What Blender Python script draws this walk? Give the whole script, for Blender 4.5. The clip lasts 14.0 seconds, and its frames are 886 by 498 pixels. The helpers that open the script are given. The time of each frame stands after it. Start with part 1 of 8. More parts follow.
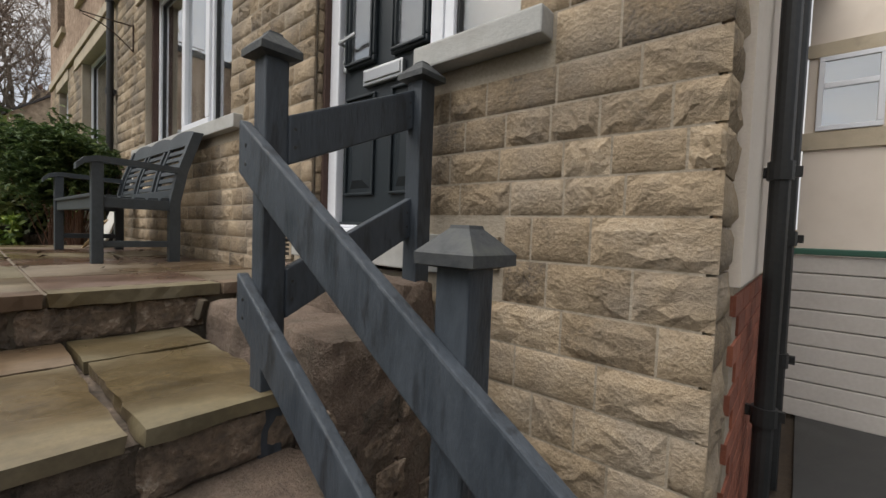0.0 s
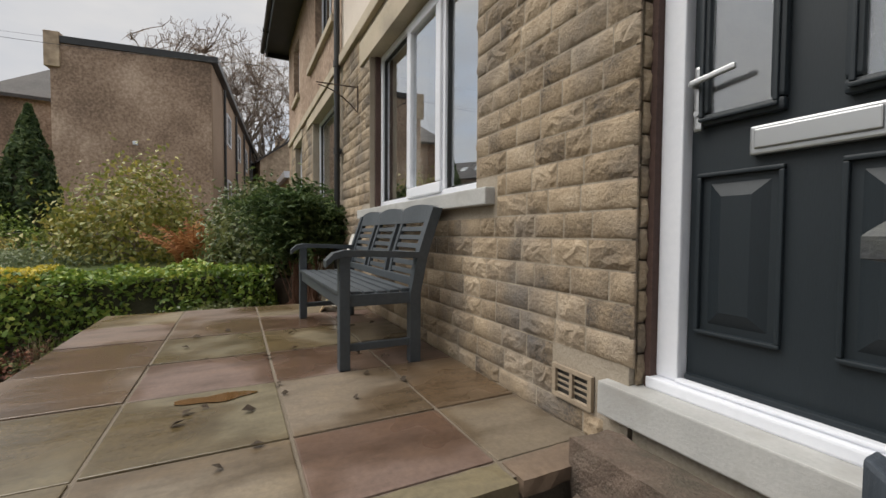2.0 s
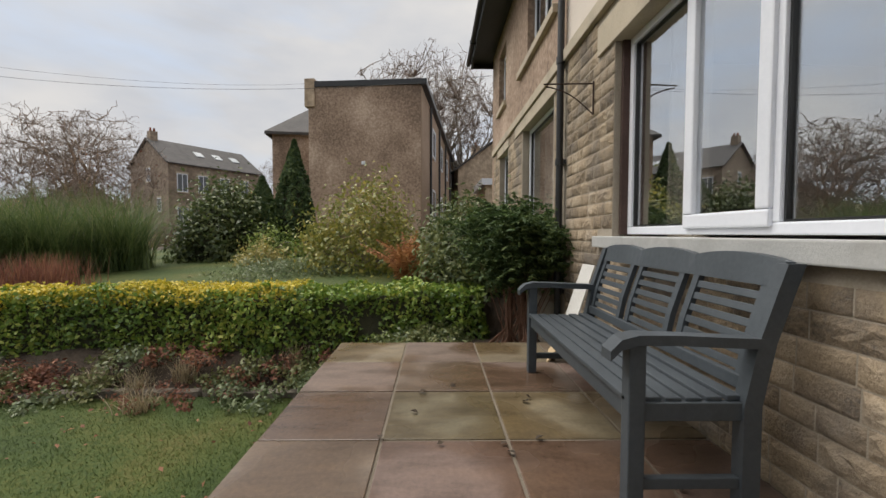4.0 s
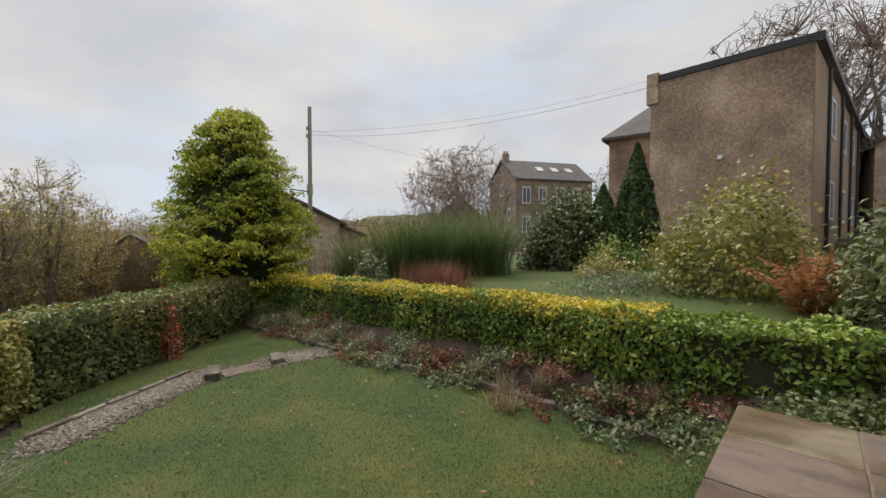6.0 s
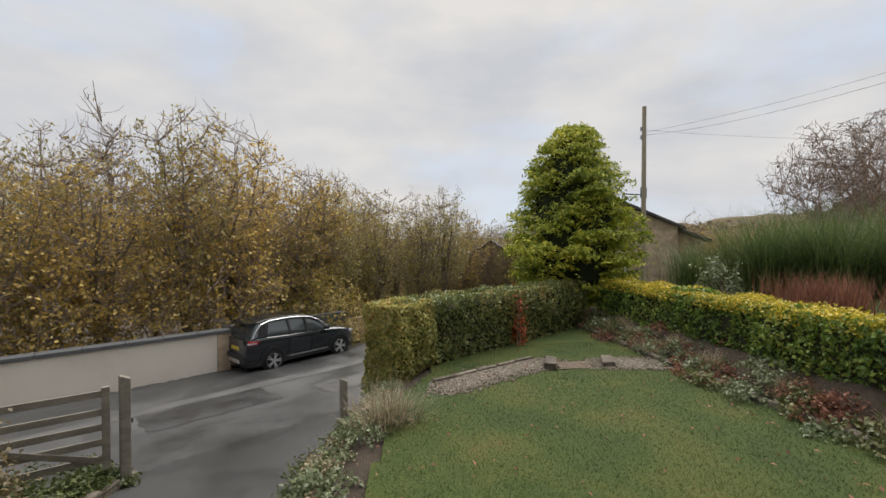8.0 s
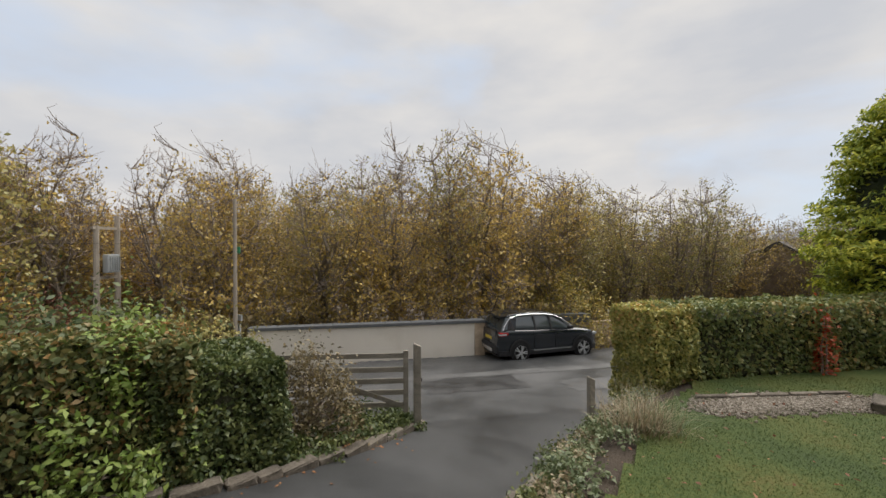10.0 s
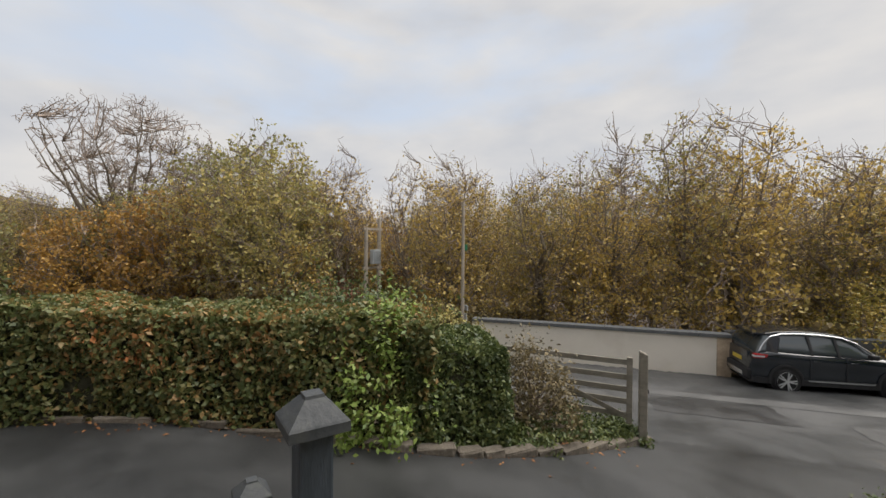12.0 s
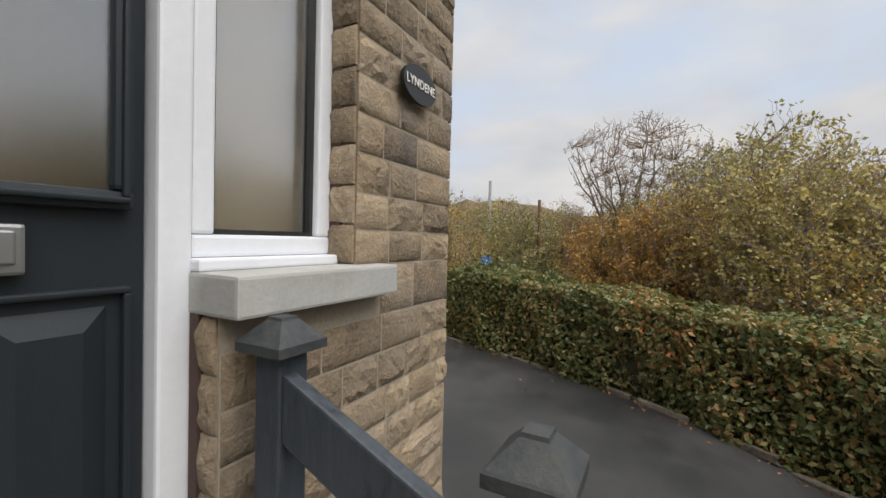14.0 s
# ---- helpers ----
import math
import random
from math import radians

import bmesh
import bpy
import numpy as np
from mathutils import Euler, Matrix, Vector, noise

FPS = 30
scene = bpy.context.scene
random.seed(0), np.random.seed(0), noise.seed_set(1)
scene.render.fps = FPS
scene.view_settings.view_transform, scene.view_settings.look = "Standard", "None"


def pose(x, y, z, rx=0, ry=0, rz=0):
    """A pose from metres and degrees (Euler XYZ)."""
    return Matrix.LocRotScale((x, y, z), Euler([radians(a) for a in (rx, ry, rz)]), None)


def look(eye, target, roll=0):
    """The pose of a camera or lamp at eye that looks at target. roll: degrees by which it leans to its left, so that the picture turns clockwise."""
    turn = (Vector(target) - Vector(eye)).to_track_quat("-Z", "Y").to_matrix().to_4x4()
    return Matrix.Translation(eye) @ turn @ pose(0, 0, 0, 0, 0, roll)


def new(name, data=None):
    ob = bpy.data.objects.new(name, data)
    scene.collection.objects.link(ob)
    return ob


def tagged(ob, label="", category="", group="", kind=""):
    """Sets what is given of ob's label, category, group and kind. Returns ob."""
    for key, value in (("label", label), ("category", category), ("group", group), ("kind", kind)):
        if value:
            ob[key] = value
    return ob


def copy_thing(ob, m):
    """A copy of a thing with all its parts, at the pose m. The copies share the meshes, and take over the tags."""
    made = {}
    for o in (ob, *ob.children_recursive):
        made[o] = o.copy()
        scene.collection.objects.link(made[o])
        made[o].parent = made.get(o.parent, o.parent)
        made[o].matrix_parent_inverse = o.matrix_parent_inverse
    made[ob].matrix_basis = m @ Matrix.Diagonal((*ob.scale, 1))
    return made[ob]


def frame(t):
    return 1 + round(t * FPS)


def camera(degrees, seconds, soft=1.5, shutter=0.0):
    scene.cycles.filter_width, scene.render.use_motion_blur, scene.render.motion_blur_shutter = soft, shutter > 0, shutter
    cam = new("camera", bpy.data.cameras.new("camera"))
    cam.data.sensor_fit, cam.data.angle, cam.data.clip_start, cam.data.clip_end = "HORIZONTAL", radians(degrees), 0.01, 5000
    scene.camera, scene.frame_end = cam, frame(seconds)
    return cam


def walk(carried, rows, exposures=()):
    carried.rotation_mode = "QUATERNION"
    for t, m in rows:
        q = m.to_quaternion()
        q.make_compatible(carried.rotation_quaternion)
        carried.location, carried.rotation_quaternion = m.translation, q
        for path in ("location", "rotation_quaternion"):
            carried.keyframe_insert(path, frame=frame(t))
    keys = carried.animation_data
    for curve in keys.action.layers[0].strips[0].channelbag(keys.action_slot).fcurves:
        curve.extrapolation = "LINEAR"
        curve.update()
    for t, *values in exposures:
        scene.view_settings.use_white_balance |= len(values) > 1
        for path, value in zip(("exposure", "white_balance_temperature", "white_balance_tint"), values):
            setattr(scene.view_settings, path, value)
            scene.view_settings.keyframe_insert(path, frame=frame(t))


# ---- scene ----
cam = camera(93.9, 14.0)
EXPO = ()
PATH = [
    (0, (0.861, -1.191, 0.273), (-0.443, 0.323, 0.189), 2.1),
    (0.5, (0.497, -1.14, 0.405), (-0.887, 0.302, 0.325), 1.8),
    (1, (0.23, -1.07, 0.535), (-1.316, 0.196, 0.449), 1.1),
    (1.5, (0.023, -1.162, 0.665), (-1.67, -0.101, 0.579), 0.6),
    (2, (-0.150, -1.178, 0.742), (-1.939, -0.284, 0.672), 0.4),
    (2.2, (-0.207, -1.175, 0.77), (-2.022, -0.337, 0.7), 0.5),
    (4.3, (-1.073, -1.429, 1.038), (-3.067, -1.567, 0.962), 0.1),
    (4.6, (-1.161, -1.509, 1.072), (-3.133, -1.835, 0.994), 0.0),
    (5, (-1.208, -1.629, 1.093), (-3.107, -2.252, 1.018), -0.1),
    (5.5, (-1.277, -1.761, 1.122), (-3.01, -2.757, 1.059), -0.1),
    (6, (-1.23, -1.833, 1.163), (-2.713, -3.173, 1.105), 0.1),
    (6.5, (-1.162, -1.823, 1.166), (-2.344, -3.436, 1.115), -0.1),
    (7, (-1.151, -1.776, 1.154), (-2.009, -3.582, 1.109), -0.1),
    (7.5, (-1.104, -1.718, 1.157), (-1.615, -3.651, 1.122), 0.0),
    (8, (-1.122, -1.708, 1.149), (-1.276, -3.701, 1.117), 0.0),
    (8.5, (-1.121, -1.658, 1.143), (-0.929, -3.649, 1.115), 0.1),
    (9, (-1.068, -1.549, 1.116), (-0.579, -3.488, 1.096), 0.1),
    (11.5, (-1.038, -1.389, 1.06), (0.445, -2.731, 1.037), -0.0),
    (12.5, (-1.038, -1.237, 1.071), (0.839, -1.929, 1.045), 0.8),
    (12.8, (-1.074, -1.154, 1.096), (0.892, -1.518, 1.069), 1.0),
    (13.5, (-0.87, -0.926, 1.065), (1.098, -0.57, 1.026), 1.3),
    (14, (-0.791, -0.774, 1.039), (0.978, 0.157, 0.989), 1.5),
]
walk(cam, [(t, look(e, g, r)) for t, e, g, r in PATH], EXPO)

# ---------- world, sun, exposure ----------
world = bpy.data.worlds.new("sky")
scene.world = world
world.use_nodes = True
wn, wl = world.node_tree.nodes, world.node_tree.links
wn.clear()
w_out = wn.new("ShaderNodeOutputWorld")
w_bg = wn.new("ShaderNodeBackground")
w_sky = wn.new("ShaderNodeTexSky")
w_sky.sky_type, w_sky.sun_disc = "NISHITA", False
w_sky.sun_elevation, w_sky.sun_rotation = radians(60), radians(204)
w_sky.air_density, w_sky.dust_density, w_sky.ozone_density = 1.0, 1.2, 1.5
w_co = wn.new("ShaderNodeTexCoord")
w_map = wn.new("ShaderNodeMapping")
w_map.inputs["Scale"].default_value = (1.0, 1.0, 2.6)
w_n1 = wn.new("ShaderNodeTexNoise")
w_n1.inputs["Scale"].default_value, w_n1.inputs["Detail"].default_value, w_n1.inputs["Roughness"].default_value = 1.7, 7, 0.52
w_n1.inputs["Distortion"].default_value = 0.35
w_ramp = wn.new("ShaderNodeValToRGB")
w_ramp.color_ramp.elements[0].position, w_ramp.color_ramp.elements[1].position = 0.30, 0.50
w_n2 = wn.new("ShaderNodeTexNoise")
w_n2.inputs["Scale"].default_value, w_n2.inputs["Detail"].default_value = 3.1, 6
w_cc = wn.new("ShaderNodeValToRGB")
w_cc.color_ramp.elements[0].position, w_cc.color_ramp.elements[0].color = 0.34, (3.85, 3.95, 4.2, 1)
w_cc.color_ramp.elements[1].position, w_cc.color_ramp.elements[1].color = 0.66, (5.05, 4.9, 4.75, 1)
w_blue = wn.new("ShaderNodeMix")
w_blue.data_type = "RGBA"
w_blue.inputs[0].default_value = 0.86
w_blue.inputs[7].default_value = (4.2, 4.75, 5.6, 1)
w_mix = wn.new("ShaderNodeMix")
w_mix.data_type = "RGBA"
wl.new(w_co.outputs["Generated"], w_map.inputs["Vector"])
wl.new(w_map.outputs[0], w_n1.inputs["Vector"])
wl.new(w_map.outputs[0], w_n2.inputs["Vector"])
wl.new(w_n1.outputs["Fac"], w_ramp.inputs["Fac"])
wl.new(w_n2.outputs["Fac"], w_cc.inputs["Fac"])
wl.new(w_sky.outputs["Color"], w_blue.inputs[6])
wl.new(w_ramp.outputs["Color"], w_mix.inputs[0])
wl.new(w_blue.outputs[2], w_mix.inputs[6])
wl.new(w_cc.outputs["Color"], w_mix.inputs[7])
wl.new(w_mix.outputs[2], w_bg.inputs["Color"])
w_bg.inputs["Strength"].default_value = 0.1
wl.new(w_bg.outputs[0], w_out.inputs["Surface"])

sun = new("sun", bpy.data.lights.new("sun", "SUN"))
sun.data.energy, sun.data.angle, sun.data.color = 2.7, radians(60), (1.0, 0.95, 0.88)
sun.matrix_world = look((0, 0, 30), (4, 9, 12))
scene.view_settings.exposure = 0.62


# ---------- materials ----------
def ramp_of(nt, fac, stops):
    r = nt.nodes.new("ShaderNodeValToRGB")
    els = r.color_ramp.elements
    while len(els) < len(stops):
        els.new(0.5)
    for e, (p, c) in zip(els, stops):
        e.position, e.color = p, (*c, 1)
    nt.links.new(fac, r.inputs["Fac"])
    return r.outputs["Color"]


def noise_of(nt, vec, scale, detail=5.0, rough=0.55):
    n = nt.nodes.new("ShaderNodeTexNoise")
    n.inputs["Scale"].default_value, n.inputs["Detail"].default_value, n.inputs["Roughness"].default_value = scale, detail, rough
    nt.links.new(vec, n.inputs["Vector"])
    return n.outputs["Fac"]


def mix_of(nt, fac, a, b, mode="MIX"):
    m = nt.nodes.new("ShaderNodeMix")
    m.data_type, m.blend_type = "RGBA", mode
    for sock, v in ((m.inputs[0], fac), (m.inputs[6], a), (m.inputs[7], b)):
        if isinstance(v, (int, float)):
            sock.default_value = v
        elif isinstance(v, tuple):
            sock.default_value = (*v, 1)
        else:
            nt.links.new(v, sock)
    return m.outputs[2]


def surface(name, stops, big=1.5, fine=40.0, rough=0.85, bump=0.3, depth=0.01, vary=0.0, island=False, dirt=None, metal=0.0,
            rough_var=0.0, scale=(1, 1, 1), spec=0.5, relief=0.0):
    """A weathered surface: two sizes of noise on a colour ramp, bump, and a shift from piece to piece."""
    m = bpy.data.materials.new(name)
    m.use_nodes = True
    nt = m.node_tree
    bsdf = nt.nodes["Principled BSDF"]
    co = nt.nodes.new("ShaderNodeTexCoord")
    geo = nt.nodes.new("ShaderNodeNewGeometry")
    mp = nt.nodes.new("ShaderNodeMapping")
    mp.inputs["Scale"].default_value = scale
    nt.links.new(geo.outputs["Position"], mp.inputs["Vector"])
    vec = mp.outputs[0]
    a = noise_of(nt, vec, big, 6)
    b = noise_of(nt, vec, fine, 6, 0.65)
    mx = nt.nodes.new("ShaderNodeMath")
    mx.operation = "MULTIPLY_ADD"
    mx.inputs[1].default_value = 0.5
    nt.links.new(a, mx.inputs[0])
    hb = nt.nodes.new("ShaderNodeMath")
    hb.operation = "MULTIPLY"
    hb.inputs[1].default_value = 0.5
    nt.links.new(b, hb.inputs[0])
    nt.links.new(hb.outputs[0], mx.inputs[2])
    fac = mx.outputs[0]
    if vary:
        if island:
            rnd = geo.outputs["Random Per Island"]
        else:
            rnd = nt.nodes.new("ShaderNodeObjectInfo").outputs["Random"]
        sh = nt.nodes.new("ShaderNodeMath")
        sh.operation = "MULTIPLY_ADD"
        sh.inputs[1].default_value = vary
        nt.links.new(rnd, sh.inputs[0])
        off = nt.nodes.new("ShaderNodeMath")
        off.operation = "SUBTRACT"
        off.inputs[1].default_value = vary / 2
        nt.links.new(fac, off.inputs[0])
        nt.links.new(off.outputs[0], sh.inputs[2])
        fac = sh.outputs[0]
    col = ramp_of(nt, fac, stops)
    if dirt:
        dcol, dscale, lo, hi, amount = dirt
        d = noise_of(nt, vec, dscale, 7, 0.6)
        dr = ramp_of(nt, d, [(lo, (0, 0, 0)), (hi, (amount, amount, amount))])
        col = mix_of(nt, dr, col, dcol)
    nt.links.new(col, bsdf.inputs["Base Color"])
    bsdf.inputs["Roughness"].default_value = rough
    bsdf.inputs["Metallic"].default_value = metal
    bsdf.inputs["Specular IOR Level"].default_value = spec
    if rough_var:
        rr = nt.nodes.new("ShaderNodeMapRange")
        rr.inputs["From Min"].default_value, rr.inputs["From Max"].default_value = 0.35, 0.65
        rr.inputs["To Min"].default_value, rr.inputs["To Max"].default_value = rough - rough_var, rough + rough_var
        nt.links.new(a, rr.inputs["Value"])
        nt.links.new(rr.outputs[0], bsdf.inputs["Roughness"])
    if bump:
        bp = nt.nodes.new("ShaderNodeBump")
        bp.inputs["Strength"].default_value, bp.inputs["Distance"].default_value = bump, depth
        nt.links.new(b, bp.inputs["Height"])
        nt.links.new(bp.outputs[0], bsdf.inputs["Normal"])
        if relief:
            b2 = nt.nodes.new("ShaderNodeBump")
            b2.inputs["Strength"].default_value, b2.inputs["Distance"].default_value = 0.9, relief
            nt.links.new(noise_of(nt, vec, 17, 4, 0.6), b2.inputs["Height"])
            nt.links.new(b2.outputs[0], bp.inputs["Normal"])
    return m


def leafy(name, stops, rough=0.46, trans=0.3, patch=0.6, patch_amount=0.35):
    """Leaves: a colour of its own for each leaf, shifted by broad patches."""
    m = bpy.data.materials.new(name)
    m.use_nodes = True
    nt = m.node_tree
    bsdf = nt.nodes["Principled BSDF"]
    geo = nt.nodes.new("ShaderNodeNewGeometry")
    n = noise_of(nt, geo.outputs["Position"], patch, 3)
    ad = nt.nodes.new("ShaderNodeMath")
    ad.operation = "MULTIPLY_ADD"
    ad.inputs[1].default_value = 1 - patch_amount
    nt.links.new(geo.outputs["Random Per Island"], ad.inputs[0])
    mu = nt.nodes.new("ShaderNodeMapRange")
    mu.inputs["From Min"].default_value, mu.inputs["From Max"].default_value = 0.3, 0.7
    mu.inputs["To Min"].default_value, mu.inputs["To Max"].default_value = 0, patch_amount
    nt.links.new(n, mu.inputs["Value"])
    nt.links.new(mu.outputs[0], ad.inputs[2])
    col = ramp_of(nt, ad.outputs[0], stops)
    nt.links.new(col, bsdf.inputs["Base Color"])
    bsdf.inputs["Roughness"].default_value = rough
    bsdf.inputs["Specular IOR Level"].default_value = 0.5
    tr = nt.nodes.new("ShaderNodeBsdfTranslucent")
    nt.links.new(col, tr.inputs["Color"])
    mxs = nt.nodes.new("ShaderNodeMixShader")
    mxs.inputs[0].default_value = trans
    nt.links.new(bsdf.outputs[0], mxs.inputs[1])
    nt.links.new(tr.outputs[0], mxs.inputs[2])
    nt.links.new(mxs.outputs[0], nt.nodes["Material Output"].inputs["Surface"])
    return m


def plain(name, col, rough=0.5, metal=0.0, spec=0.5):
    m = bpy.data.materials.new(name)
    m.use_nodes = True
    b = m.node_tree.nodes["Principled BSDF"]
    b.inputs["Base Color"].default_value = (*col, 1)
    b.inputs["Roughness"].default_value, b.inputs["Metallic"].default_value = rough, metal
    b.inputs["Specular IOR Level"].default_value = spec
    return m


def glazing(name, tint, rough=0.02, mirror=0.35):
    """A pane: clear glass with a strong coated reflection."""
    m = bpy.data.materials.new(name)
    m.use_nodes = True
    nt = m.node_tree
    b = nt.nodes["Principled BSDF"]
    b.inputs["Base Color"].default_value = (*tint, 1)
    b.inputs["Roughness"].default_value = rough
    b.inputs["Transmission Weight"].default_value = 1.0
    b.inputs["IOR"].default_value = 1.45
    g = nt.nodes.new("ShaderNodeBsdfGlossy")
    g.inputs["Roughness"].default_value = rough
    g.inputs["Color"].default_value = (0.9, 0.93, 0.95, 1)
    mx = nt.nodes.new("ShaderNodeMixShader")
    mx.inputs[0].default_value = mirror
    nt.links.new(b.outputs[0], mx.inputs[1])
    nt.links.new(g.outputs[0], mx.inputs[2])
    nt.links.new(mx.outputs[0], nt.nodes["Material Output"].inputs["Surface"])
    return m


STONE = surface("buff_sandstone", [(0.25, (0.098, 0.079, 0.062)), (0.42, (0.262, 0.200, 0.131)), (0.58, (0.368, 0.286, 0.193)), (0.75, (0.470, 0.383, 0.280))],
                big=6, fine=75, rough=0.92, bump=1.0, depth=0.010, vary=0.30, relief=0.012, dirt=((0.115, 0.112, 0.112), 1.6, 0.47, 0.68, 0.68))
STONE_RIB = surface("stone_margin", [(0.3, (0.21, 0.17, 0.125)), (0.7, (0.36, 0.295, 0.215))], big=6, fine=60, rough=0.9, bump=0.4, vary=0.2)
MORTAR = surface("lime_mortar", [(0.3, (0.24, 0.20, 0.15)), (0.7, (0.42, 0.37, 0.30))], big=3, fine=90, rough=0.95, bump=0.5)
LINTEL = surface("dressed_sandstone", [(0.3, (0.40, 0.34, 0.25)), (0.7, (0.54, 0.47, 0.36))], big=2.5, fine=70, rough=0.9, bump=0.25, dirt=((0.25, 0.22, 0.18), 3, 0.5, 0.7, 0.5))
CONCRETE = surface("painted_sill", [(0.3, (0.33, 0.335, 0.33)), (0.7, (0.47, 0.47, 0.455))], big=4, fine=80, rough=0.85, bump=0.2, dirt=((0.25, 0.24, 0.22), 5, 0.5, 0.72, 0.6))
OLDCONC = surface("rough_concrete", [(0.28, (0.075, 0.055, 0.042)), (0.5, (0.19, 0.14, 0.108)), (0.72, (0.32, 0.25, 0.20))], big=7, fine=110, rough=0.95, bump=1.0, depth=0.02, relief=0.02, dirt=((0.06, 0.065, 0.045), 3, 0.5, 0.66, 0.6))


def flagstone(name):
    """Riven sandstone flags: a tone of its own for each slab, bedding streaks, tide marks of damp and a changing gloss."""
    m = bpy.data.materials.new(name)
    m.use_nodes = True
    nt = m.node_tree
    bsdf = nt.nodes["Principled BSDF"]
    geo = nt.nodes.new("ShaderNodeNewGeometry")
    rnd = nt.nodes.new("ShaderNodeObjectInfo").outputs["Random"]
    base = ramp_of(nt, rnd, [(0.0, (0.120, 0.102, 0.062)), (0.2, (0.158, 0.132, 0.082)), (0.4, (0.140, 0.094, 0.078)), (0.58, (0.180, 0.146, 0.092)), (0.78, (0.132, 0.092, 0.076)), (1.0, (0.168, 0.142, 0.100))])
    mp = nt.nodes.new("ShaderNodeMapping")
    mp.inputs["Scale"].default_value = (2.2, 0.7, 1)
    mp.inputs["Rotation"].default_value = (0, 0, 0.35)
    nt.links.new(geo.outputs["Position"], mp.inputs["Vector"])
    streak = noise_of(nt, mp.outputs[0], 3.2, 7, 0.6)
    col = mix_of(nt, 1.0, base, ramp_of(nt, streak, [(0.33, (0.66, 0.64, 0.6)), (0.5, (1.0, 1.0, 1.0)), (0.68, (1.22, 1.2, 1.14))]), "MULTIPLY")
    damp = noise_of(nt, geo.outputs["Position"], 1.25, 3, 0.45)
    tide = ramp_of(nt, damp, [(0.46, (0, 0, 0)), (0.50, (0.6, 0.6, 0.6)), (0.60, (0.8, 0.8, 0.8))])
    col = mix_of(nt, tide, col, mix_of(nt, 1.0, col, (0.56, 0.47, 0.36), "MULTIPLY"))
    fleck = noise_of(nt, geo.outputs["Position"], 42, 5, 0.7)
    col = mix_of(nt, 1.0, col, ramp_of(nt, fleck, [(0.3, (0.78, 0.78, 0.78)), (0.7, (1.15, 1.15, 1.15))]), "MULTIPLY")
    nt.links.new(col, bsdf.inputs["Base Color"])
    rr = nt.nodes.new("ShaderNodeMapRange")
    rr.inputs["From Min"].default_value, rr.inputs["From Max"].default_value = 0.40, 0.58
    rr.inputs["To Min"].default_value, rr.inputs["To Max"].default_value = 0.55, 0.2
    nt.links.new(damp, rr.inputs["Value"])
    nt.links.new(rr.outputs[0], bsdf.inputs["Roughness"])
    bp = nt.nodes.new("ShaderNodeBump")
    bp.inputs["Strength"].default_value, bp.inputs["Distance"].default_value = 0.35, 0.012
    nt.links.new(streak, bp.inputs["Height"])
    nt.links.new(bp.outputs[0], bsdf.inputs["Normal"])
    return m


SLAB = flagstone("riven_sandstone_flag")
JOINT = surface("slab_pointing", [(0.3, (0.116, 0.094, 0.068)), (0.7, (0.186, 0.156, 0.120))], big=4, fine=90, rough=0.95, bump=0.6)
RISER = surface("weathered_riser", [(0.3, (0.046, 0.039, 0.033)), (0.5, (0.143, 0.111, 0.085)), (0.62, (0.260, 0.195, 0.143)), (0.74, (0.598, 0.533, 0.442))], big=9, fine=32, rough=0.95, bump=1.0, depth=0.02, vary=0.22, relief=0.03)
WOOD_GREY = surface("grey_painted_wood", [(0.3, (0.028, 0.036, 0.047)), (0.7, (0.057, 0.070, 0.088))], big=4, fine=16, rough=0.5, bump=0.7, depth=0.005, rough_var=0.12, scale=(4, 4, 1), dirt=((0.016, 0.019, 0.024), 6, 0.55, 0.64, 0.75))
BENCH_PAINT = surface("bench_grey_paint", [(0.3, (0.034, 0.042, 0.050)), (0.7, (0.065, 0.077, 0.088))], big=5, fine=45, rough=0.5, bump=0.2, depth=0.003)
MOSS_CAP = surface("mossy_cap", [(0.35, (0.021, 0.026, 0.030)), (0.5, (0.042, 0.046, 0.051)), (0.70, (0.066, 0.072, 0.064))], big=14, fine=60, rough=0.6, bump=0.25)
DOOR_PAINT = surface("anthracite_door", [(0.35, (0.014, 0.020, 0.025)), (0.65, (0.019, 0.026, 0.032))], big=2, fine=60, rough=0.48, bump=0.25, depth=0.003, scale=(5, 5, 0.6), spec=0.35)
UPVC = surface("white_frame", [(0.3, (0.675, 0.701, 0.758)), (0.7, (0.769, 0.787, 0.837))], big=3, fine=40, rough=0.3, bump=0.02)
BROWN_SEAL = surface("brown_render_edge", [(0.3, (0.05, 0.028, 0.022)), (0.7, (0.10, 0.06, 0.05))], big=9, fine=60, rough=0.9, bump=0.5)
CHROME = plain("satin_chrome", (0.42, 0.43, 0.44), 0.42, 1.0)
GLASS = glazing("window_glass", (0.95, 0.97, 0.98), 0.0, 0.42)
FROST = glazing("obscure_glass", (0.6, 0.59, 0.56), 0.14, 0.28)
BLACK = surface("black_gutter_paint", [(0.3, (0.010, 0.011, 0.012)), (0.7, (0.028, 0.029, 0.03))], big=5, fine=50, rough=0.4, bump=0.2, depth=0.004)
ASPHALT = surface("wet_tarmac", [(0.40, (0.034, 0.036, 0.037)), (0.5, (0.060, 0.061, 0.062)), (0.62, (0.096, 0.096, 0.096))], big=0.55, fine=120, rough=0.5, bump=0.6, depth=0.006, rough_var=0.2, dirt=((0.041, 0.043, 0.044), 0.7, 0.52, 0.6, 0.5))
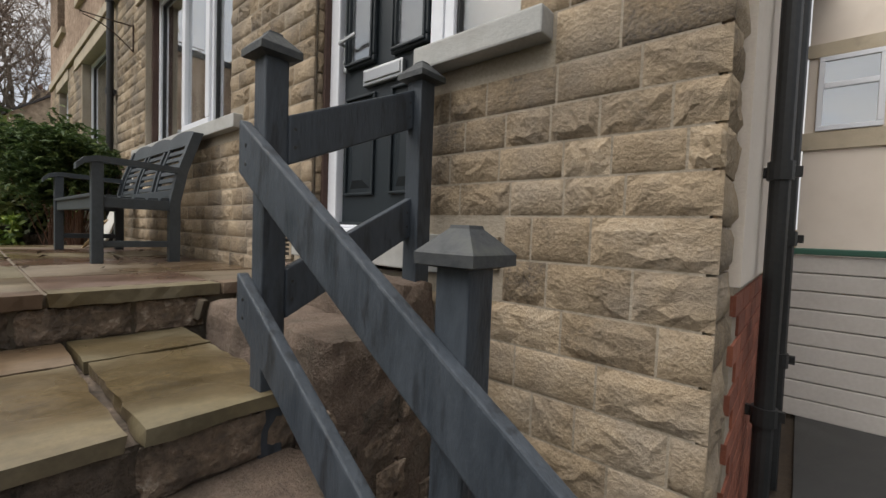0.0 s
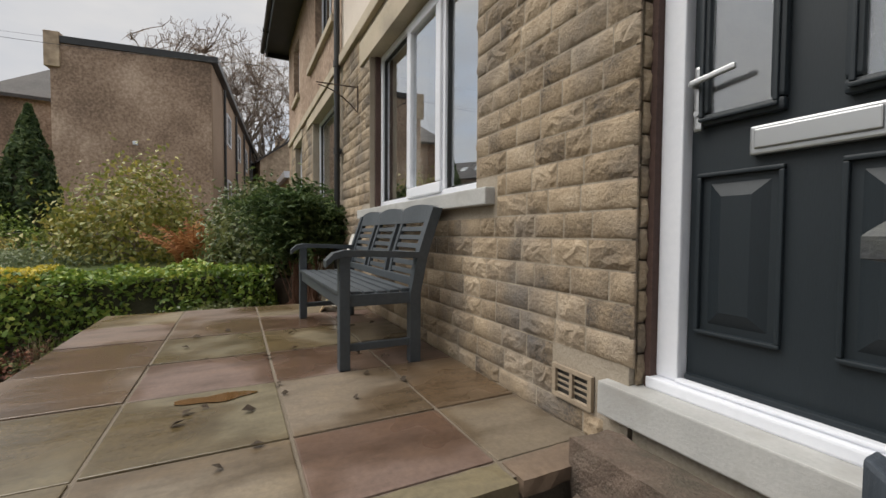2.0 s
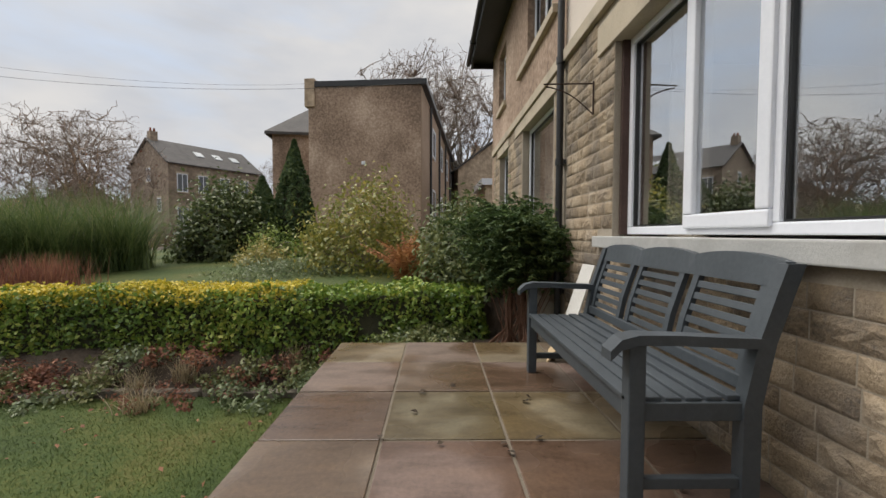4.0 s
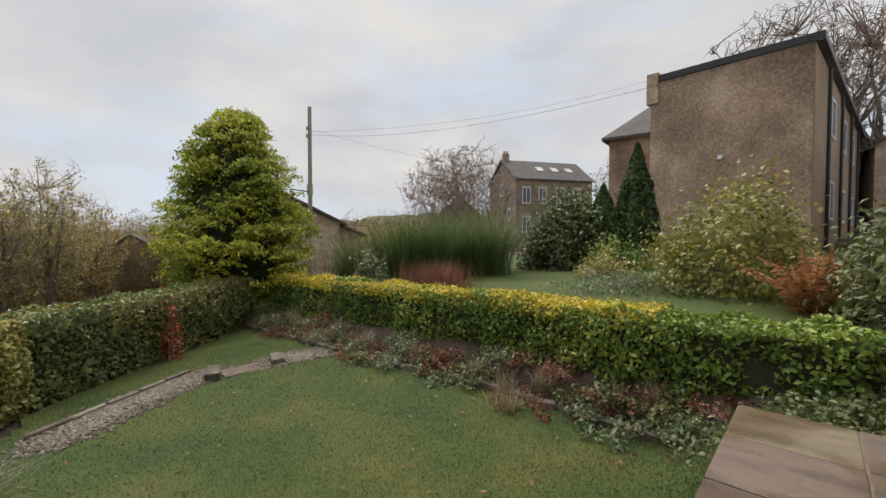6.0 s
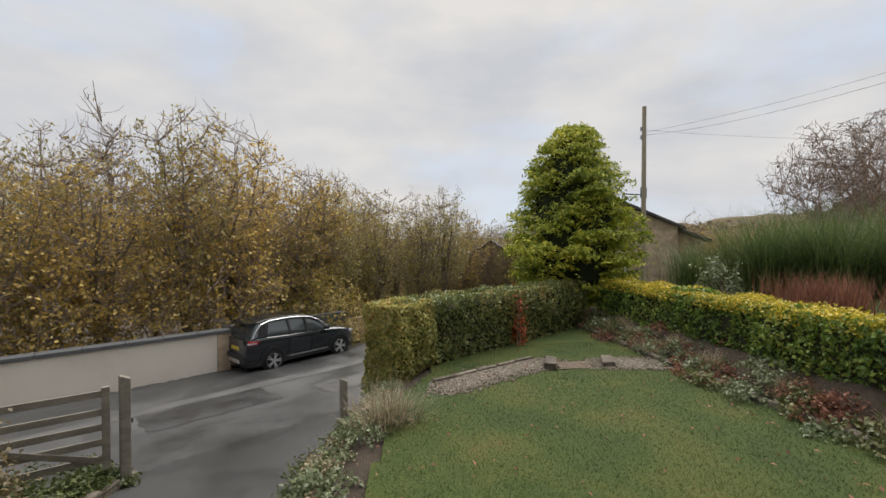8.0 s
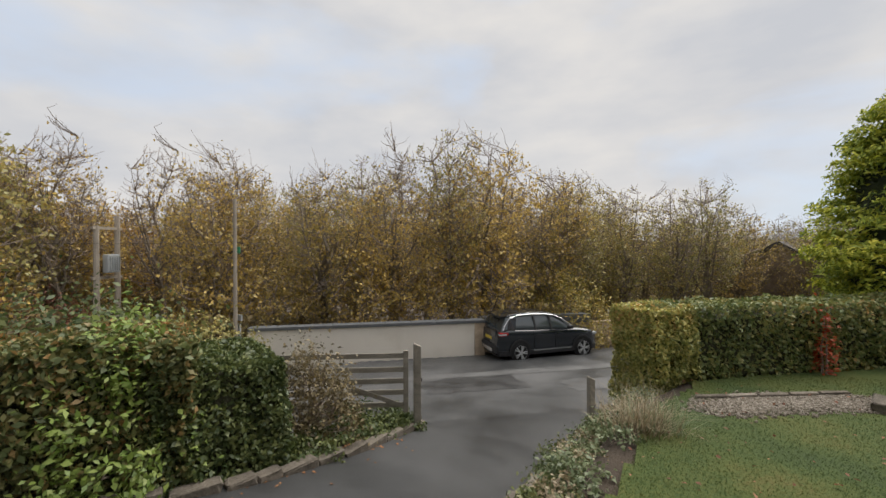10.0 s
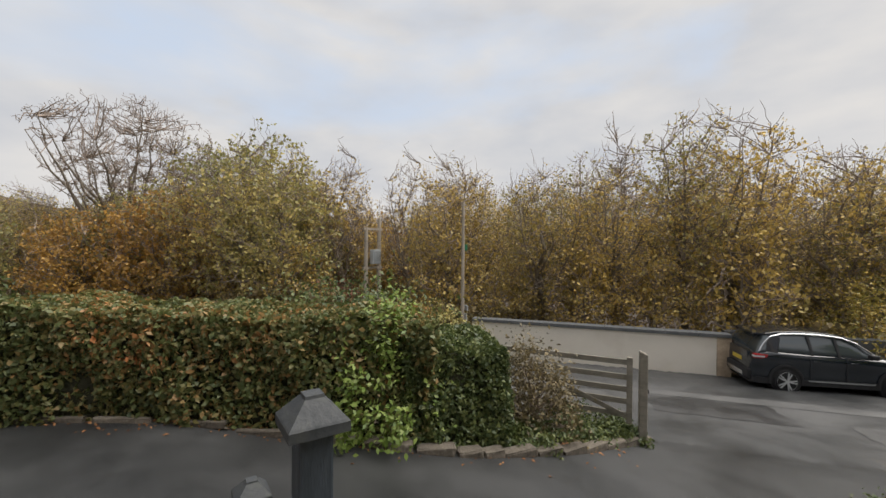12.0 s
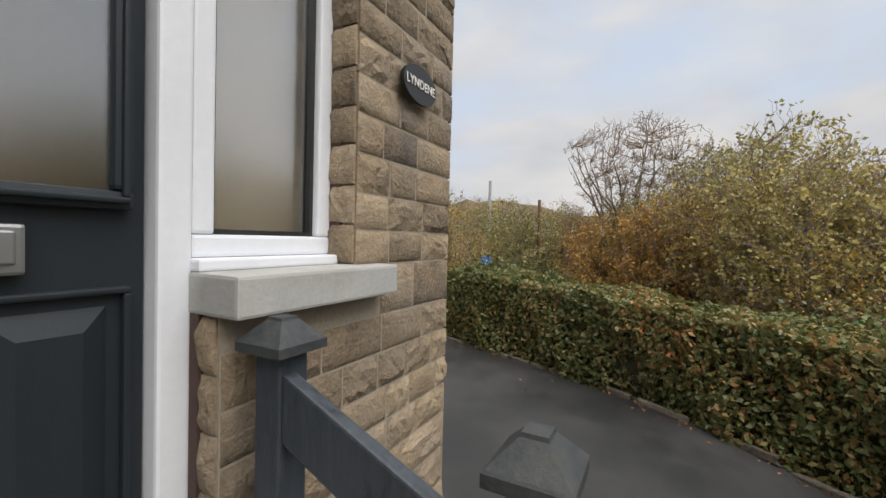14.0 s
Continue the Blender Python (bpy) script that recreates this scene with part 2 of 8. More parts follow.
DRIVE_TAR = surface("drive_tarmac", [(0.40, (0.020, 0.021, 0.022)), (0.5, (0.035, 0.036, 0.036)), (0.62, (0.055, 0.055, 0.056))], big=0.55, fine=120, rough=0.5, bump=0.6, depth=0.006, rough_var=0.2, dirt=((0.020, 0.021, 0.022), 0.7, 0.52, 0.6, 0.5))
SOIL = surface("damp_soil", [(0.3, (0.025, 0.018, 0.012)), (0.7, (0.085, 0.062, 0.042))], big=2.5, fine=35, rough=0.95, bump=1.0, depth=0.03)
TURF = surface("turf", [(0.32, (0.018, 0.036, 0.004)), (0.46, (0.036, 0.062, 0.006)), (0.56, (0.064, 0.080, 0.010)), (0.68, (0.118, 0.094, 0.026))], big=0.9, fine=30, rough=0.9, bump=0.9, depth=0.02)
CREAM = surface("cream_render", [(0.3, (0.644, 0.571, 0.495)), (0.7, (0.782, 0.706, 0.627))], big=1.5, fine=90, rough=0.9, bump=0.3, dirt=((0.460, 0.381, 0.297), 0.7, 0.5, 0.75, 0.5))
PEBBLE = surface("pebbledash", [(0.36, (0.16, 0.112, 0.082)), (0.5, (0.35, 0.25, 0.182)), (0.64, (0.57, 0.44, 0.34))], big=0.6, fine=11, rough=0.95, bump=0.9, depth=0.02)
# birch bark too; on the rendered building its peach tone stands for light
PEBBLE_PALE = surface("pale_pebbledash", [(0.32, (0.26, 0.18, 0.12)), (0.68, (0.44, 0.32, 0.23))], big=0.5, fine=28, rough=0.95, bump=0.7, depth=0.02)
SLATE = surface("roof_slate", [(0.3, (0.045, 0.042, 0.04)), (0.7, (0.11, 0.10, 0.095))], big=1.2, fine=14, rough=0.8, bump=0.6, depth=0.02)
FARSTONE = surface("far_stone", [(0.3, (0.233, 0.181, 0.130)), (0.5, (0.467, 0.362, 0.258)), (0.7, (0.724, 0.590, 0.424))], big=0.8, fine=3.2, rough=0.95, bump=0.5, depth=0.03)
DARKSTONE = surface("sooty_stone", [(0.3, (0.13, 0.10, 0.078)), (0.5, (0.25, 0.195, 0.145)), (0.7, (0.40, 0.32, 0.24))], big=0.8, fine=3.2, rough=0.95, bump=0.5, depth=0.03)
BRICK = surface("red_brick", [(0.3, (0.16, 0.05, 0.03)), (0.7, (0.32, 0.11, 0.065))], big=6, fine=50, rough=0.9, bump=0.4, vary=0.3)
BARK = surface("bark", [(0.3, (0.058, 0.044, 0.031)), (0.5, (0.143, 0.111, 0.078)), (0.7, (0.247, 0.208, 0.156))], big=2, fine=18, rough=0.95, bump=0.7, depth=0.02)
WOOD_BARK = surface("woodland_bark", [(0.3, (0.10, 0.082, 0.062)), (0.5, (0.21, 0.175, 0.135)), (0.7, (0.34, 0.30, 0.24))], big=2, fine=14, rough=0.95, bump=0.7, depth=0.02)
BARK_RED = surface("reddish_bark", [(0.3, (0.10, 0.05, 0.03)), (0.7, (0.24, 0.13, 0.085))], big=4, fine=30, rough=0.9, bump=0.5)
TWIG = surface("fine_twigs", [(0.3, (0.155, 0.120, 0.095)), (0.7, (0.382, 0.309, 0.255))], big=2, fine=12, rough=0.95, bump=0.2)
POLE_WOOD = surface("pole_wood", [(0.3, (0.24, 0.205, 0.165)), (0.7, (0.48, 0.42, 0.345))], big=3, fine=30, rough=0.9, bump=0.4, scale=(4, 4, 0.6))
RAIL_WOOD = surface("weathered_rail", [(0.3, (0.11, 0.10, 0.08)), (0.7, (0.33, 0.30, 0.25))], big=3, fine=30, rough=0.92, bump=0.5, scale=(1, 1, 3))
GRAVEL = surface("gravel", [(0.3, (0.085, 0.070, 0.052)), (0.5, (0.18, 0.15, 0.115)), (0.72, (0.32, 0.285, 0.235))], big=2, fine=55, rough=0.95, bump=1.0, depth=0.025, vary=0.4, island=True)
EDGESTONE = surface("edging_stone", [(0.3, (0.06, 0.05, 0.04)), (0.55, (0.17, 0.145, 0.115)), (0.75, (0.32, 0.285, 0.235))], big=4, fine=35, rough=0.95, bump=0.8, depth=0.02, vary=0.2)
ROOMWALL = plain("room_plaster", (0.42, 0.39, 0.35), 0.9)
CURTAIN = surface("curtain", [(0.3, (0.40, 0.36, 0.31)), (0.7, (0.56, 0.51, 0.45))], big=3, fine=40, rough=0.95, bump=0.2)
L_PRIVET = leafy("privet_leaf", [(0.1, (0.062, 0.119, 0.021)), (0.4, (0.149, 0.250, 0.039)), (0.7, (0.274, 0.358, 0.062)), (0.95, (0.523, 0.511, 0.106))])
L_GOLD = leafy("golden_privet_leaf", [(0.1, (0.253, 0.247, 0.025)), (0.5, (0.569, 0.464, 0.044)), (0.9, (0.822, 0.623, 0.089))])
L_HEDGE = leafy("mixed_hedge_leaf", [(0.05, (0.062, 0.090, 0.032)), (0.45, (0.145, 0.172, 0.058)), (0.72, (0.25, 0.215, 0.078)), (0.90, (0.43, 0.225, 0.082)), (1.0, (0.62, 0.23, 0.075))])
L_LANE = leafy("lane_hedge_leaf", [(0.08, (0.080, 0.120, 0.040)), (0.45, (0.185, 0.225, 0.072)), (0.75, (0.31, 0.29, 0.095)), (0.93, (0.50, 0.30, 0.10)), (1.0, (0.66, 0.28, 0.085))])
L_TURNING = leafy("turning_hedge_leaf", [(0.1, (0.15, 0.18, 0.055)), (0.45, (0.36, 0.37, 0.11)), (0.8, (0.58, 0.49, 0.15)), (0.98, (0.55, 0.29, 0.12))])
L_DARK = leafy("dark_evergreen_leaf", [(0.1, (0.040, 0.065, 0.023)), (0.5, (0.097, 0.131, 0.042)), (0.9, (0.208, 0.228, 0.073))])
L_LIME = leafy("lime_leaf", [(0.1, (0.095, 0.162, 0.027)), (0.5, (0.203, 0.284, 0.054)), (0.9, (0.351, 0.419, 0.121))])
L_CONIFER = leafy("golden_conifer_spray", [(0.08, (0.088, 0.139, 0.020)), (0.4, (0.260, 0.321, 0.036)), (0.72, (0.520, 0.535, 0.061)), (0.95, (0.869, 0.766, 0.110))], rough=0.7)
L_YEW = leafy("yew_needles", [(0.1, (0.028, 0.056, 0.022)), (0.5, (0.070, 0.118, 0.039)), (0.9, (0.157, 0.205, 0.061))], rough=0.7)
L_BROOM = leafy("broom_stem", [(0.1, (0.050, 0.086, 0.030)), (0.5, (0.113, 0.162, 0.054)), (0.9, (0.216, 0.252, 0.095))], rough=0.7)
L_FERN = leafy("dead_bracken", [(0.1, (0.162, 0.068, 0.027)), (0.5, (0.338, 0.155, 0.061)), (0.9, (0.513, 0.270, 0.121))], rough=0.8)
L_RED = leafy("red_brown_leaf", [(0.1, (0.105, 0.044, 0.035)), (0.5, (0.229, 0.096, 0.061)), (0.9, (0.386, 0.194, 0.114))], rough=0.8)
L_SCARLET = leafy("scarlet_leaf", [(0.1, (0.300, 0.030, 0.015)), (0.9, (0.520, 0.120, 0.040))])
L_AUTUMN = leafy("autumn_leaf", [(0.08, (0.20, 0.18, 0.062)), (0.4, (0.40, 0.31, 0.095)), (0.7, (0.62, 0.43, 0.115)), (0.95, (0.76, 0.55, 0.15))], patch=0.16, patch_amount=0.55)
L_ORANGE = leafy("orange_leaf", [(0.1, (0.26, 0.145, 0.042)), (0.5, (0.48, 0.275, 0.065)), (0.9, (0.66, 0.41, 0.10))], patch=0.2)
L_OLIVE = leafy("olive_leaf", [(0.1, (0.19, 0.195, 0.075)), (0.5, (0.36, 0.33, 0.115)), (0.9, (0.60, 0.46, 0.15))], patch=0.16, patch_amount=0.5)
L_SHRUB = leafy("yellow_green_leaf", [(0.1, (0.145, 0.147, 0.032)), (0.5, (0.350, 0.286, 0.065)), (0.9, (0.656, 0.451, 0.113))])
L_BED = leafy("bed_leaf", [(0.1, (0.065, 0.092, 0.030)), (0.5, (0.150, 0.170, 0.060)), (0.9, (0.27, 0.26, 0.11))])
L_GARDEN = leafy("yellowing_garden_leaf", [(0.1, (0.111, 0.140, 0.027)), (0.5, (0.246, 0.255, 0.055)), (0.9, (0.442, 0.365, 0.093))])
L_GREY = leafy("grey_green_leaf", [(0.1, (0.085, 0.118, 0.058)), (0.5, (0.165, 0.205, 0.10)), (0.9, (0.30, 0.34, 0.19))])
L_THICKET = leafy("thicket_leaf", [(0.1, (0.09, 0.074, 0.042)), (0.4, (0.18, 0.145, 0.075)), (0.7, (0.30, 0.225, 0.10)), (0.95, (0.44, 0.325, 0.13))], patch=0.3, patch_amount=0.5)
L_HILL = leafy("far_wood_leaf", [(0.1, (0.10, 0.085, 0.055)), (0.4, (0.19, 0.145, 0.085)), (0.7, (0.27, 0.18, 0.085)), (0.95, (0.36, 0.25, 0.12))], patch=0.06, patch_amount=0.6)
L_STRAW = leafy("straw_blade", [(0.1, (0.176, 0.132, 0.077)), (0.5, (0.319, 0.253, 0.154)), (0.9, (0.462, 0.396, 0.264))])
L_GRASS = leafy("grass_blade", [(0.1, (0.020, 0.040, 0.004)), (0.5, (0.038, 0.066, 0.005)), (0.8, (0.064, 0.084, 0.009)), (0.97, (0.13, 0.11, 0.026))], patch=0.9, patch_amount=0.5)


# ---------- helpers ----------
def link_bm(name, bm, mat, smooth=False):
    me = bpy.data.meshes.new(name)
    bm.normal_update()
    bm.to_mesh(me)
    bm.free()
    if mat:
        me.materials.append(mat)
    if smooth:
        me.polygons.foreach_set("use_smooth", [True] * len(me.polygons))
    return new(name, me)


def part(name, bm, mat, parent, label="", smooth=False):
    ob = link_bm(name, bm, mat, smooth)
    ob.parent = parent
    if label:
        tagged(ob, label)
    return ob


def thing(name, at, label, category, group="", kind="", turn=0.0):
    ob = new(name)
    ob.matrix_world = pose(*at, 0, 0, turn)
    bpy.context.view_layer.update()
    return tagged(ob, label, category, group, kind)


def boxes(bm, x0, x1, y0, y1, z0, z1, bevel=0.0, m=None):
    r = bmesh.ops.create_cube(bm, size=1)
    vs = r["verts"]
    bmesh.ops.scale(bm, vec=(x1 - x0, y1 - y0, z1 - z0), verts=vs)
    bmesh.ops.translate(bm, vec=((x0 + x1) / 2, (y0 + y1) / 2, (z0 + z1) / 2), verts=vs)
    if m is not None:
        bmesh.ops.transform(bm, matrix=m, verts=vs)
    if bevel:
        es = list({e for v in vs for e in v.link_edges})
        bmesh.ops.bevel(bm, geom=es, offset=bevel, segments=2, profile=0.6, affect="EDGES")
    return bm


def box(x0, x1, y0, y1, z0, z1, bevel=0.0, m=None):
    return boxes(bmesh.new(), x0, x1, y0, y1, z0, z1, bevel, m)


def rough_box(x0, x1, y0, y1, z0, z1, amp, seed=0, step=0.07, flat_top=False):
    """A block of stone with worn, uneven faces and edges."""
    nx, ny, nz = (max(1, min(14, int(round(d / step)))) for d in (x1 - x0, y1 - y0, z1 - z0))
    bm = bmesh.new()
    keys = {}

    def vert(i, j, k):
        if (i, j, k) not in keys:
            keys[i, j, k] = bm.verts.new((x0 + (x1 - x0) * i / nx, y0 + (y1 - y0) * j / ny, z0 + (z1 - z0) * k / nz))
        return keys[i, j, k]

    for i in range(nx):
        for j in range(ny):
            bm.faces.new((vert(i, j, nz), vert(i + 1, j, nz), vert(i + 1, j + 1, nz), vert(i, j + 1, nz)))
            bm.faces.new((vert(i, j, 0), vert(i, j + 1, 0), vert(i + 1, j + 1, 0), vert(i + 1, j, 0)))
    for i in range(nx):
        for k in range(nz):
            bm.faces.new((vert(i, 0, k), vert(i + 1, 0, k), vert(i + 1, 0, k + 1), vert(i, 0, k + 1)))
            bm.faces.new((vert(i, ny, k), vert(i, ny, k + 1), vert(i + 1, ny, k + 1), vert(i + 1, ny, k)))
    for j in range(ny):
        for k in range(nz):
            bm.faces.new((vert(0, j, k), vert(0, j, k + 1), vert(0, j + 1, k + 1), vert(0, j + 1, k)))
            bm.faces.new((vert(nx, j, k), vert(nx, j + 1, k), vert(nx, j + 1, k + 1), vert(nx, j, k + 1)))
    rr = random.Random(seed)
    for (i, j, k), v in keys.items():
        on = (i in (0, nx)) + (j in (0, ny)) + (k in (0, nz))
        pull = amp * (1.0 if on > 1 else 0.55)
        c = Vector(((x0 + x1) / 2, (y0 + y1) / 2, (z0 + z1) / 2))
        d = v.co - c
        if on > 1:
            v.co -= Vector((math.copysign(1, d.x) if i in (0, nx) else 0, math.copysign(1, d.y) if j in (0, ny) else 0, (math.copysign(1, d.z) * (0.4 if flat_top else 1)) if k in (0, nz) else 0)) * rr.uniform(0.1, 1.0) * pull
        else:
            v.co += Vector((rr.uniform(-1, 1), rr.uniform(-1, 1), rr.uniform(-1, 1) * (0.2 if flat_top else 1))) * pull * 0.6
    return bm


def beam(a, b, w, h, bevel=0.004, up=(0, 0, 1), cut=False):
    """A bar of section w x h from a to b."""
    a, b = Vector(a), Vector(b)
    d = (b - a)
    x = d.normalized()
    y = Vector(up).cross(x).normalized()
    z = x.cross(y)
    m = Matrix((x, y, z)).transposed().to_4x4()
    m.translation = a
    return box(0, d.length, -w / 2, w / 2, -h / 2, h / 2, bevel, m)


def rod(bm, a, b, r0, r1, n=8):
    a, b = Vector(a), Vector(b)
    d = b - a
    m = d.to_track_quat("Z", "Y").to_matrix().to_4x4()
    m.translation = (a + b) / 2
    bmesh.ops.create_cone(bm, cap_ends=True, segments=n, radius1=r0, radius2=r1, depth=d.length, matrix=m)
    return bm


def raw(name, verts, faces, mat, parent=None, smooth=False):
    me = bpy.data.meshes.new(name)
    me.from_pydata(verts, [], faces)
    me.validate()
    me.materials.append(mat)
    if smooth:
        me.polygons.foreach_set("use_smooth", [True] * len(me.polygons))
    ob = new(name, me)
    ob.parent = parent
    return ob


def quads(name, v, mat, parent=None, smooth=False):
    """A mesh of separate quads from an array (n, 4, 3)."""
    n = len(v)
    me = bpy.data.meshes.new(name)
    me.vertices.add(4 * n)
    me.vertices.foreach_set("co", np.asarray(v, np.float32).ravel())
    me.loops.add(4 * n)
    me.loops.foreach_set("vertex_index", np.arange(4 * n, dtype=np.int32))
    me.polygons.add(n)
    me.polygons.foreach_set("loop_start", np.arange(0, 4 * n, 4, dtype=np.int32))
    me.update(calc_edges=True)
    me.materials.append(mat)
    ob = new(name, me)
    ob.parent = parent
    return ob


def unit(v):
    return v / np.maximum(np.linalg.norm(v, axis=-1, keepdims=True), 1e-9)


def leaf_quads(rng, c, out, size, slim=0.55, spread=0.8, droop=0.0):
    """Pointed, slightly folded leaves at the places c, facing roughly along out."""
    n = len(c)
    nrm = unit(out + rng.normal(0, spread, (n, 3)))
    ax = unit(np.cross(nrm, rng.normal(0, 1, (n, 3))) + np.array([0, 0, -droop]))
    side = unit(np.cross(nrm, ax))
    s = (size * rng.uniform(0.6, 1.3, n))[:, None]
    fold = nrm * s * 0.14
    return np.stack([c - ax * s * 0.5, c + side * s * slim * 0.5 + fold, c + ax * s * 0.5, c - side * s * slim * 0.5 + fold], 1)


def tubes(segs, n=4):
    """Tapered tubes from an array (k, 8) of start, end and two radii: quads (k*n, 4, 3)."""
    segs = np.asarray(segs, float)
    a, b, r0, r1 = segs[:, :3], segs[:, 3:6], segs[:, 6:7], segs[:, 7:8]
    d = unit(b - a)
    ref = np.where(np.abs(d[:, 2:3]) > 0.9, np.array([[1.0, 0, 0]]), np.array([[0, 0, 1.0]]))
    u = unit(np.cross(d, ref))
    w = np.cross(d, u)
    out = []
    for i in range(n):
        p, q = 2 * math.pi * i / n, 2 * math.pi * (i + 1) / n
        e0, e1 = u * math.cos(p) + w * math.sin(p), u * math.cos(q) + w * math.sin(q)
        out.append(np.stack([a + e0 * r0, a + e1 * r0, b + e1 * r1, b + e0 * r1], 1))
    return np.concatenate(out)


def lumps(p, f, seed):
    """Cheap smooth noise of points (n, 3), about -1 to 1."""
    r = np.random.default_rng(seed)
    v = np.zeros(len(p))
    for i in range(5):
        k = r.normal(0, f * (1 + 0.6 * i), 3)
        v += np.sin(p @ k + r.uniform(0, 6.28)) / (1 + 0.5 * i)
    return v / 2.2


# ---------- ground ----------
ROAD_N = (0.64, -0.77)
ROAD_D = (-0.77, -0.64)


def sm(a, b, t):
    t = np.clip((t - a) / (b - a), 0, 1)
    return t * t * (3 - 2 * t)


def drive_left(y):
    """x of the kerb between the drive and the bed beside the lawn."""
    return np.interp(y, [-9.5, -8.3, -6.5, -5.0, -3.6, -2.6, -1.6], [-0.6, -0.05, 0.15, 0.35, 0.55, 0.8, 0.95])


def hedge_foot(y):
    """x of the foot of the hedge across the drive."""
    return np.interp(y, [-7.6, -5.6, -4.2, -2.4, -0.1, 2.5, 6.0, 12], [2.4, 2.45, 2.75, 3.7, 5.2, 6.3, 7.4, 9.0])


def ground_z(x, y):
    x, y = np.asarray(x, float), np.asarray(y, float)
    s = x * ROAD_N[0] + y * ROAD_N[1]
    drive = -0.95 - 0.155 * np.clip(-y - 1.3, 0, 6.0)
    lawn = -0.98 - 0.05 * np.clip(s, 0, 9)
    on_lawn = 1 - sm(-0.75, 0.0, x - drive_left(y))
    g = drive * (1 - on_lawn) + lawn * on_lawn
    bank = sm(5.85, 6.7, -x) * np.where(y > -13.8, 1, 0)
    near = sm(4.6, 4.9, -x) * sm(-3.0, -2.0, y)
    up = np.maximum(bank, near)
    upper = np.where(x > -6.9, -0.35 - 0.02 * np.clip(-y, 0, 14), 0.05 + 0.05 * np.clip(-6.9 - x, 0, 40)) - 0.03 * np.clip(-y - 4, 0, 30)
    g = g * (1 - up) + upper * up
    h_side = sm(0.3, 0.7, x - hedge_foot(y))
    g = g + 0.12 * h_side * np.where(s < 6.5, 1, 0)
    k = sm(6.7, 7.6, s)
    road = -1.92 - 0.1 * np.clip(s - 7.0, 0, 6.8)
    g = g * (1 - k) + road * k
    far = sm(13.8, 17, s)
    g = g * (1 - far) + (-2.8 - 0.16 * np.clip(s - 14, 0, 30)) * far
    return g


def grid_sheet(name, xs, ys, mat, keep=None, lift=0.0):
    X, Y = np.meshgrid(xs, ys, indexing="ij")
    Z = ground_z(X, Y) + lift
    nx, ny = X.shape
    v = np.stack([X, Y, Z], -1).reshape(-1, 3)
    i = np.arange(nx * ny).reshape(nx, ny)
    f = np.stack([i[:-1, :-1], i[1:, :-1], i[1:, 1:], i[:-1, 1:]], -1).reshape(-1, 4)
    if keep is not None:
        c = v[f].mean(1)
        f = f[keep(c[:, 0], c[:, 1])]
    return raw(name, v.tolist(), f.tolist(), mat, smooth=True)


def spaced(a, b, near0, near1, fine, coarse):
    lo = -np.geomspace(coarse, near0 - a, 14)[::-1] + near0
    hi = np.geomspace(coarse, b - near1, 14) + near1
    return np.unique(np.concatenate([lo, np.arange(near0, near1, fine), hi]).round(4))


GX, GY = spaced(-600, 600, -14, 16, 0.2, 0.6), spaced(-600, 600, -22, 12, 0.2, 0.6)
ground = tagged(grid_sheet("ground", GX, GY, SOIL, lift=-0.03), "damp dark soil of garden beds and woodland floor", "ground", kind="structure")


def s_of(x, y):
    return x * ROAD_N[0] + y * ROAD_N[1]


road = tagged(grid_sheet("road", spaced(-90, 90, -14, 20, 0.2, 0.6), spaced(-90, 70, -24, 12, 0.2, 0.6), ASPHALT,
              lambda x, y: (s_of(x, y) > 7.15) & (s_of(x, y) < 13.75), 0.0), "wet grey tarmac lane with patched surface", "road", kind="structure")
driveway = tagged(grid_sheet("driveway", np.arange(-1.2, 14, 0.15), np.arange(-9.8, 14, 0.15), DRIVE_TAR,
                  lambda x, y: (x > drive_left(y) - 0.1) & (x < hedge_foot(y) + 0.25) & (s_of(x, y) < 7.4), 0.006), "smooth dark tarmac driveway curving to the lane", "driveway", kind="structure")
lawn = tagged(grid_sheet("lawn", np.arange(-6.4, 0.6, 0.1), np.arange(-14.5, -2.0, 0.1), TURF,
              lambda x, y: (x < drive_left(y) - 0.95) & (x > -5.95 - 0.05 * np.sin(y * 2)) & (s_of(x, y) < 6.6), 0.012), "short damp green lawn with worn patches", "lawn", kind="structure")
upper_lawn = tagged(grid_sheet("upper_lawn", np.arange(-17, -7.5, 0.2), np.arange(-17, 0.2, 0.2), TURF, None, 0.012), "small raised lawn of the next garden", "lawn", kind="structure")

# ---------- house walls ----------
rng = np.random.default_rng(5)


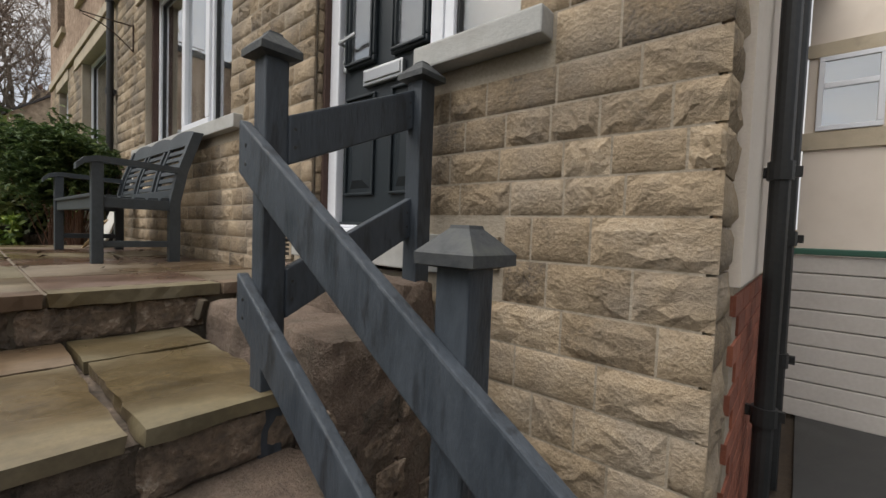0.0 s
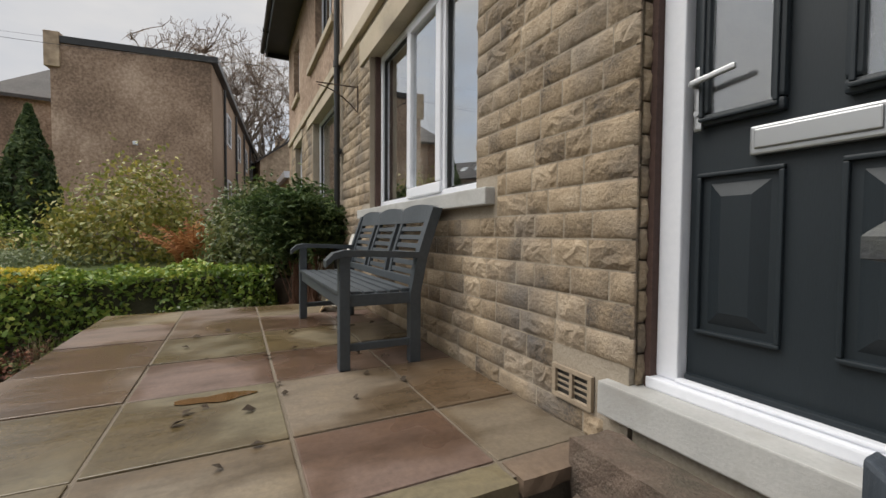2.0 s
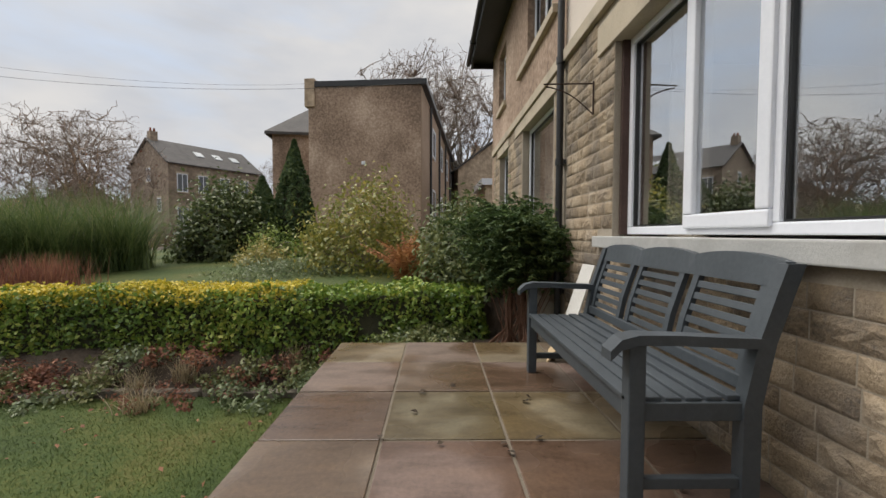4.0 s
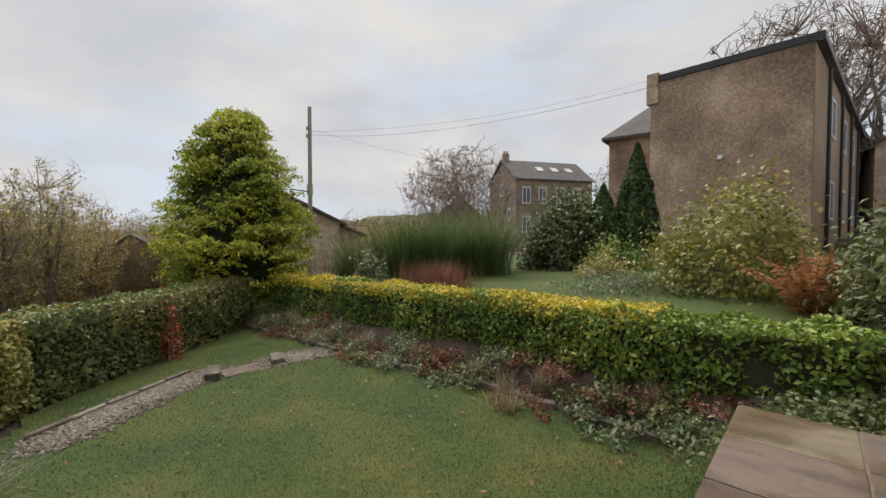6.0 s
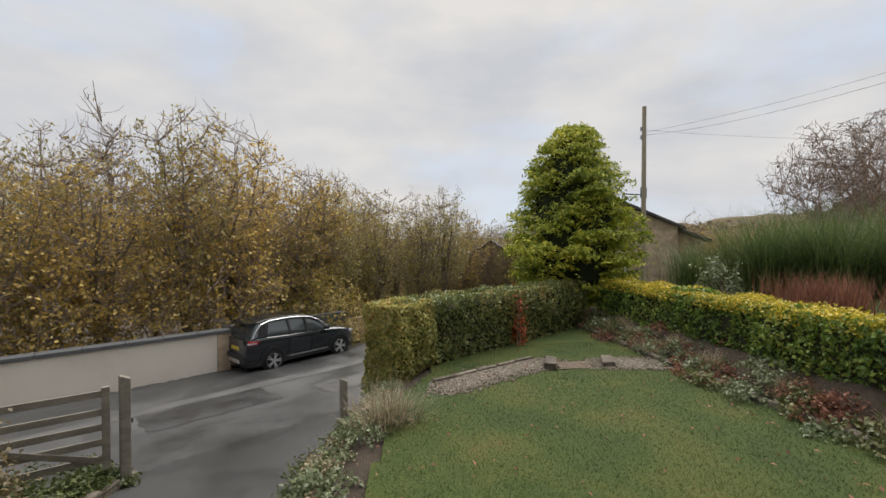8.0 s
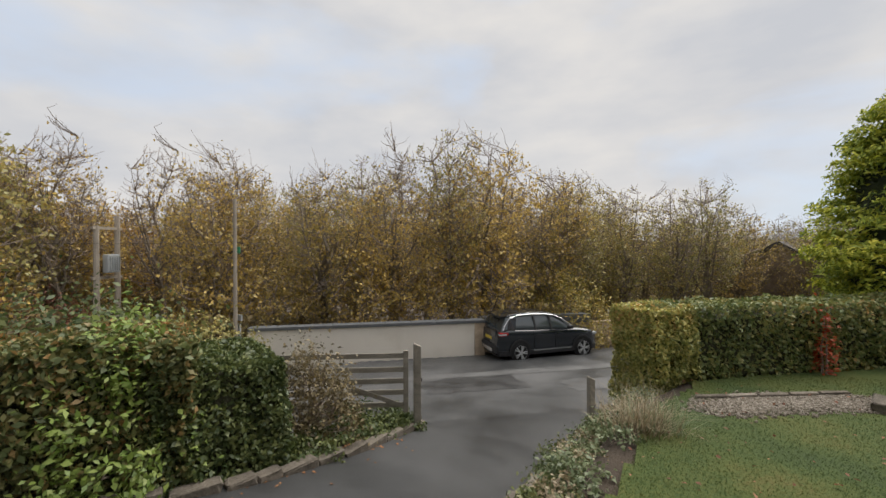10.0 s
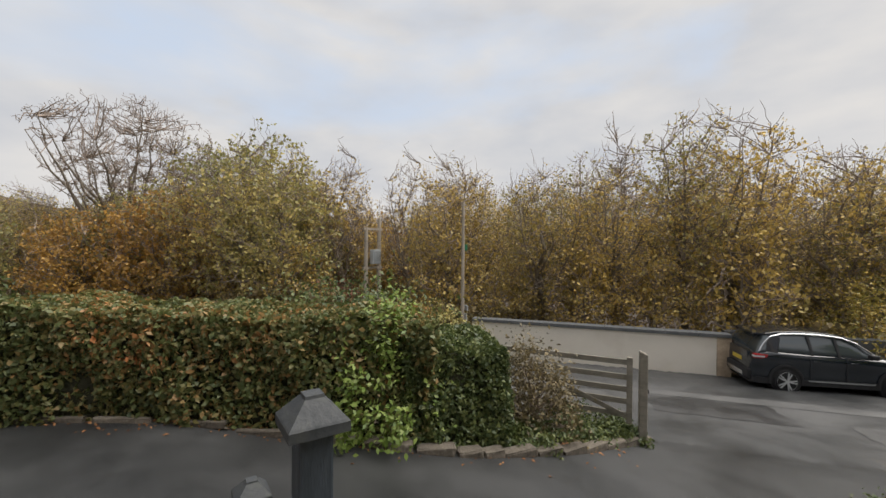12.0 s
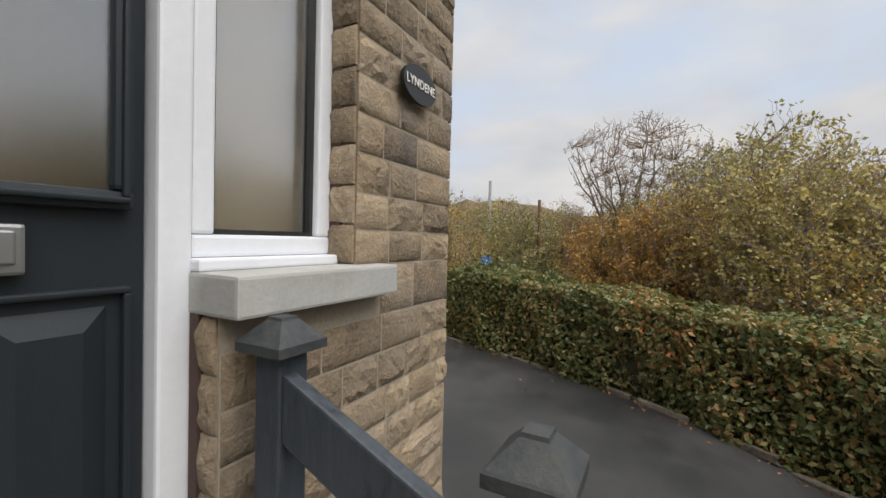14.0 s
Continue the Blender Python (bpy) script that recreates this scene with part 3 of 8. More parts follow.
def stone_meshes(count, seed):
    """Unit rock-faced stones, 1 x 1 face, bulging towards -y."""
    out = []
    r = random.Random(seed)
    for k in range(count):
        nx, nz = 7, 5
        vs, fs = [], []
        tilt, tz = r.uniform(-0.3, 0.3), r.uniform(-0.25, 0.25)
        for i in range(nx):
            for j in range(nz):
                u, w = i / (nx - 1), j / (nz - 1)
                edge = min(u, 1 - u, 1) * (nx - 1) < 0.5 or min(w, 1 - w) * (nz - 1) < 0.5
                du, dw = (0, 0) if edge else (r.uniform(-0.06, 0.06), r.uniform(-0.08, 0.08))
                y = -0.12 if edge else -(0.55 + tilt * (u - 0.5) + tz * (w - 0.5) + r.uniform(-0.20, 0.22))
                vs.append((u + du, y, w + dw))
        for i in range(nx - 1):
            for j in range(nz - 1):
                a = i * nz + j
                fs.append((a, a + nz, a + nz + 1, a + 1))
        rim = [i * nz for i in range(nx)] + [(nx - 1) * nz + j for j in range(1, nz)] + [i * nz + nz - 1 for i in range(nx - 2, -1, -1)] + [j for j in range(nz - 2, 0, -1)]
        base = len(vs)
        for q in rim:
            vs.append((vs[q][0], 0.3, vs[q][2]))
        for q in range(len(rim)):
            n2 = (q + 1) % len(rim)
            fs.append((rim[n2], rim[q], base + q, base + n2))
        me = bpy.data.meshes.new("stone")
        me.from_pydata(vs, [], fs)
        me.materials.append(STONE)
        for p in me.polygons:
            p.use_smooth = p.index < (nx - 1) * (nz - 1) and k % 2 != 0
        out.append(me)
    return out


STONES = stone_meshes(16, 3)


def lay_stones(parent, x0, x1, z0, z1, course, lengths, seed, holes=(), joint=0.007, depth=0.023, y=0.0, turn=None):
    """Courses of rock-faced stones on the plane y between x0 and x1, leaving out the holes (x0, x1, z0, z1)."""
    r = random.Random(seed)
    z = z0
    row = 0
    while z < z1 - 0.03:
        h = min(course(z) * r.uniform(0.94, 1.06), z1 - z)
        if z1 - z - h < 0.05:
            h = z1 - z
        spans = [(x0, x1)]
        for a, b, c, d in holes:
            if z + h > c + 0.02 and z < d - 0.02:
                nxt = []
                for p, q in spans:
                    if b <= p or a >= q:
                        nxt.append((p, q))
                    else:
                        if a - p > 0.05:
                            nxt.append((p, a))
                        if q - b > 0.05:
                            nxt.append((b, q))
                spans = nxt
        for p, q in spans:
            x = p
            first = True
            while x < q - 0.01:
                w = r.uniform(*lengths) * (0.6 if first and row % 2 else 1)
                first = False
                if q - x - w < lengths[0] * 0.55:
                    w = q - x
                ob = new("stone", r.choice(STONES))
                flip = r.choice((1, -1))
                if turn is None:
                    ob.matrix_world = Matrix.Translation((x + joint / 2 if flip > 0 else x + w - joint / 2, y, z + joint / 2)) @ Matrix.Diagonal((flip * (w - joint), depth, h - joint, 1))
                else:
                    ob.matrix_world = turn @ Matrix.Translation((x + joint / 2, y, z + joint / 2)) @ Matrix.Diagonal((w - joint, depth, h - joint, 1))
                ob.parent = parent
                x += w
        z += h
        row += 1


def wall_piece(name, blocks, mat, label):
    bm = bmesh.new()
    for b in blocks:
        boxes(bm, *b)
    ob = link_bm(name, bm, mat)
    return tagged(ob, label, "wall", kind="structure")


# mortar backing 0.3 m thick, set a little behind the stone faces
M0, M1 = -0.002, 0.30
wall_west = wall_piece("wall_west", [(-5.30, -4.12, M0, M1, -1.1, 2.78), (-4.12, -2.10, M0, M1, -1.1, 0.90), (-4.12, -2.10, M0, M1, 2.66, 2.78), (-2.10, -1.10, M0, M1, -1.1, 2.78)],
                       MORTAR, "coursed rock-faced buff sandstone wall with pale mortar")
wall_east = wall_piece("wall_east", [(0.14, 0.69, M0, M1, -1.3, 2.78), (-0.27, 0.14, M0, M1, -1.3, 0.87), (-1.08, -0.27, M0, M1, -1.3, 0.10), (-1.08, 0.12, M0, M1, 2.40, 2.78)],
                       MORTAR, "rock-faced sandstone wall and pier beside the front door")
wall_upper = wall_piece("wall_upper", [(-5.30, -3.6, 0.0, 0.30, 2.90, 5.2), (-2.3, 0.71, 0.0, 0.30, 2.90, 5.2), (-3.6, -2.3, 0.0, 0.30, 4.7, 5.2), (-3.6, -2.3, 0.0, 0.30, 2.9, 3.4)], CREAM, "cream rendered upper wall of the stone house")
string_course = tagged(link_bm("trim", box(-10.7, 0.72, -0.05, 0.2, 2.78, 2.90, 0.008), LINTEL), "plain sandstone band between the storeys", "trim", kind="structure")
wall_side = wall_piece("wall_side", [(0.42, 0.735, 0.30, 9.0, 0.14, 5.2)], CREAM, "white rendered side wall of the house")
side_brick = wall_piece("wall_side_base", [(0.45, 0.72, 0.30, 9.0, -1.3, 0.14)], MORTAR, "red brick base of the side wall")
wall_back = wall_piece("wall_back", [(-10.7, 0.7, 8.7, 9.0, -1.3, 5.2)], PEBBLE, "plain back wall of the houses")
wall_party = wall_piece("wall_party", [(-5.32, -5.02, 0.31, 8.69, -1.2, 5.2)], ROOMWALL, "plain party wall between the houses")
wall_hall = wall_piece("wall_hall", [(-1.62, -1.50, 0.31, 5.0, 0.0, 2.7), (-1.5, 0.40, 4.0, 4.1, 0.0, 2.7), (-5.0, -1.62, 4.4, 4.5, 0.0, 2.7)], ROOMWALL, "plain plastered walls of the rooms")
floor_in = tagged(link_bm("floor", box(-5.0, 0.40, 0.31, 8.6, 0.05, 0.20), ROOMWALL), "plain floor inside the house", "floor", kind="structure")
ceil_in = tagged(link_bm("ceiling", box(-5.0, 0.40, 0.31, 8.6, 2.66, 2.76), ROOMWALL), "plain ceiling inside the house", "ceiling", kind="structure")

# neighbour's half of the pair
wall_next = wall_piece("wall_next", [(-10.6, -9.75, M0, M1, -1, 2.78), (-9.75, -8.75, M0, M1, -1, 0.9), (-9.75, -8.75, M0, M1, 2.66, 2.78), (-8.75, -7.45, M0, M1, -1, 2.78), (-7.45, -5.75, M0, M1, -1, 0.9),
                       (-7.45, -5.75, M0, M1, 2.66, 2.78), (-5.75, -5.31, M0, M1, -1, 2.78)], MORTAR, "coursed sandstone ground floor wall of the next house")
wall_next_up = wall_piece("wall_next_upper", [(-10.6, -9.95, 0, 0.3, 2.9, 5.2), (-9.95, -9.1, 0, 0.3, 2.9, 3.58), (-9.95, -9.1, 0, 0.3, 4.75, 5.2), (-9.1, -7.2, 0, 0.3, 2.9, 5.2), (-7.2, -5.9, 0, 0.3, 2.9, 3.58),
                          (-7.2, -5.9, 0, 0.3, 4.75, 5.2), (-5.9, -5.31, 0, 0.3, 2.9, 5.2)], PEBBLE, "brown pebbledashed upper wall of the next house")
wall_end = wall_piece("wall_end", [(-10.9, -10.6, 0.0, 9.0, -1, 5.2)], PEBBLE, "pebbledashed gable wall of the next house")

# roof, eaves and gutters
bm = bmesh.new()
boxes(bm, -11.25, 1.1, -0.45, 0.0, 5.14, 5.2)
house_roof = raw("roof", [(-11.25, -0.5, 5.2), (1.1, -0.5, 5.2), (1.1, 9.5, 5.2), (-11.25, 9.5, 5.2), (-7.5, 4.5, 8.0), (-2.6, 4.5, 8.0)], [(0, 1, 5, 4), (1, 2, 5), (2, 3, 4, 5), (3, 0, 4), (3, 2, 1, 0)], SLATE)
tagged(house_roof, "hipped grey slate roof over the pair of houses", "roof", kind="structure")
soffit = tagged(link_bm("soffit", bm, BLACK), "dark boarded soffit under the eaves", "trim", kind="structure")
fascia = tagged(link_bm("fascia", boxes(box(-11.25, 1.1, -0.50, -0.46, 5.04, 5.24), -11.27, -11.23, -0.5, 9.0, 5.04, 5.24), BLACK), "black painted fascia board", "trim", kind="structure")


def gutter_run(name, a, b, label):
    g = thing(name, a, label, "gutter")
    bm = bmesh.new()
    d = Vector(b) - Vector(a)
    rod(bm, (0, 0, 0), d, 0.055, 0.055, 10)
    part("channel", bm, BLACK, g)
    for i in range(5):
        p = d * (0.1 + 0.2 * i)
        part("bracket", box(p.x - 0.015, p.x + 0.015, p.y - 0.065, p.y + 0.065, p.z - 0.065, p.z + 0.02), BLACK, g)
    return g


gutter_run("gutter", (-11.3, -0.56, 5.16), (1.15, -0.56, 5.16), "black half-round gutter along the eaves")


def drainpipe(x, y, z0, z1, r, label, collars, wall_side=0.0):
    d = thing("drainpipe", (x, y, z0), label, "drainpipe", "drainpipes")
    bm = rod(bmesh.new(), (0, 0, 0), (0, 0, z1 - z0), r, r, 14)
    part("pipe", bm, BLACK, d, smooth=False)
    for c in collars:
        bm = rod(bmesh.new(), (0, 0, c - z0 - 0.035), (0, 0, c - z0 + 0.035), r * 1.28, r * 1.28, 14)
        boxes(bm, -r * 1.9, r * 1.9, -0.012 + r, r + 0.012, c - z0 - 0.02, c - z0 + 0.02)
        part("collar", bm, BLACK, d)
    return d


drainpipe(-5.30, -0.065, -0.6, 5.1, 0.036, "black cast drainpipe between the two houses", (0.4, 1.75, 2.8, 4.2))


# ---------- window, door and porch ----------
def frame_bar(parent, x0, x1, z0, z1, y0=0.09, y1=0.16, name="frame_bar", mat=UPVC, bevel=0.008, label=""):
    return part(name, box(x0, x1, y0, y1, z0, z1, bevel), mat, parent, label)


def pane(parent, x0, x1, z0, z1, y=0.125, mat=GLASS, label="clear glass pane"):
    p = part("pane", box(x0, x1, y - 0.004, y + 0.004, z0, z1), mat, parent, label)
    p.visible_shadow = False
    return p


def window_at(name, x0, x1, z0, z1, lights, label, opening=None, mat=GLASS, y=0.1, fw=0.055, solid_backing=None):
    w = tagged(new(name), label, "window", kind="structure")
    frame_bar(w, x0, x1, z0, z0 + fw, y, y + 0.07)
    frame_bar(w, x0, x1, z1 - fw, z1, y, y + 0.07)
    frame_bar(w, x0, x0 + fw, z0 + fw, z1 - fw, y, y + 0.07)
    frame_bar(w, x1 - fw, x1, z0 + fw, z1 - fw, y, y + 0.07)
    edges = [x0 + fw] + [v for v in lights] + [x1 - fw]
    for v in lights:
        frame_bar(w, v - fw / 2, v + fw / 2, z0 + fw, z1 - fw, y, y + 0.07)
    for i in range(len(edges) - 1):
        a = edges[i] + (fw / 2 if i else 0)
        b = edges[i + 1] - (fw / 2 if i < len(edges) - 2 else 0)
        if opening == i:
            s = 0.06
            for q in ((a - 0.02, b + 0.02, z0 + fw - 0.02, z0 + fw + s), (a - 0.02, b + 0.02, z1 - fw - s, z1 - fw + 0.02), (a - 0.02, a + s, z0 + fw + s, z1 - fw - s), (b - s, b + 0.02, z0 + fw + s, z1 - fw - s)):
                part("casement_bar", box(q[0], q[1], y - 0.022, y + 0.04, q[2], q[3], 0.012), UPVC, w)
            pane(w, a + s, b - s, z0 + fw + s, z1 - fw - s, y + 0.012, mat)
        else:
            g = 0.012
            for q in ((a, b, z0 + fw, z0 + fw + g), (a, b, z1 - fw - g, z1 - fw), (a, a + g, z0 + fw + g, z1 - fw - g), (b - g, b, z0 + fw + g, z1 - fw - g)):
                part("gasket", box(q[0], q[1], y + 0.02, y + 0.05, q[2], q[3]), BLACK, w)
            pane(w, a + g, b - g, z0 + fw + g, z1 - fw - g, y + 0.04, mat)
    return w


window_at("window_1", -4.09, -2.13, 1.0, 2.46, (-3.36, -2.72), "white framed three-light window reflecting sky and trees", opening=1)
window_at("window_3", -7.43, -5.78, 1.0, 2.6, (-6.05,), "white framed window of the next house with drawn curtain")
window_at("window_4", -9.72, -8.78, 1.0, 2.6, (-9.25,), "white framed narrow window of the next house")
window_at("window_5", -7.18, -5.92, 3.6, 4.73, (-6.55,), "white framed upper window of the next house")
window_at("window_6", -9.92, -9.13, 3.6, 4.73, (), "white framed small upper window of the next house")
window_at("window_7", -3.58, -2.32, 3.42, 4.68, (-2.95,), "white framed upper window of the stone house")


def sill(x0, x1, z0, z1, y0, y1, mat, label):
    ob = link_bm("window_sill", box(x0, x1, y0, y1, z0, z1, 0.008), mat)
    return tagged(ob, label, "sill", "window sills", "structure")


sill(-4.38, -1.92, 0.895, 0.985, -0.06, 0.12, CONCRETE, "pale stone window sill above the bench")
sill(-0.285, 0.25, 0.872, 0.958, -0.075, 0.13, CONCRETE, "pale grey stone sill beside the front door")
sill(-7.75, -5.6, 0.9, 0.98, -0.06, 0.12, LINTEL, "stone sill of the next house")
sill(-7.75, -5.65, 3.48, 3.58, -0.06, 0.12, LINTEL, "pale stone sill of an upper window")
sill(-10.0, -9.0, 3.48, 3.58, -0.06, 0.12, LINTEL, "pale stone sill of a small upper window")
for a, b, c, d in ((-4.42, -1.85, 2.46, 2.70), (-8.0, -5.6, 2.6, 2.77), (-9.95, -8.6, 2.6, 2.77), (-1.25, 0.3, 2.40, 2.66)):
    tagged(link_bm("lintel", box(a, b, -0.025, 0.2, c, d, 0.006), LINTEL), "plain dressed sandstone lintel", "lintel", "lintels", "structure")


def curtain(x0, x1, z0, z1, y, label, folds):
    vs, fs = [], []
    n = folds * 8
    for i in range(n + 1):
        x = x0 + (x1 - x0) * i / n
        yy = y + 0.035 * math.sin(i * math.pi / 4) + 0.012 * math.sin(i * 1.7)
        vs += [(x, yy, z0), (x, yy, z1), (x, yy + 0.006, z0), (x, yy + 0.006, z1)]
    for i in range(n):
        a = 4 * i
        fs += [(a, a + 4, a + 5, a + 1), (a + 6, a + 2, a + 3, a + 7)]
    return tagged(raw("curtain", vs, fs, CURTAIN), label, "curtain")


curtain(-3.98, -3.55, 0.6, 2.5, 0.36, "pale beige curtain drawn to the side of the window", 6)
curtain(-2.5, -2.15, 0.6, 2.5, 0.36, "pale beige curtain gathered beside the window", 5)
curtain(-7.4, -6.1, 0.6, 2.6, 0.36, "cream curtain across the next house's window", 12)

# front door
door = tagged(new("door_1"), "anthracite panelled front door with glazed upper lights", "door", kind="structure")
YD = 0.108
DX0, DX1, DZ0, DZ1 = -0.985, -0.345, 0.275, 2.30
part("leaf", box(DX0 + 0.004, DX1 - 0.004, YD + 0.012, YD + 0.05, DZ0 + 0.004, DZ1 - 0.004), DOOR_PAINT, door)
COLS = ((-0.955, -0.725), (-0.61, -0.375))


def panel_ring(parent, x0, x1, z0, z1, w, y0, y1, name, mat=DOOR_PAINT):
    for q in ((x0, x1, z0, z0 + w), (x0, x1, z1 - w, z1), (x0, x0 + w, z0 + w, z1 - w), (x1 - w, x1, z0 + w, z1 - w)):
        part(name, box(q[0], q[1], y0, y1, q[2], q[3], min(w, y1 - y0) * 0.35), mat, parent)


for a, b in COLS:
    panel_ring(door, a, b, 0.44, 0.935, 0.013, YD - 0.004, YD + 0.014, "moulding")
    # raised centre with sloping edges
    bm = bmesh.new()
    i0, i1, k0, k1, e = a + 0.035, b - 0.035, 0.475, 0.90, 0.04
    vs = [bm.verts.new(p) for p in ((i0, YD + 0.012, k0), (i1, YD + 0.012, k0), (i1, YD + 0.012, k1), (i0, YD + 0.012, k1),
                                    (i0 + e, YD - 0.006, k0 + e), (i1 - e, YD - 0.006, k0 + e), (i1 - e, YD - 0.006, k1 - e), (i0 + e, YD - 0.006, k1 - e))]
    for q in ((4, 5, 6, 7), (0, 1, 5, 4), (1, 2, 6, 5), (2, 3, 7, 6), (3, 0, 4, 7)):
        bm.faces.new([vs[i] for i in q])
    part("raised_panel", bm, DOOR_PAINT, door)
    panel_ring(door, a, b, 1.075, 2.15, 0.035, YD - 0.016, YD + 0.014, "glazing_bead")
    panel_ring(door, a + 0.012, b - 0.012, 1.087, 2.138, 0.012, YD - 0.026, YD - 0.014, "glazing_bead")
    part("pane", box(a + 0.035, b - 0.035, YD + 0.002, YD + 0.010, 1.11, 2.115), FROST, door, "obscured glass light")
lb = part("letterbox", box(-0.805, -0.525, YD - 0.014, YD + 0.012, 0.965, 1.045, 0.006), CHROME, door, "satin chrome letterbox")
part("flap", box(-0.792, -0.538, YD - 0.020, YD - 0.013, 0.982, 1.035, 0.004), CHROME, lb)
hp = part("handle_plate", box(-0.962, -0.934, YD - 0.022, YD - 0.006, 1.06, 1.26, 0.010), CHROME, door, "satin chrome handle plate")
bm = rod(bmesh.new(), (-0.948, YD - 0.006, 1.20), (-0.948, YD - 0.055, 1.20), 0.010, 0.010, 10)
part("spindle", bm, CHROME, hp)
part("lever", beam((-0.955, YD - 0.052, 1.20), (-0.825, YD - 0.052, 1.215), 0.012, 0.018, 0.005), CHROME, hp)
bm = rod(bmesh.new(), (-0.948, YD - 0.02, 1.115), (-0.948, YD - 0.028, 1.115), 0.009, 0.009, 10)
part("lock_cylinder", bm, CHROME, hp)
part("weather_bar", box(DX0 + 0.01, DX1 - 0.01, YD - 0.012, YD + 0.014, DZ0 + 0.004, DZ0 + 0.03, 0.005), DOOR_PAINT, door)

door_frame = tagged(new("door_frame"), "white plastic door frame with a frosted side light", "door frame", kind="structure")
frame_bar(door_frame, -1.06, DX0, 0.275, 2.38, 0.078, 0.2, "jamb")
frame_bar(door_frame, DX1, -0.278, 0.275, 2.38, 0.078, 0.2, "jamb")
frame_bar(door_frame, DX0, DX1, DZ1, 2.38, 0.078, 0.2, "head")
frame_bar(door_frame, -1.075, -0.265, 0.235, 0.275, 0.045, 0.2, "threshold")
frame_bar(door_frame, DX0, -0.27, 0.275, 0.290, 0.065, 0.098, "threshold_lip")
window_at("window_2", -0.276, 0.128, 0.985, 2.38, (), "white framed side light with frosted glass", mat=FROST, y=0.085, fw=0.05)
part("sub_sill", box(-0.282, 0.127, 0.05, 0.12, 0.958, 0.985, 0.006), UPVC, bpy.data.objects["window_2"])
for a, b, c, d in ((-1.082, -1.06, 0.235, 2.4), (-0.282, -0.270, 0.28, 0.872), (0.129, 0.136, 0.985, 2.4), (-4.125, -4.09, 1.0, 2.46), (-2.13, -2.10, 1.0, 2.46)):
    tagged(link_bm("seal", box(a, b, 0.05, 0.17, c, d), BROWN_SEAL), "dark brown strip of render round the frame", "trim", "frame edges", "structure")
doorstep = tagged(link_bm("doorstep", box(-1.19, -0.272, -0.05, 0.2, 0.12, 0.236, 0.006), CONCRETE), "pale painted concrete doorstep", "doorstep", kind="structure")

tagged(link_bm("painted_stone", box(-0.268, -0.125, -0.016, 0.1, 0.115, 0.262, 0.005), CONCRETE), "white painted stone beside the air brick", "stone", kind="structure")
tagged(link_bm("blind", box(-0.24, 0.09, 0.20, 0.206, 0.99, 2.36), CURTAIN), "plain pale blind behind the frosted side light", "blind")
# concrete steps up to the door
step_up = tagged(link_bm("entrance_step", rough_box(-1.145, -0.14, -0.225, -0.05, -0.9, 0.095, 0.016, 1, 0.05), OLDCONC), "rough weathered concrete step below the door", "step", "steps to the door", "structure")
step_low = tagged(link_bm("entrance_step", rough_box(-1.10, -0.14, -0.50, -0.225, -0.9, -0.06, 0.016, 2, 0.05), OLDCONC), "lower rough concrete step beside the terrace", "step", "steps to the door", "structure")

# terrace
terrace = tagged(link_bm("terrace", box(-4.735, -1.17, -2.21, -0.001, -1.2, -0.006), JOINT), "raised terrace of sandstone flags with pale joints", "terrace", kind="structure")
XR, YR = (-4.745, -4.15, -3.546, -2.93, -2.356, -1.715, -1.26), (-0.012, -0.42, -1.005, -1.62, -2.225)
r4 = random.Random(4)
for i in range(len(XR) - 1):
    for j in range(len(YR) - 1):
        g = 0.007
        me = bpy.data.meshes.new("slab")
        bm = box(XR[i] + g, XR[i + 1] - g, YR[j + 1] + g, YR[j] - g, -0.032, 0.0 + r4.uniform(-0.003, 0.003), 0.005)
        part("slab", bm, SLAB, terrace)
for j in range(4):
    part("coping_stone", rough_box(-1.257, -1.125, YR[j + 1] + 0.003, YR[j] - 0.003, -0.05, 0.004, 0.010, 20 + j, 0.05, True), SLAB, terrace)
r5 = random.Random(8)
y = -2.2
while y < -0.50:
    w = r5.uniform(0.2, 0.42)
    part("riser_stone", rough_box(-1.22, -1.150 + r5.uniform(-0.008, 0.008), y, min(y + w, -0.48) - 0.004, -0.185, -0.05, 0.014, int(y * 100), 0.035), RISER, terrace)
    y += w

# garden steps down to the drive
steps = tagged(new("garden_steps"), "worn stone garden steps between grey timber rails", "steps", kind="structure")
SX = (-1.16, -0.20, 0.07, 0.34, 0.61)
for k in range(4):
    zt = -0.18 - 0.18 * k
    x0, x1 = SX[k], SX[k + 1]
    part("step_base", box(x0 - (0.0 if k == 0 else 0.02), x1 - 0.03, -1.66, -0.56, -1.2, zt - 0.045), RISER, steps)
    ys = (-1.66, -0.955, -0.565) if k == 0 else (-1.66, -1.12, -0.565)
    for q in range(2):
        if k == 0:
            part("tread_slab", rough_box(x0 + 0.005, -0.83, ys[q] + 0.006, ys[q + 1] - 0.006, zt - 0.042, zt, 0.008, 30 + q, 0.06, True), SLAB, steps)
            part("tread_slab", rough_box(-0.82, x1 + 0.016, ys[q] + 0.012, ys[q + 1] - 0.012, zt - 0.042, zt + 0.002, 0.012, 40 + q, 0.06, True), SLAB, steps)
        else:
            part("tread_slab", rough_box(x0 - 0.03, x1 + 0.012, ys[q] + 0.005, ys[q + 1] - 0.005, zt - 0.045, zt, 0.012, 50 + 2 * k + q, 0.05, True), OLDCONC, steps)
    y = -1.66
    while y < -0.58:
        w = r5.uniform(0.22, 0.4)
        part("riser_stone", rough_box(x1 - 0.06, x1 - 0.010 + r5.uniform(-0.006, 0.006), y, min(y + w, -0.56) - 0.004, zt - 0.18, zt - 0.044, 0.014, int(y * 90) + k, 0.035), RISER, steps)
        y += w
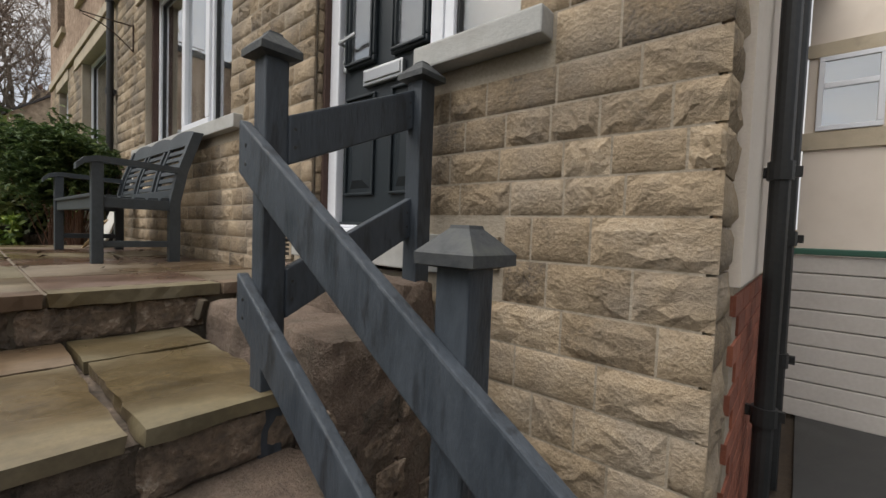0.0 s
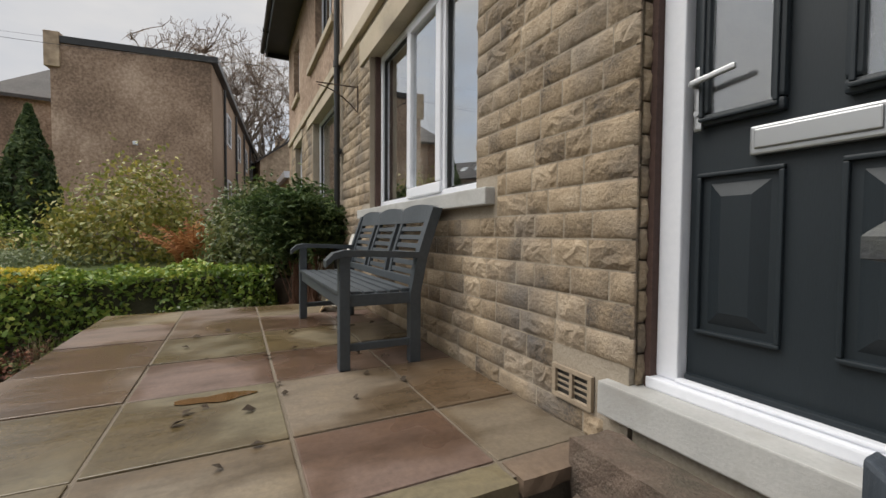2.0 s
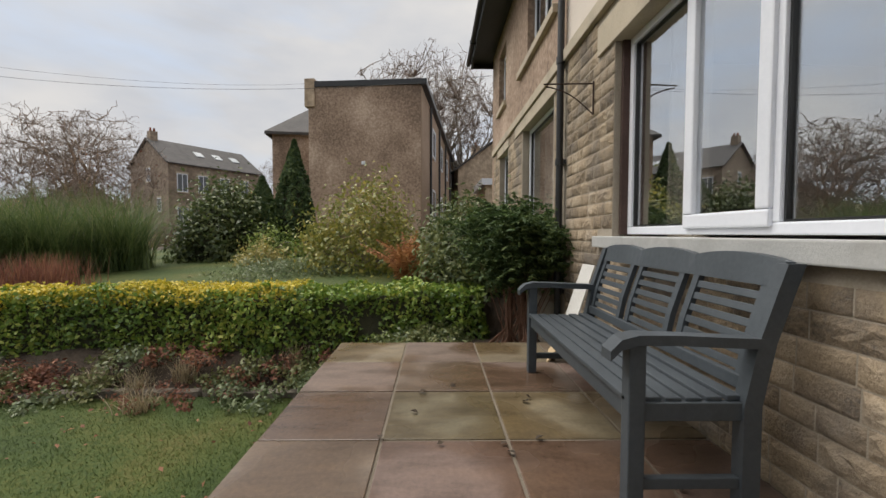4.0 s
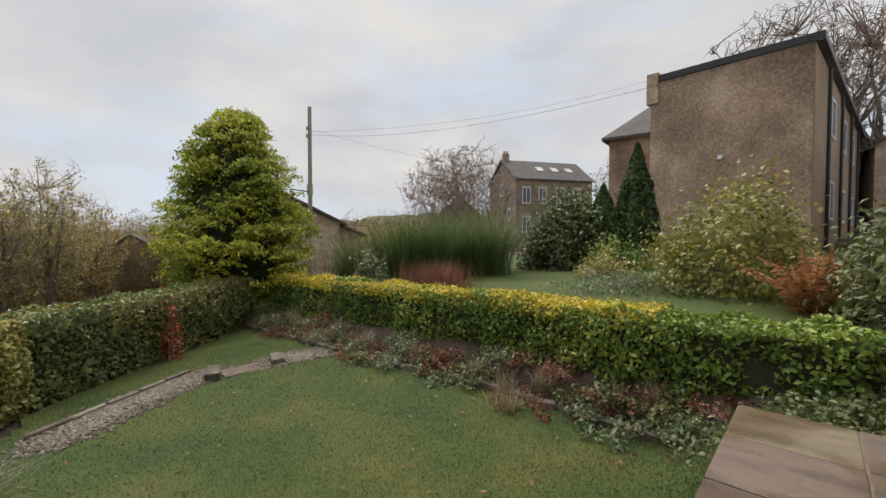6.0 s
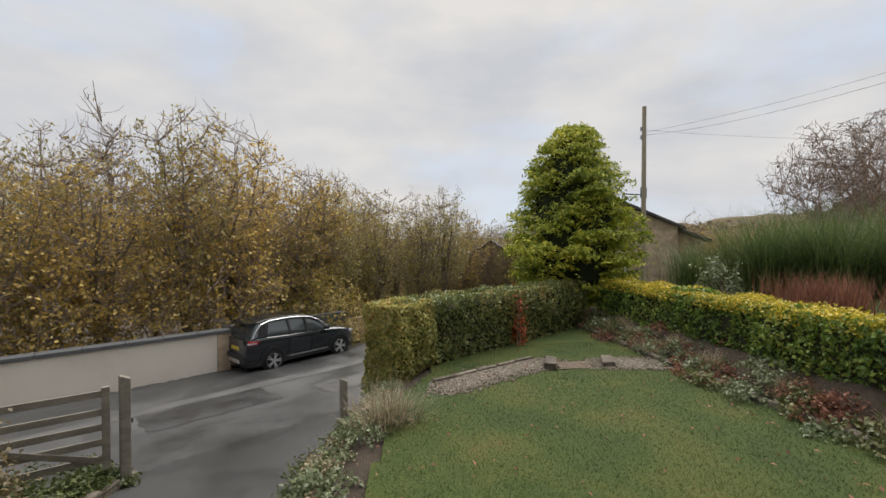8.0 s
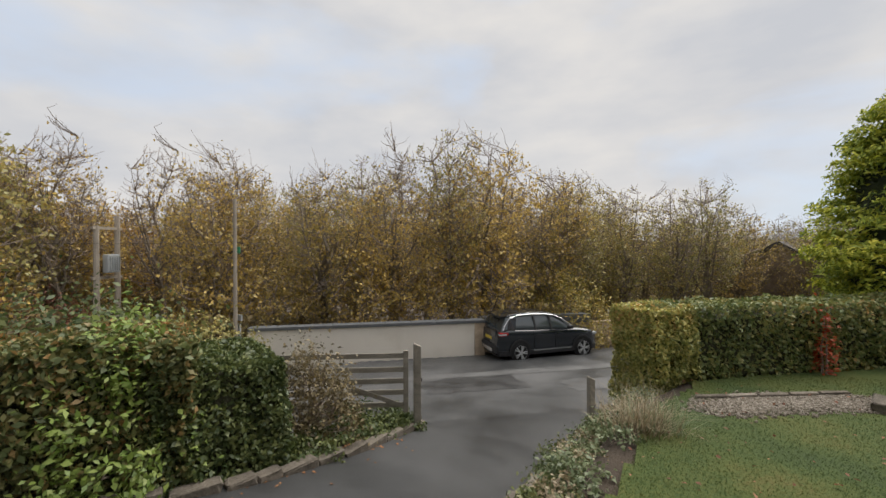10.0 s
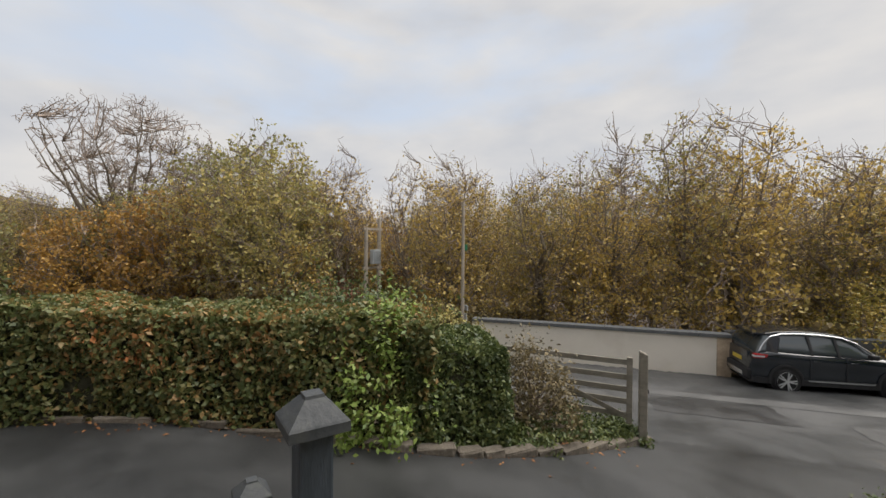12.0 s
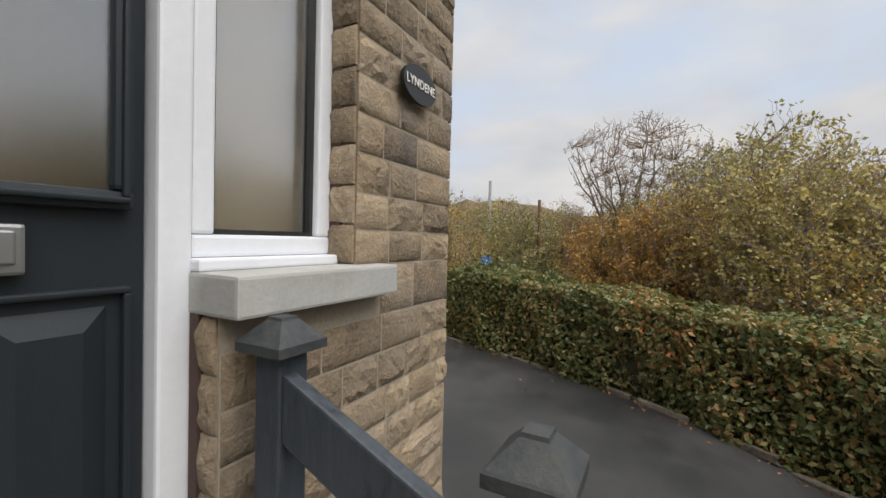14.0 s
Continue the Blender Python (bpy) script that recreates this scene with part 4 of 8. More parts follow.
flank = tagged(new("wall_flank"), "low dark stone wall beside the garden steps", "wall", kind="structure")
zz = -1.15
while zz < -0.30:
    hh = r5.uniform(0.11, 0.17)
    yy = -0.56
    while yy < -0.06:
        w = r5.uniform(0.14, 0.26)
        part("wall_stone", rough_box(-0.17, -0.135 + r5.uniform(-0.008, 0.01), yy, min(yy + w, -0.05) - 0.006, zz, zz + hh - 0.006, 0.012, int(1000 * yy + 77 * zz), 0.04), RISER, flank)
        yy += w
    zz += hh
part("fillet", beam((-1.14, -0.515, -0.155), (-1.12, -0.50, -0.065), 0.035, 0.03, 0.008), JOINT, terrace)


def post(x, y, z0, z1, w, label, lean=0.0):
    p = thing("railing_post", (x, y, z0), label, "post", "railing posts")
    h = z1 - z0
    part("shaft", box(-w / 2, w / 2, -w / 2, w / 2, 0, h - 0.055, 0.005), WOOD_GREY, p)
    bm = bmesh.new()
    c, t = w * 0.88, w * 0.30
    rings = [(w * 0.52, h - 0.072), (c, h - 0.066), (c, h - 0.047), (c * 0.95, h - 0.043), (t, h - 0.006), (t * 0.92, h)]
    lv = []
    for rr, zz in rings:
        lv.append([bm.verts.new((sx * rr, sy * rr, zz)) for sx, sy in ((-1, -1), (1, -1), (1, 1), (-1, 1))])
    for a, b in zip(lv, lv[1:]):
        for i in range(4):
            bm.faces.new((a[i], a[(i + 1) % 4], b[(i + 1) % 4], b[i]))
    bm.faces.new(lv[-1])
    bm.faces.new(lv[0][::-1])
    part("cap", bm, MOSS_CAP, p, "weathered pyramid cap")
    return p


post(-0.25, -0.639, -0.55, 0.79, 0.066, "grey painted timber post with pyramid cap")
post(-0.205, -0.105, -0.6, 0.875, 0.07, "grey painted timber post against the stone wall")
post(0.435, -0.637, -0.95, 0.285, 0.070, "shorter grey timber post at the foot of the steps")
post(-0.24, -1.557, -0.55, 0.775, 0.064, "grey painted timber post with mossy cap")
post(0.5, -1.557, -0.95, 0.25, 0.064, "shorter grey timber post with pale cap")


def rail(a, b, label, w=0.032, h=0.115):
    # upright cut ends: a sheared board
    a, b = Vector(a), Vector(b)
    d = Vector((b.x - a.x, b.y - a.y, 0))
    ln = d.length
    d.normalize()
    slope = (b.z - a.z) / ln
    hh = h * math.sqrt(1 + slope * slope)
    bm = box(0, ln, -w / 2, w / 2, -hh / 2, hh / 2, 0.006)
    m = Matrix(((d.x, -d.y, 0, a.x), (d.y, d.x, 0, a.y), (slope, 0, 1, a.z), (0, 0, 0, 1)))
    bmesh.ops.transform(bm, matrix=m, verts=bm.verts)
    ob = link_bm("handrail", bm, WOOD_GREY)
    for f in (0.04, 0.96):
        for dz in (-0.025, 0.025):
            p = a + (b - a) * f
            nrm = Vector((d.y, -d.x, 0))
            c = p + nrm * (w / 2 + 0.0005) + Vector((0, 0, dz))
            part("screw", rod(bmesh.new(), c - nrm * 0.004, c + nrm * 0.001, 0.005, 0.005, 8), BLACK, ob)
    return tagged(ob, label, "handrail", "handrails")


rail((-0.30, -0.688, 0.485), (0.80, -0.688, -0.225), "sloping grey timber rail fixed to the posts", h=0.12)
rail((-0.30, -0.688, 0.075), (0.72, -0.688, -0.62), "lower sloping grey timber rail", h=0.11)
rail((-0.228, -0.607, 0.507), (-0.220, -0.139, 0.704), "upper grey rail from post to wall post", h=0.125)
rail((-0.228, -0.607, 0.084), (-0.220, -0.139, 0.320), "lower grey rail from post to wall post", h=0.125)
rail((-0.29, -1.606, 0.50), (0.80, -1.606, -0.24), "outer sloping grey timber rail", h=0.12)
rail((-0.29, -1.606, 0.08), (0.75, -1.606, -0.62), "outer lower sloping grey timber rail", h=0.11)


# air bricks
def air_brick(x0, x1, z0, z1, mat, label):
    a = thing("air_brick", ((x0 + x1) / 2, -0.005, z0), label, "air brick", "air bricks")
    w, h = (x1 - x0) / 2, z1 - z0
    # solid black block; paints the shade of the holes between the slats
    bm = bmesh.new()
    boxes(bm, -w, w, 0.0, 0.05, 0, h)
    part("back", bm, BLACK, a)
    bm = bmesh.new()
    for q in ((-w, w, 0, 0.018), (-w, w, h - 0.018, h), (-w, -w + 0.02, 0.018, h - 0.018), (w - 0.02, w, 0.018, h - 0.018), (-0.008, 0.008, 0.018, h - 0.018)):
        boxes(bm, q[0], q[1], -0.016, 0.02, q[2], q[3], 0.002)
    part("surround", bm, mat, a)
    n = 4
    for i in range(n):
        z = 0.018 + (h - 0.036) * (i + 0.5) / n
        part("slat", box(-w + 0.02, w - 0.02, -0.006, 0.012, z - 0.004 + 0.012, z + 0.004 + 0.012), mat, a)
    return a


air_brick(-0.11, 0.095, 0.15, 0.262, STONE_RIB, "buff clay air brick in the wall by the door")
air_brick(-1.455, -1.245, 0.09, 0.222, STONE_RIB, "buff clay air brick beside the doorstep")

# house name plate
plate = thing("name_plate", (0.41, -0.036, 1.55), "oval black slate name plate with white letters", "sign")
bm = bmesh.new()
bmesh.ops.create_cone(bm, cap_ends=True, segments=40, radius1=1, radius2=1, depth=1, matrix=pose(0, 0, 0, 90, 0, 0))
bmesh.ops.scale(bm, vec=(0.105, 0.014, 0.062), verts=bm.verts)
part("plaque", bm, plain("slate_plaque", (0.018, 0.019, 0.021), 0.45), plate)
WHITE_INK = plain("white_ink", (0.8, 0.8, 0.78), 0.6)
cu = bpy.data.curves.new("letters", "FONT")
cu.body, cu.size, cu.align_x, cu.align_y, cu.extrude = "LYNDENE", 0.042, "CENTER", "CENTER", 0.001
tx = new("letters", cu)
tx.matrix_world = Matrix.Translation((0, -0.009, 0)) @ pose(0, 0, 0, 90, 0, 0)
bpy.context.view_layer.update()
me = bpy.data.meshes.new_from_object(tx.evaluated_get(bpy.context.evaluated_depsgraph_get()))
me.transform(tx.matrix_world)
bpy.data.objects.remove(tx)
me.materials.clear()
me.materials.append(WHITE_INK)
lt = new("letters", me)
lt.parent = plate


# wrought iron basket bracket
brk = thing("hanging_bracket", (-4.5, -0.02, 2.28), "rusty wrought iron hanging basket bracket", "bracket")
IRON = plain("rusty_iron", (0.05, 0.03, 0.022), 0.8)
bm = bmesh.new()
rod(bm, (0, 0, 0.02), (0, 0, -0.26), 0.008, 0.008)
part("wall_bar", bm, IRON, brk)
bm = bmesh.new()
rod(bm, (0, 0, 0), (-0.03, -0.42, 0.0), 0.007, 0.006)
part("arm", bm, IRON, brk)
bm = bmesh.new()
for i in range(8):
    t0, t1 = i / 8, (i + 1) / 8
    f = lambda t: (-0.03 * t, -0.40 * t, -0.24 * (1 - t) + 0.05 * math.sin(t * math.pi) - 0.02)
    rod(bm, f(t0), f(t1), 0.006, 0.006, 6)
part("brace", bm, IRON, brk)

# bench
bench = thing("garden_bench", (-3.15, -0.66, 0.0), "grey painted slatted wooden garden bench on the terrace", "bench")
LX = 0.765
for sx in (-1, 1):
    part("front_leg", box(sx * LX - 0.03, sx * LX + 0.03, -0.03, 0.03, 0, 0.62, 0.006), BENCH_PAINT, bench)
    # rear leg leaning back with the backrest
    bm = bmesh.new()
    prof = ((0.0, 0.41), (0.40, 0.41), (0.62, 0.455), (0.80, 0.515), (0.90, 0.55))
    lv = []
    for zz, yy in prof:
        lv.append([bm.verts.new((sx * LX + dx, yy + dy, zz)) for dx, dy in ((-0.028, -0.032), (0.028, -0.032), (0.028, 0.032), (-0.028, 0.032))])
    for a, b in zip(lv, lv[1:]):
        for i in range(4):
            bm.faces.new((a[i], a[(i + 1) % 4], b[(i + 1) % 4], b[i]))
    bm.faces.new(lv[-1]); bm.faces.new(lv[0][::-1])
    part("rear_leg", bm, BENCH_PAINT, bench)
    bm = bmesh.new()
    arm = ((-0.10, 0.600), (-0.06, 0.640), (0.0, 0.655), (0.15, 0.652), (0.30, 0.645), (0.44, 0.640))
    lv = []
    for yy, zz in arm:
        hw = 0.04 if yy < 0.1 else 0.032
        lv.append([bm.verts.new((sx * LX + dx * hw, yy, zz + dz)) for dx, dz in ((-1, -0.036), (1, -0.036), (1, 0), (-1, 0))])
    for a, b in zip(lv, lv[1:]):
        for i in range(4):
            bm.faces.new((a[i], a[(i + 1) % 4], b[(i + 1) % 4], b[i]))
    bm.faces.new(lv[-1]); bm.faces.new(lv[0][::-1])
    bmesh.ops.recalc_face_normals(bm, faces=bm.faces)
    part("armrest", bm, BENCH_PAINT, bench)
    part("side_stretcher", box(sx * LX - 0.015, sx * LX + 0.015, 0.03, 0.38, 0.10, 0.14, 0.004), BENCH_PAINT, bench)
    part("seat_side", box(sx * LX - 0.016, sx * LX + 0.016, 0.03, 0.40, 0.345, 0.41, 0.004), BENCH_PAINT, bench)
part("front_rail", box(-LX + 0.03, LX - 0.03, -0.016, 0.016, 0.335, 0.415, 0.005), BENCH_PAINT, bench)
for i in range(6):
    y0 = -0.03 + i * 0.073
    dip = 0.012 * math.sin(math.pi * (i + 0.5) / 6)
    part("seat_slat", box(-LX + 0.0, LX - 0.0, y0, y0 + 0.058, 0.412 - dip, 0.434 - dip, 0.005), BENCH_PAINT, bench)


def back_y(z):
    return float(np.interp(z, [0.40, 0.62, 0.80, 0.92], [0.41, 0.455, 0.515, 0.555]))


# curved top rail
bm = bmesh.new()
lv = []
for i in range(31):
    u = -1 + 2 * i / 30
    top = 0.905 + 0.028 * abs(math.cos(1.5 * math.pi * u)) ** 0.7
    x = u * LX
    lv.append([bm.verts.new((x, back_y(0.82) - 0.018, 0.815)), bm.verts.new((x, back_y(0.82) + 0.018, 0.815)), bm.verts.new((x, back_y(0.9) + 0.02, top)), bm.verts.new((x, back_y(0.9) - 0.016, top))])
for a, b in zip(lv, lv[1:]):
    for i in range(4):
        bm.faces.new((a[i], a[(i + 1) % 4], b[(i + 1) % 4], b[i]))
bm.faces.new(lv[-1]); bm.faces.new(lv[0][::-1])
bmesh.ops.recalc_face_normals(bm, faces=bm.faces)
part("top_rail", bm, BENCH_PAINT, bench)
part("bottom_rail", box(-LX + 0.03, LX - 0.03, 0.40, 0.43, 0.44, 0.49, 0.004), BENCH_PAINT, bench)
W3 = 2 * LX / 3
for k in range(3):
    c = -LX + W3 * (k + 0.5)
    for sx in (-1, 1):
        x = c + sx * (W3 / 2 - 0.055)
        prev = None
        bm = bmesh.new()
        lv = []
        for i in range(6):
            z = 0.47 + 0.36 * i / 5
            yy = back_y(z)
            lv.append([bm.verts.new((x + dx, yy + dy, z)) for dx, dy in ((-0.02, -0.014), (0.02, -0.014), (0.02, 0.014), (-0.02, 0.014))])
        for a, b in zip(lv, lv[1:]):
            for i in range(4):
                bm.faces.new((a[i], a[(i + 1) % 4], b[(i + 1) % 4], b[i]))
        part("back_stile", bm, BENCH_PAINT, bench)
    for i in range(6):
        z = 0.515 + 0.052 * i
        a = math.degrees(math.atan2(back_y(z + 0.02) - back_y(z - 0.02), 0.04))
        m = pose(c, back_y(z), z, -a, 0, 0)
        part("back_slat", box(-W3 / 2 + 0.07, W3 / 2 - 0.07, -0.007, 0.007, -0.016, 0.016, 0.003, m), BENCH_PAINT, bench)

# boards leaning by the bench
PALE_BOARD = surface("pale_board", [(0.3, (0.50, 0.49, 0.46)), (0.7, (0.66, 0.65, 0.62))], big=3, fine=50, rough=0.7, bump=0.1)
PLY = surface("bare_plywood", [(0.3, (0.40, 0.29, 0.16)), (0.7, (0.56, 0.43, 0.27))], big=4, fine=30, rough=0.8, bump=0.1)
bd = link_bm("leaning_board", box(-0.09, 0.09, -0.009, 0.009, 0, 0.78, 0.002), PALE_BOARD)
bd.matrix_world = pose(-4.42, -0.30, 0.004, -20, 0, 12)
tagged(bd, "white offcut board leaning on the stone wall", "board")
bd = link_bm("plywood_offcut", box(-0.14, 0.14, -0.006, 0.006, 0, 0.30, 0.002), PLY)
bd.matrix_world = pose(-4.28, -0.44, 0.004, -32, 6, -18)
tagged(bd, "bare plywood offcut propped beside the bench", "board")

# standing water on the flags
bm = bmesh.new()
vs = []
for i in range(28):
    a = 2 * math.pi * i / 28
    w = 1 + 0.25 * math.sin(3 * a + 1) + 0.15 * math.sin(7 * a)
    vs.append(bm.verts.new((-2.235 + 0.045 * w * math.cos(a), -1.27 + 0.165 * (1 + 0.08 * math.sin(5 * a)) * math.sin(a), 0.0065)))
bm.faces.new(vs)
WATER = plain("brown_rainwater", (0.10, 0.055, 0.022), 0.04)
tagged(link_bm("puddle", bm, WATER), "shallow brown rain puddle on a flagstone", "puddle")


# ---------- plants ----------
# dark filler colour that paints the shade deep inside hedges, shrubs and cypresses
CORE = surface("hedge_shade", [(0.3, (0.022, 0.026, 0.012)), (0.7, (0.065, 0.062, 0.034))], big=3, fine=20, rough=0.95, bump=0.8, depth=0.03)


def along(path, u):
    """Places and side directions at the fractions u of a polyline of (x, y)."""
    p = np.asarray(path, float)
    seg = np.linalg.norm(np.diff(p, axis=0), axis=1)
    cum = np.r_[0, np.cumsum(seg)]
    d = u * cum[-1]
    i = np.clip(np.searchsorted(cum, d, side="right") - 1, 0, len(seg) - 1)
    f = ((d - cum[i]) / seg[i])[:, None]
    xy = p[i] * (1 - f) + p[i + 1] * f
    t = (p[i + 1] - p[i]) / seg[i][:, None]
    return xy, np.stack([t[:, 1], -t[:, 0]], 1), cum[-1]


def hedge(name, path, width, z0, z1, leaf, n, size, label, seed, top_leaf=None, ragged=0.06, round_top=0.12, core=True, ends=True, bare=0.0, ground=None):
    """A clipped hedge: a solid body coloured as inner shade under a coat of single leaves. z0, z1: its foot and top at
    both ends.
    """
    r = np.random.default_rng(seed)
    h = thing(name, (path[0][0], path[0][1], z0[0]), label, "hedge")
    org = np.array([path[0][0], path[0][1], z0[0]])

    def place(u, side, zf, inset):
        xy, sd, _ = along(path, u)
        zb, zt = z0[0] + (z0[1] - z0[0]) * u, z1[0] + (z1[1] - z1[0]) * u
        z = zb + (zt - zb) * zf
        squeeze = 1 - round_top * np.clip((zf - 0.75) / 0.25, 0, 1) ** 2
        off = side * (width / 2 - inset) * squeeze
        p = np.c_[xy + sd * off[:, None], z]
        lump = lumps(p, 2.2, seed)[:, None] * ragged
        return p, np.c_[sd * np.sign(side)[:, None], np.zeros(len(u))], lump

    # solid filler; its dark colour stands for shade between the leaves
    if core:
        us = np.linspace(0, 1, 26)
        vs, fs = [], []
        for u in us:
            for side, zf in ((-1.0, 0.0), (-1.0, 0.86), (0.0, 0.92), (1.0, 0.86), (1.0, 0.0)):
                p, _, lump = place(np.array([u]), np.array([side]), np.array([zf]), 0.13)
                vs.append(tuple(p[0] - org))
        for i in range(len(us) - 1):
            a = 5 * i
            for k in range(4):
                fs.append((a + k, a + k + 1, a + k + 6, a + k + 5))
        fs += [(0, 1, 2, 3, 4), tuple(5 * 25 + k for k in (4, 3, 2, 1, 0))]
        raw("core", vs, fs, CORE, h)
    per = z1[0] - z0[0]
    share = width / (width + 2 * per)
    nt, ns = int(n * share), int(n * (1 - share))
    u, zf = r.uniform(0, 1, ns), r.uniform(0.02, 1.0, ns) ** (1 / (1 + bare))
    p, out, lump = place(u, r.choice([-1.0, 1.0], ns), zf, 0.0)
    c = p + out * (lump + 0.05 * lumps(p, 7.0, seed + 3)[:, None] - r.exponential(0.055, ns)[:, None])
    c[:, 2] += r.normal(0, 0.02, ns)
    q = [leaf_quads(r, c, out + [0, 0, 0.35], size)]
    if ends:
        ne = int(ns * width / max(along(path, np.array([0.5]))[2], 1) * 0.8)
        for uu, sg in ((0.0, -1), (1.0, 1)):
            pe, oe, le = place(np.full(ne, uu), r.uniform(-1, 1, ne), r.uniform(0.02, 1, ne), 0.0)
            xy, sd, _ = along(path, np.array([uu]))
            d = np.array([-sd[0, 1], sd[0, 0], 0]) * sg
            pe = pe + d * (le - r.exponential(0.04, ne)[:, None])
            q.append(leaf_quads(r, pe, np.tile(d, (ne, 1)), size))
    u = r.uniform(0, 1, nt)
    p, out, lump = place(u, r.uniform(-1, 1, nt), np.ones(nt), 0.0)
    c = p + np.array([0, 0, 1.0]) * (lump + 0.05 * lumps(p, 7.0, seed + 4)[:, None] - r.exponential(0.04, nt)[:, None])
    top = leaf_quads(r, c, np.tile([0.0, 0, 1.0], (nt, 1)), size)
    if top_leaf:
        quads("top_growth", top - org, top_leaf, h)
    else:
        q.append(top)
    quads("foliage", np.concatenate(q) - org, leaf, h)
    return h


def bush(name, at, radii, n, size, leaf, label, seed, stems=14, stem_mat=TWIG, low=0.1, lumpy=0.28, slim=0.55, hollow=0.55, droop=0.0, category="shrub", upward=0.2, dense=False):
    """A shrub: stems from its foot, and leaves gathered in uneven clumps."""
    r = np.random.default_rng(seed)
    b = thing(name, at, label, category)
    rx, ry, rz = radii
    nc = max(24, n // 70)
    d = unit(r.normal(0, 1, (nc, 3)))
    d[:, 2] = np.abs(d[:, 2]) * 1.0 - low
    rad = (hollow + (1 - hollow) * r.uniform(0, 1, nc) ** 0.5)[:, None] * (1 + lumpy * lumps(d, 2.5, seed))[:, None]
    cc = d * rad * [rx, ry, rz * 0.9] + [0, 0, rz * 0.12]
    k = r.integers(0, nc, n)
    spread = np.array([rx, ry, rz]) * (0.16 + 0.1 * r.uniform(0, 1, (n, 1)))
    c = cc[k] + r.normal(0, 1, (n, 3)) * spread * 0.75
    c[:, 2] = np.maximum(c[:, 2], 0.02)
    quads("foliage", leaf_quads(r, c, unit(c + [0, 0, upward]), size, slim, 0.7, droop), leaf, b)
    # dark filler blob, coloured as the shade within the foliage
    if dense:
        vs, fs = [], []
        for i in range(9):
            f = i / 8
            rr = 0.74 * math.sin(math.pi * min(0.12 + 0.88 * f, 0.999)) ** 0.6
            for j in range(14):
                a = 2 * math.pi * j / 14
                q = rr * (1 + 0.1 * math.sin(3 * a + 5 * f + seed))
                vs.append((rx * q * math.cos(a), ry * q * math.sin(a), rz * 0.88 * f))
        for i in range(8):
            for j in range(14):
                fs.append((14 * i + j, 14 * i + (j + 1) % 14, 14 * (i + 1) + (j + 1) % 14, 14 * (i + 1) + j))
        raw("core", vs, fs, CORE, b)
    segs = []
    for i in range(stems):
        tip = cc[r.integers(0, nc)]
        p = np.array([r.normal(0, rx * 0.12), r.normal(0, ry * 0.12), -0.05])
        rr = 0.018 * max(rz, 0.5)
        for s in range(4):
            f = (s + 1) / 4
            q = p + (tip - p) * (0.25 + 0.25 * s if s < 3 else 1) * 0.6 + r.normal(0, 0.03, 3)
            q[2] = tip[2] * f
            segs.append((*p, *q, rr, rr * 0.7))
            p, rr = q, rr * 0.7
    if segs:
        tagged(quads("stem_growth", tubes(segs), stem_mat, b), kind="stuff")
    return b


def tufts(name, at, n, length, width, leaf, label, seed, lean=0.7, spread=0.25, category="grass", kind="", drop=0.5):
    """Arching blades out of one foot."""
    r = np.random.default_rng(seed)
    g = thing(name, at, label, category, kind=kind)
    a = r.uniform(0, 6.28, n)
    foot = np.c_[r.normal(0, spread, n), r.normal(0, spread, n), np.zeros(n)]
    out = np.c_[np.cos(a), np.sin(a), np.zeros(n)]
    ln = length * r.uniform(0.55, 1.15, n)[:, None]
    le = lean * r.uniform(0.2, 1.2, n)[:, None]
    side = np.c_[-np.sin(a), np.cos(a), np.zeros(n)] * width
    prev, q = foot, []
    for i in range(3):
        f = (i + 1) / 3
        nxt = foot + out * ln * le * f**1.6 + np.array([0, 0, 1.0]) * ln * (f - drop * le * f * f)
        w0, w1 = 1 - i / 3.2, 1 - (i + 1) / 3.2
        q.append(np.stack([prev - side * w0, prev + side * w0, nxt + side * w1, nxt - side * w1], 1))
        prev = nxt
    quads("foliage", np.concatenate(q), leaf, g)
    return g


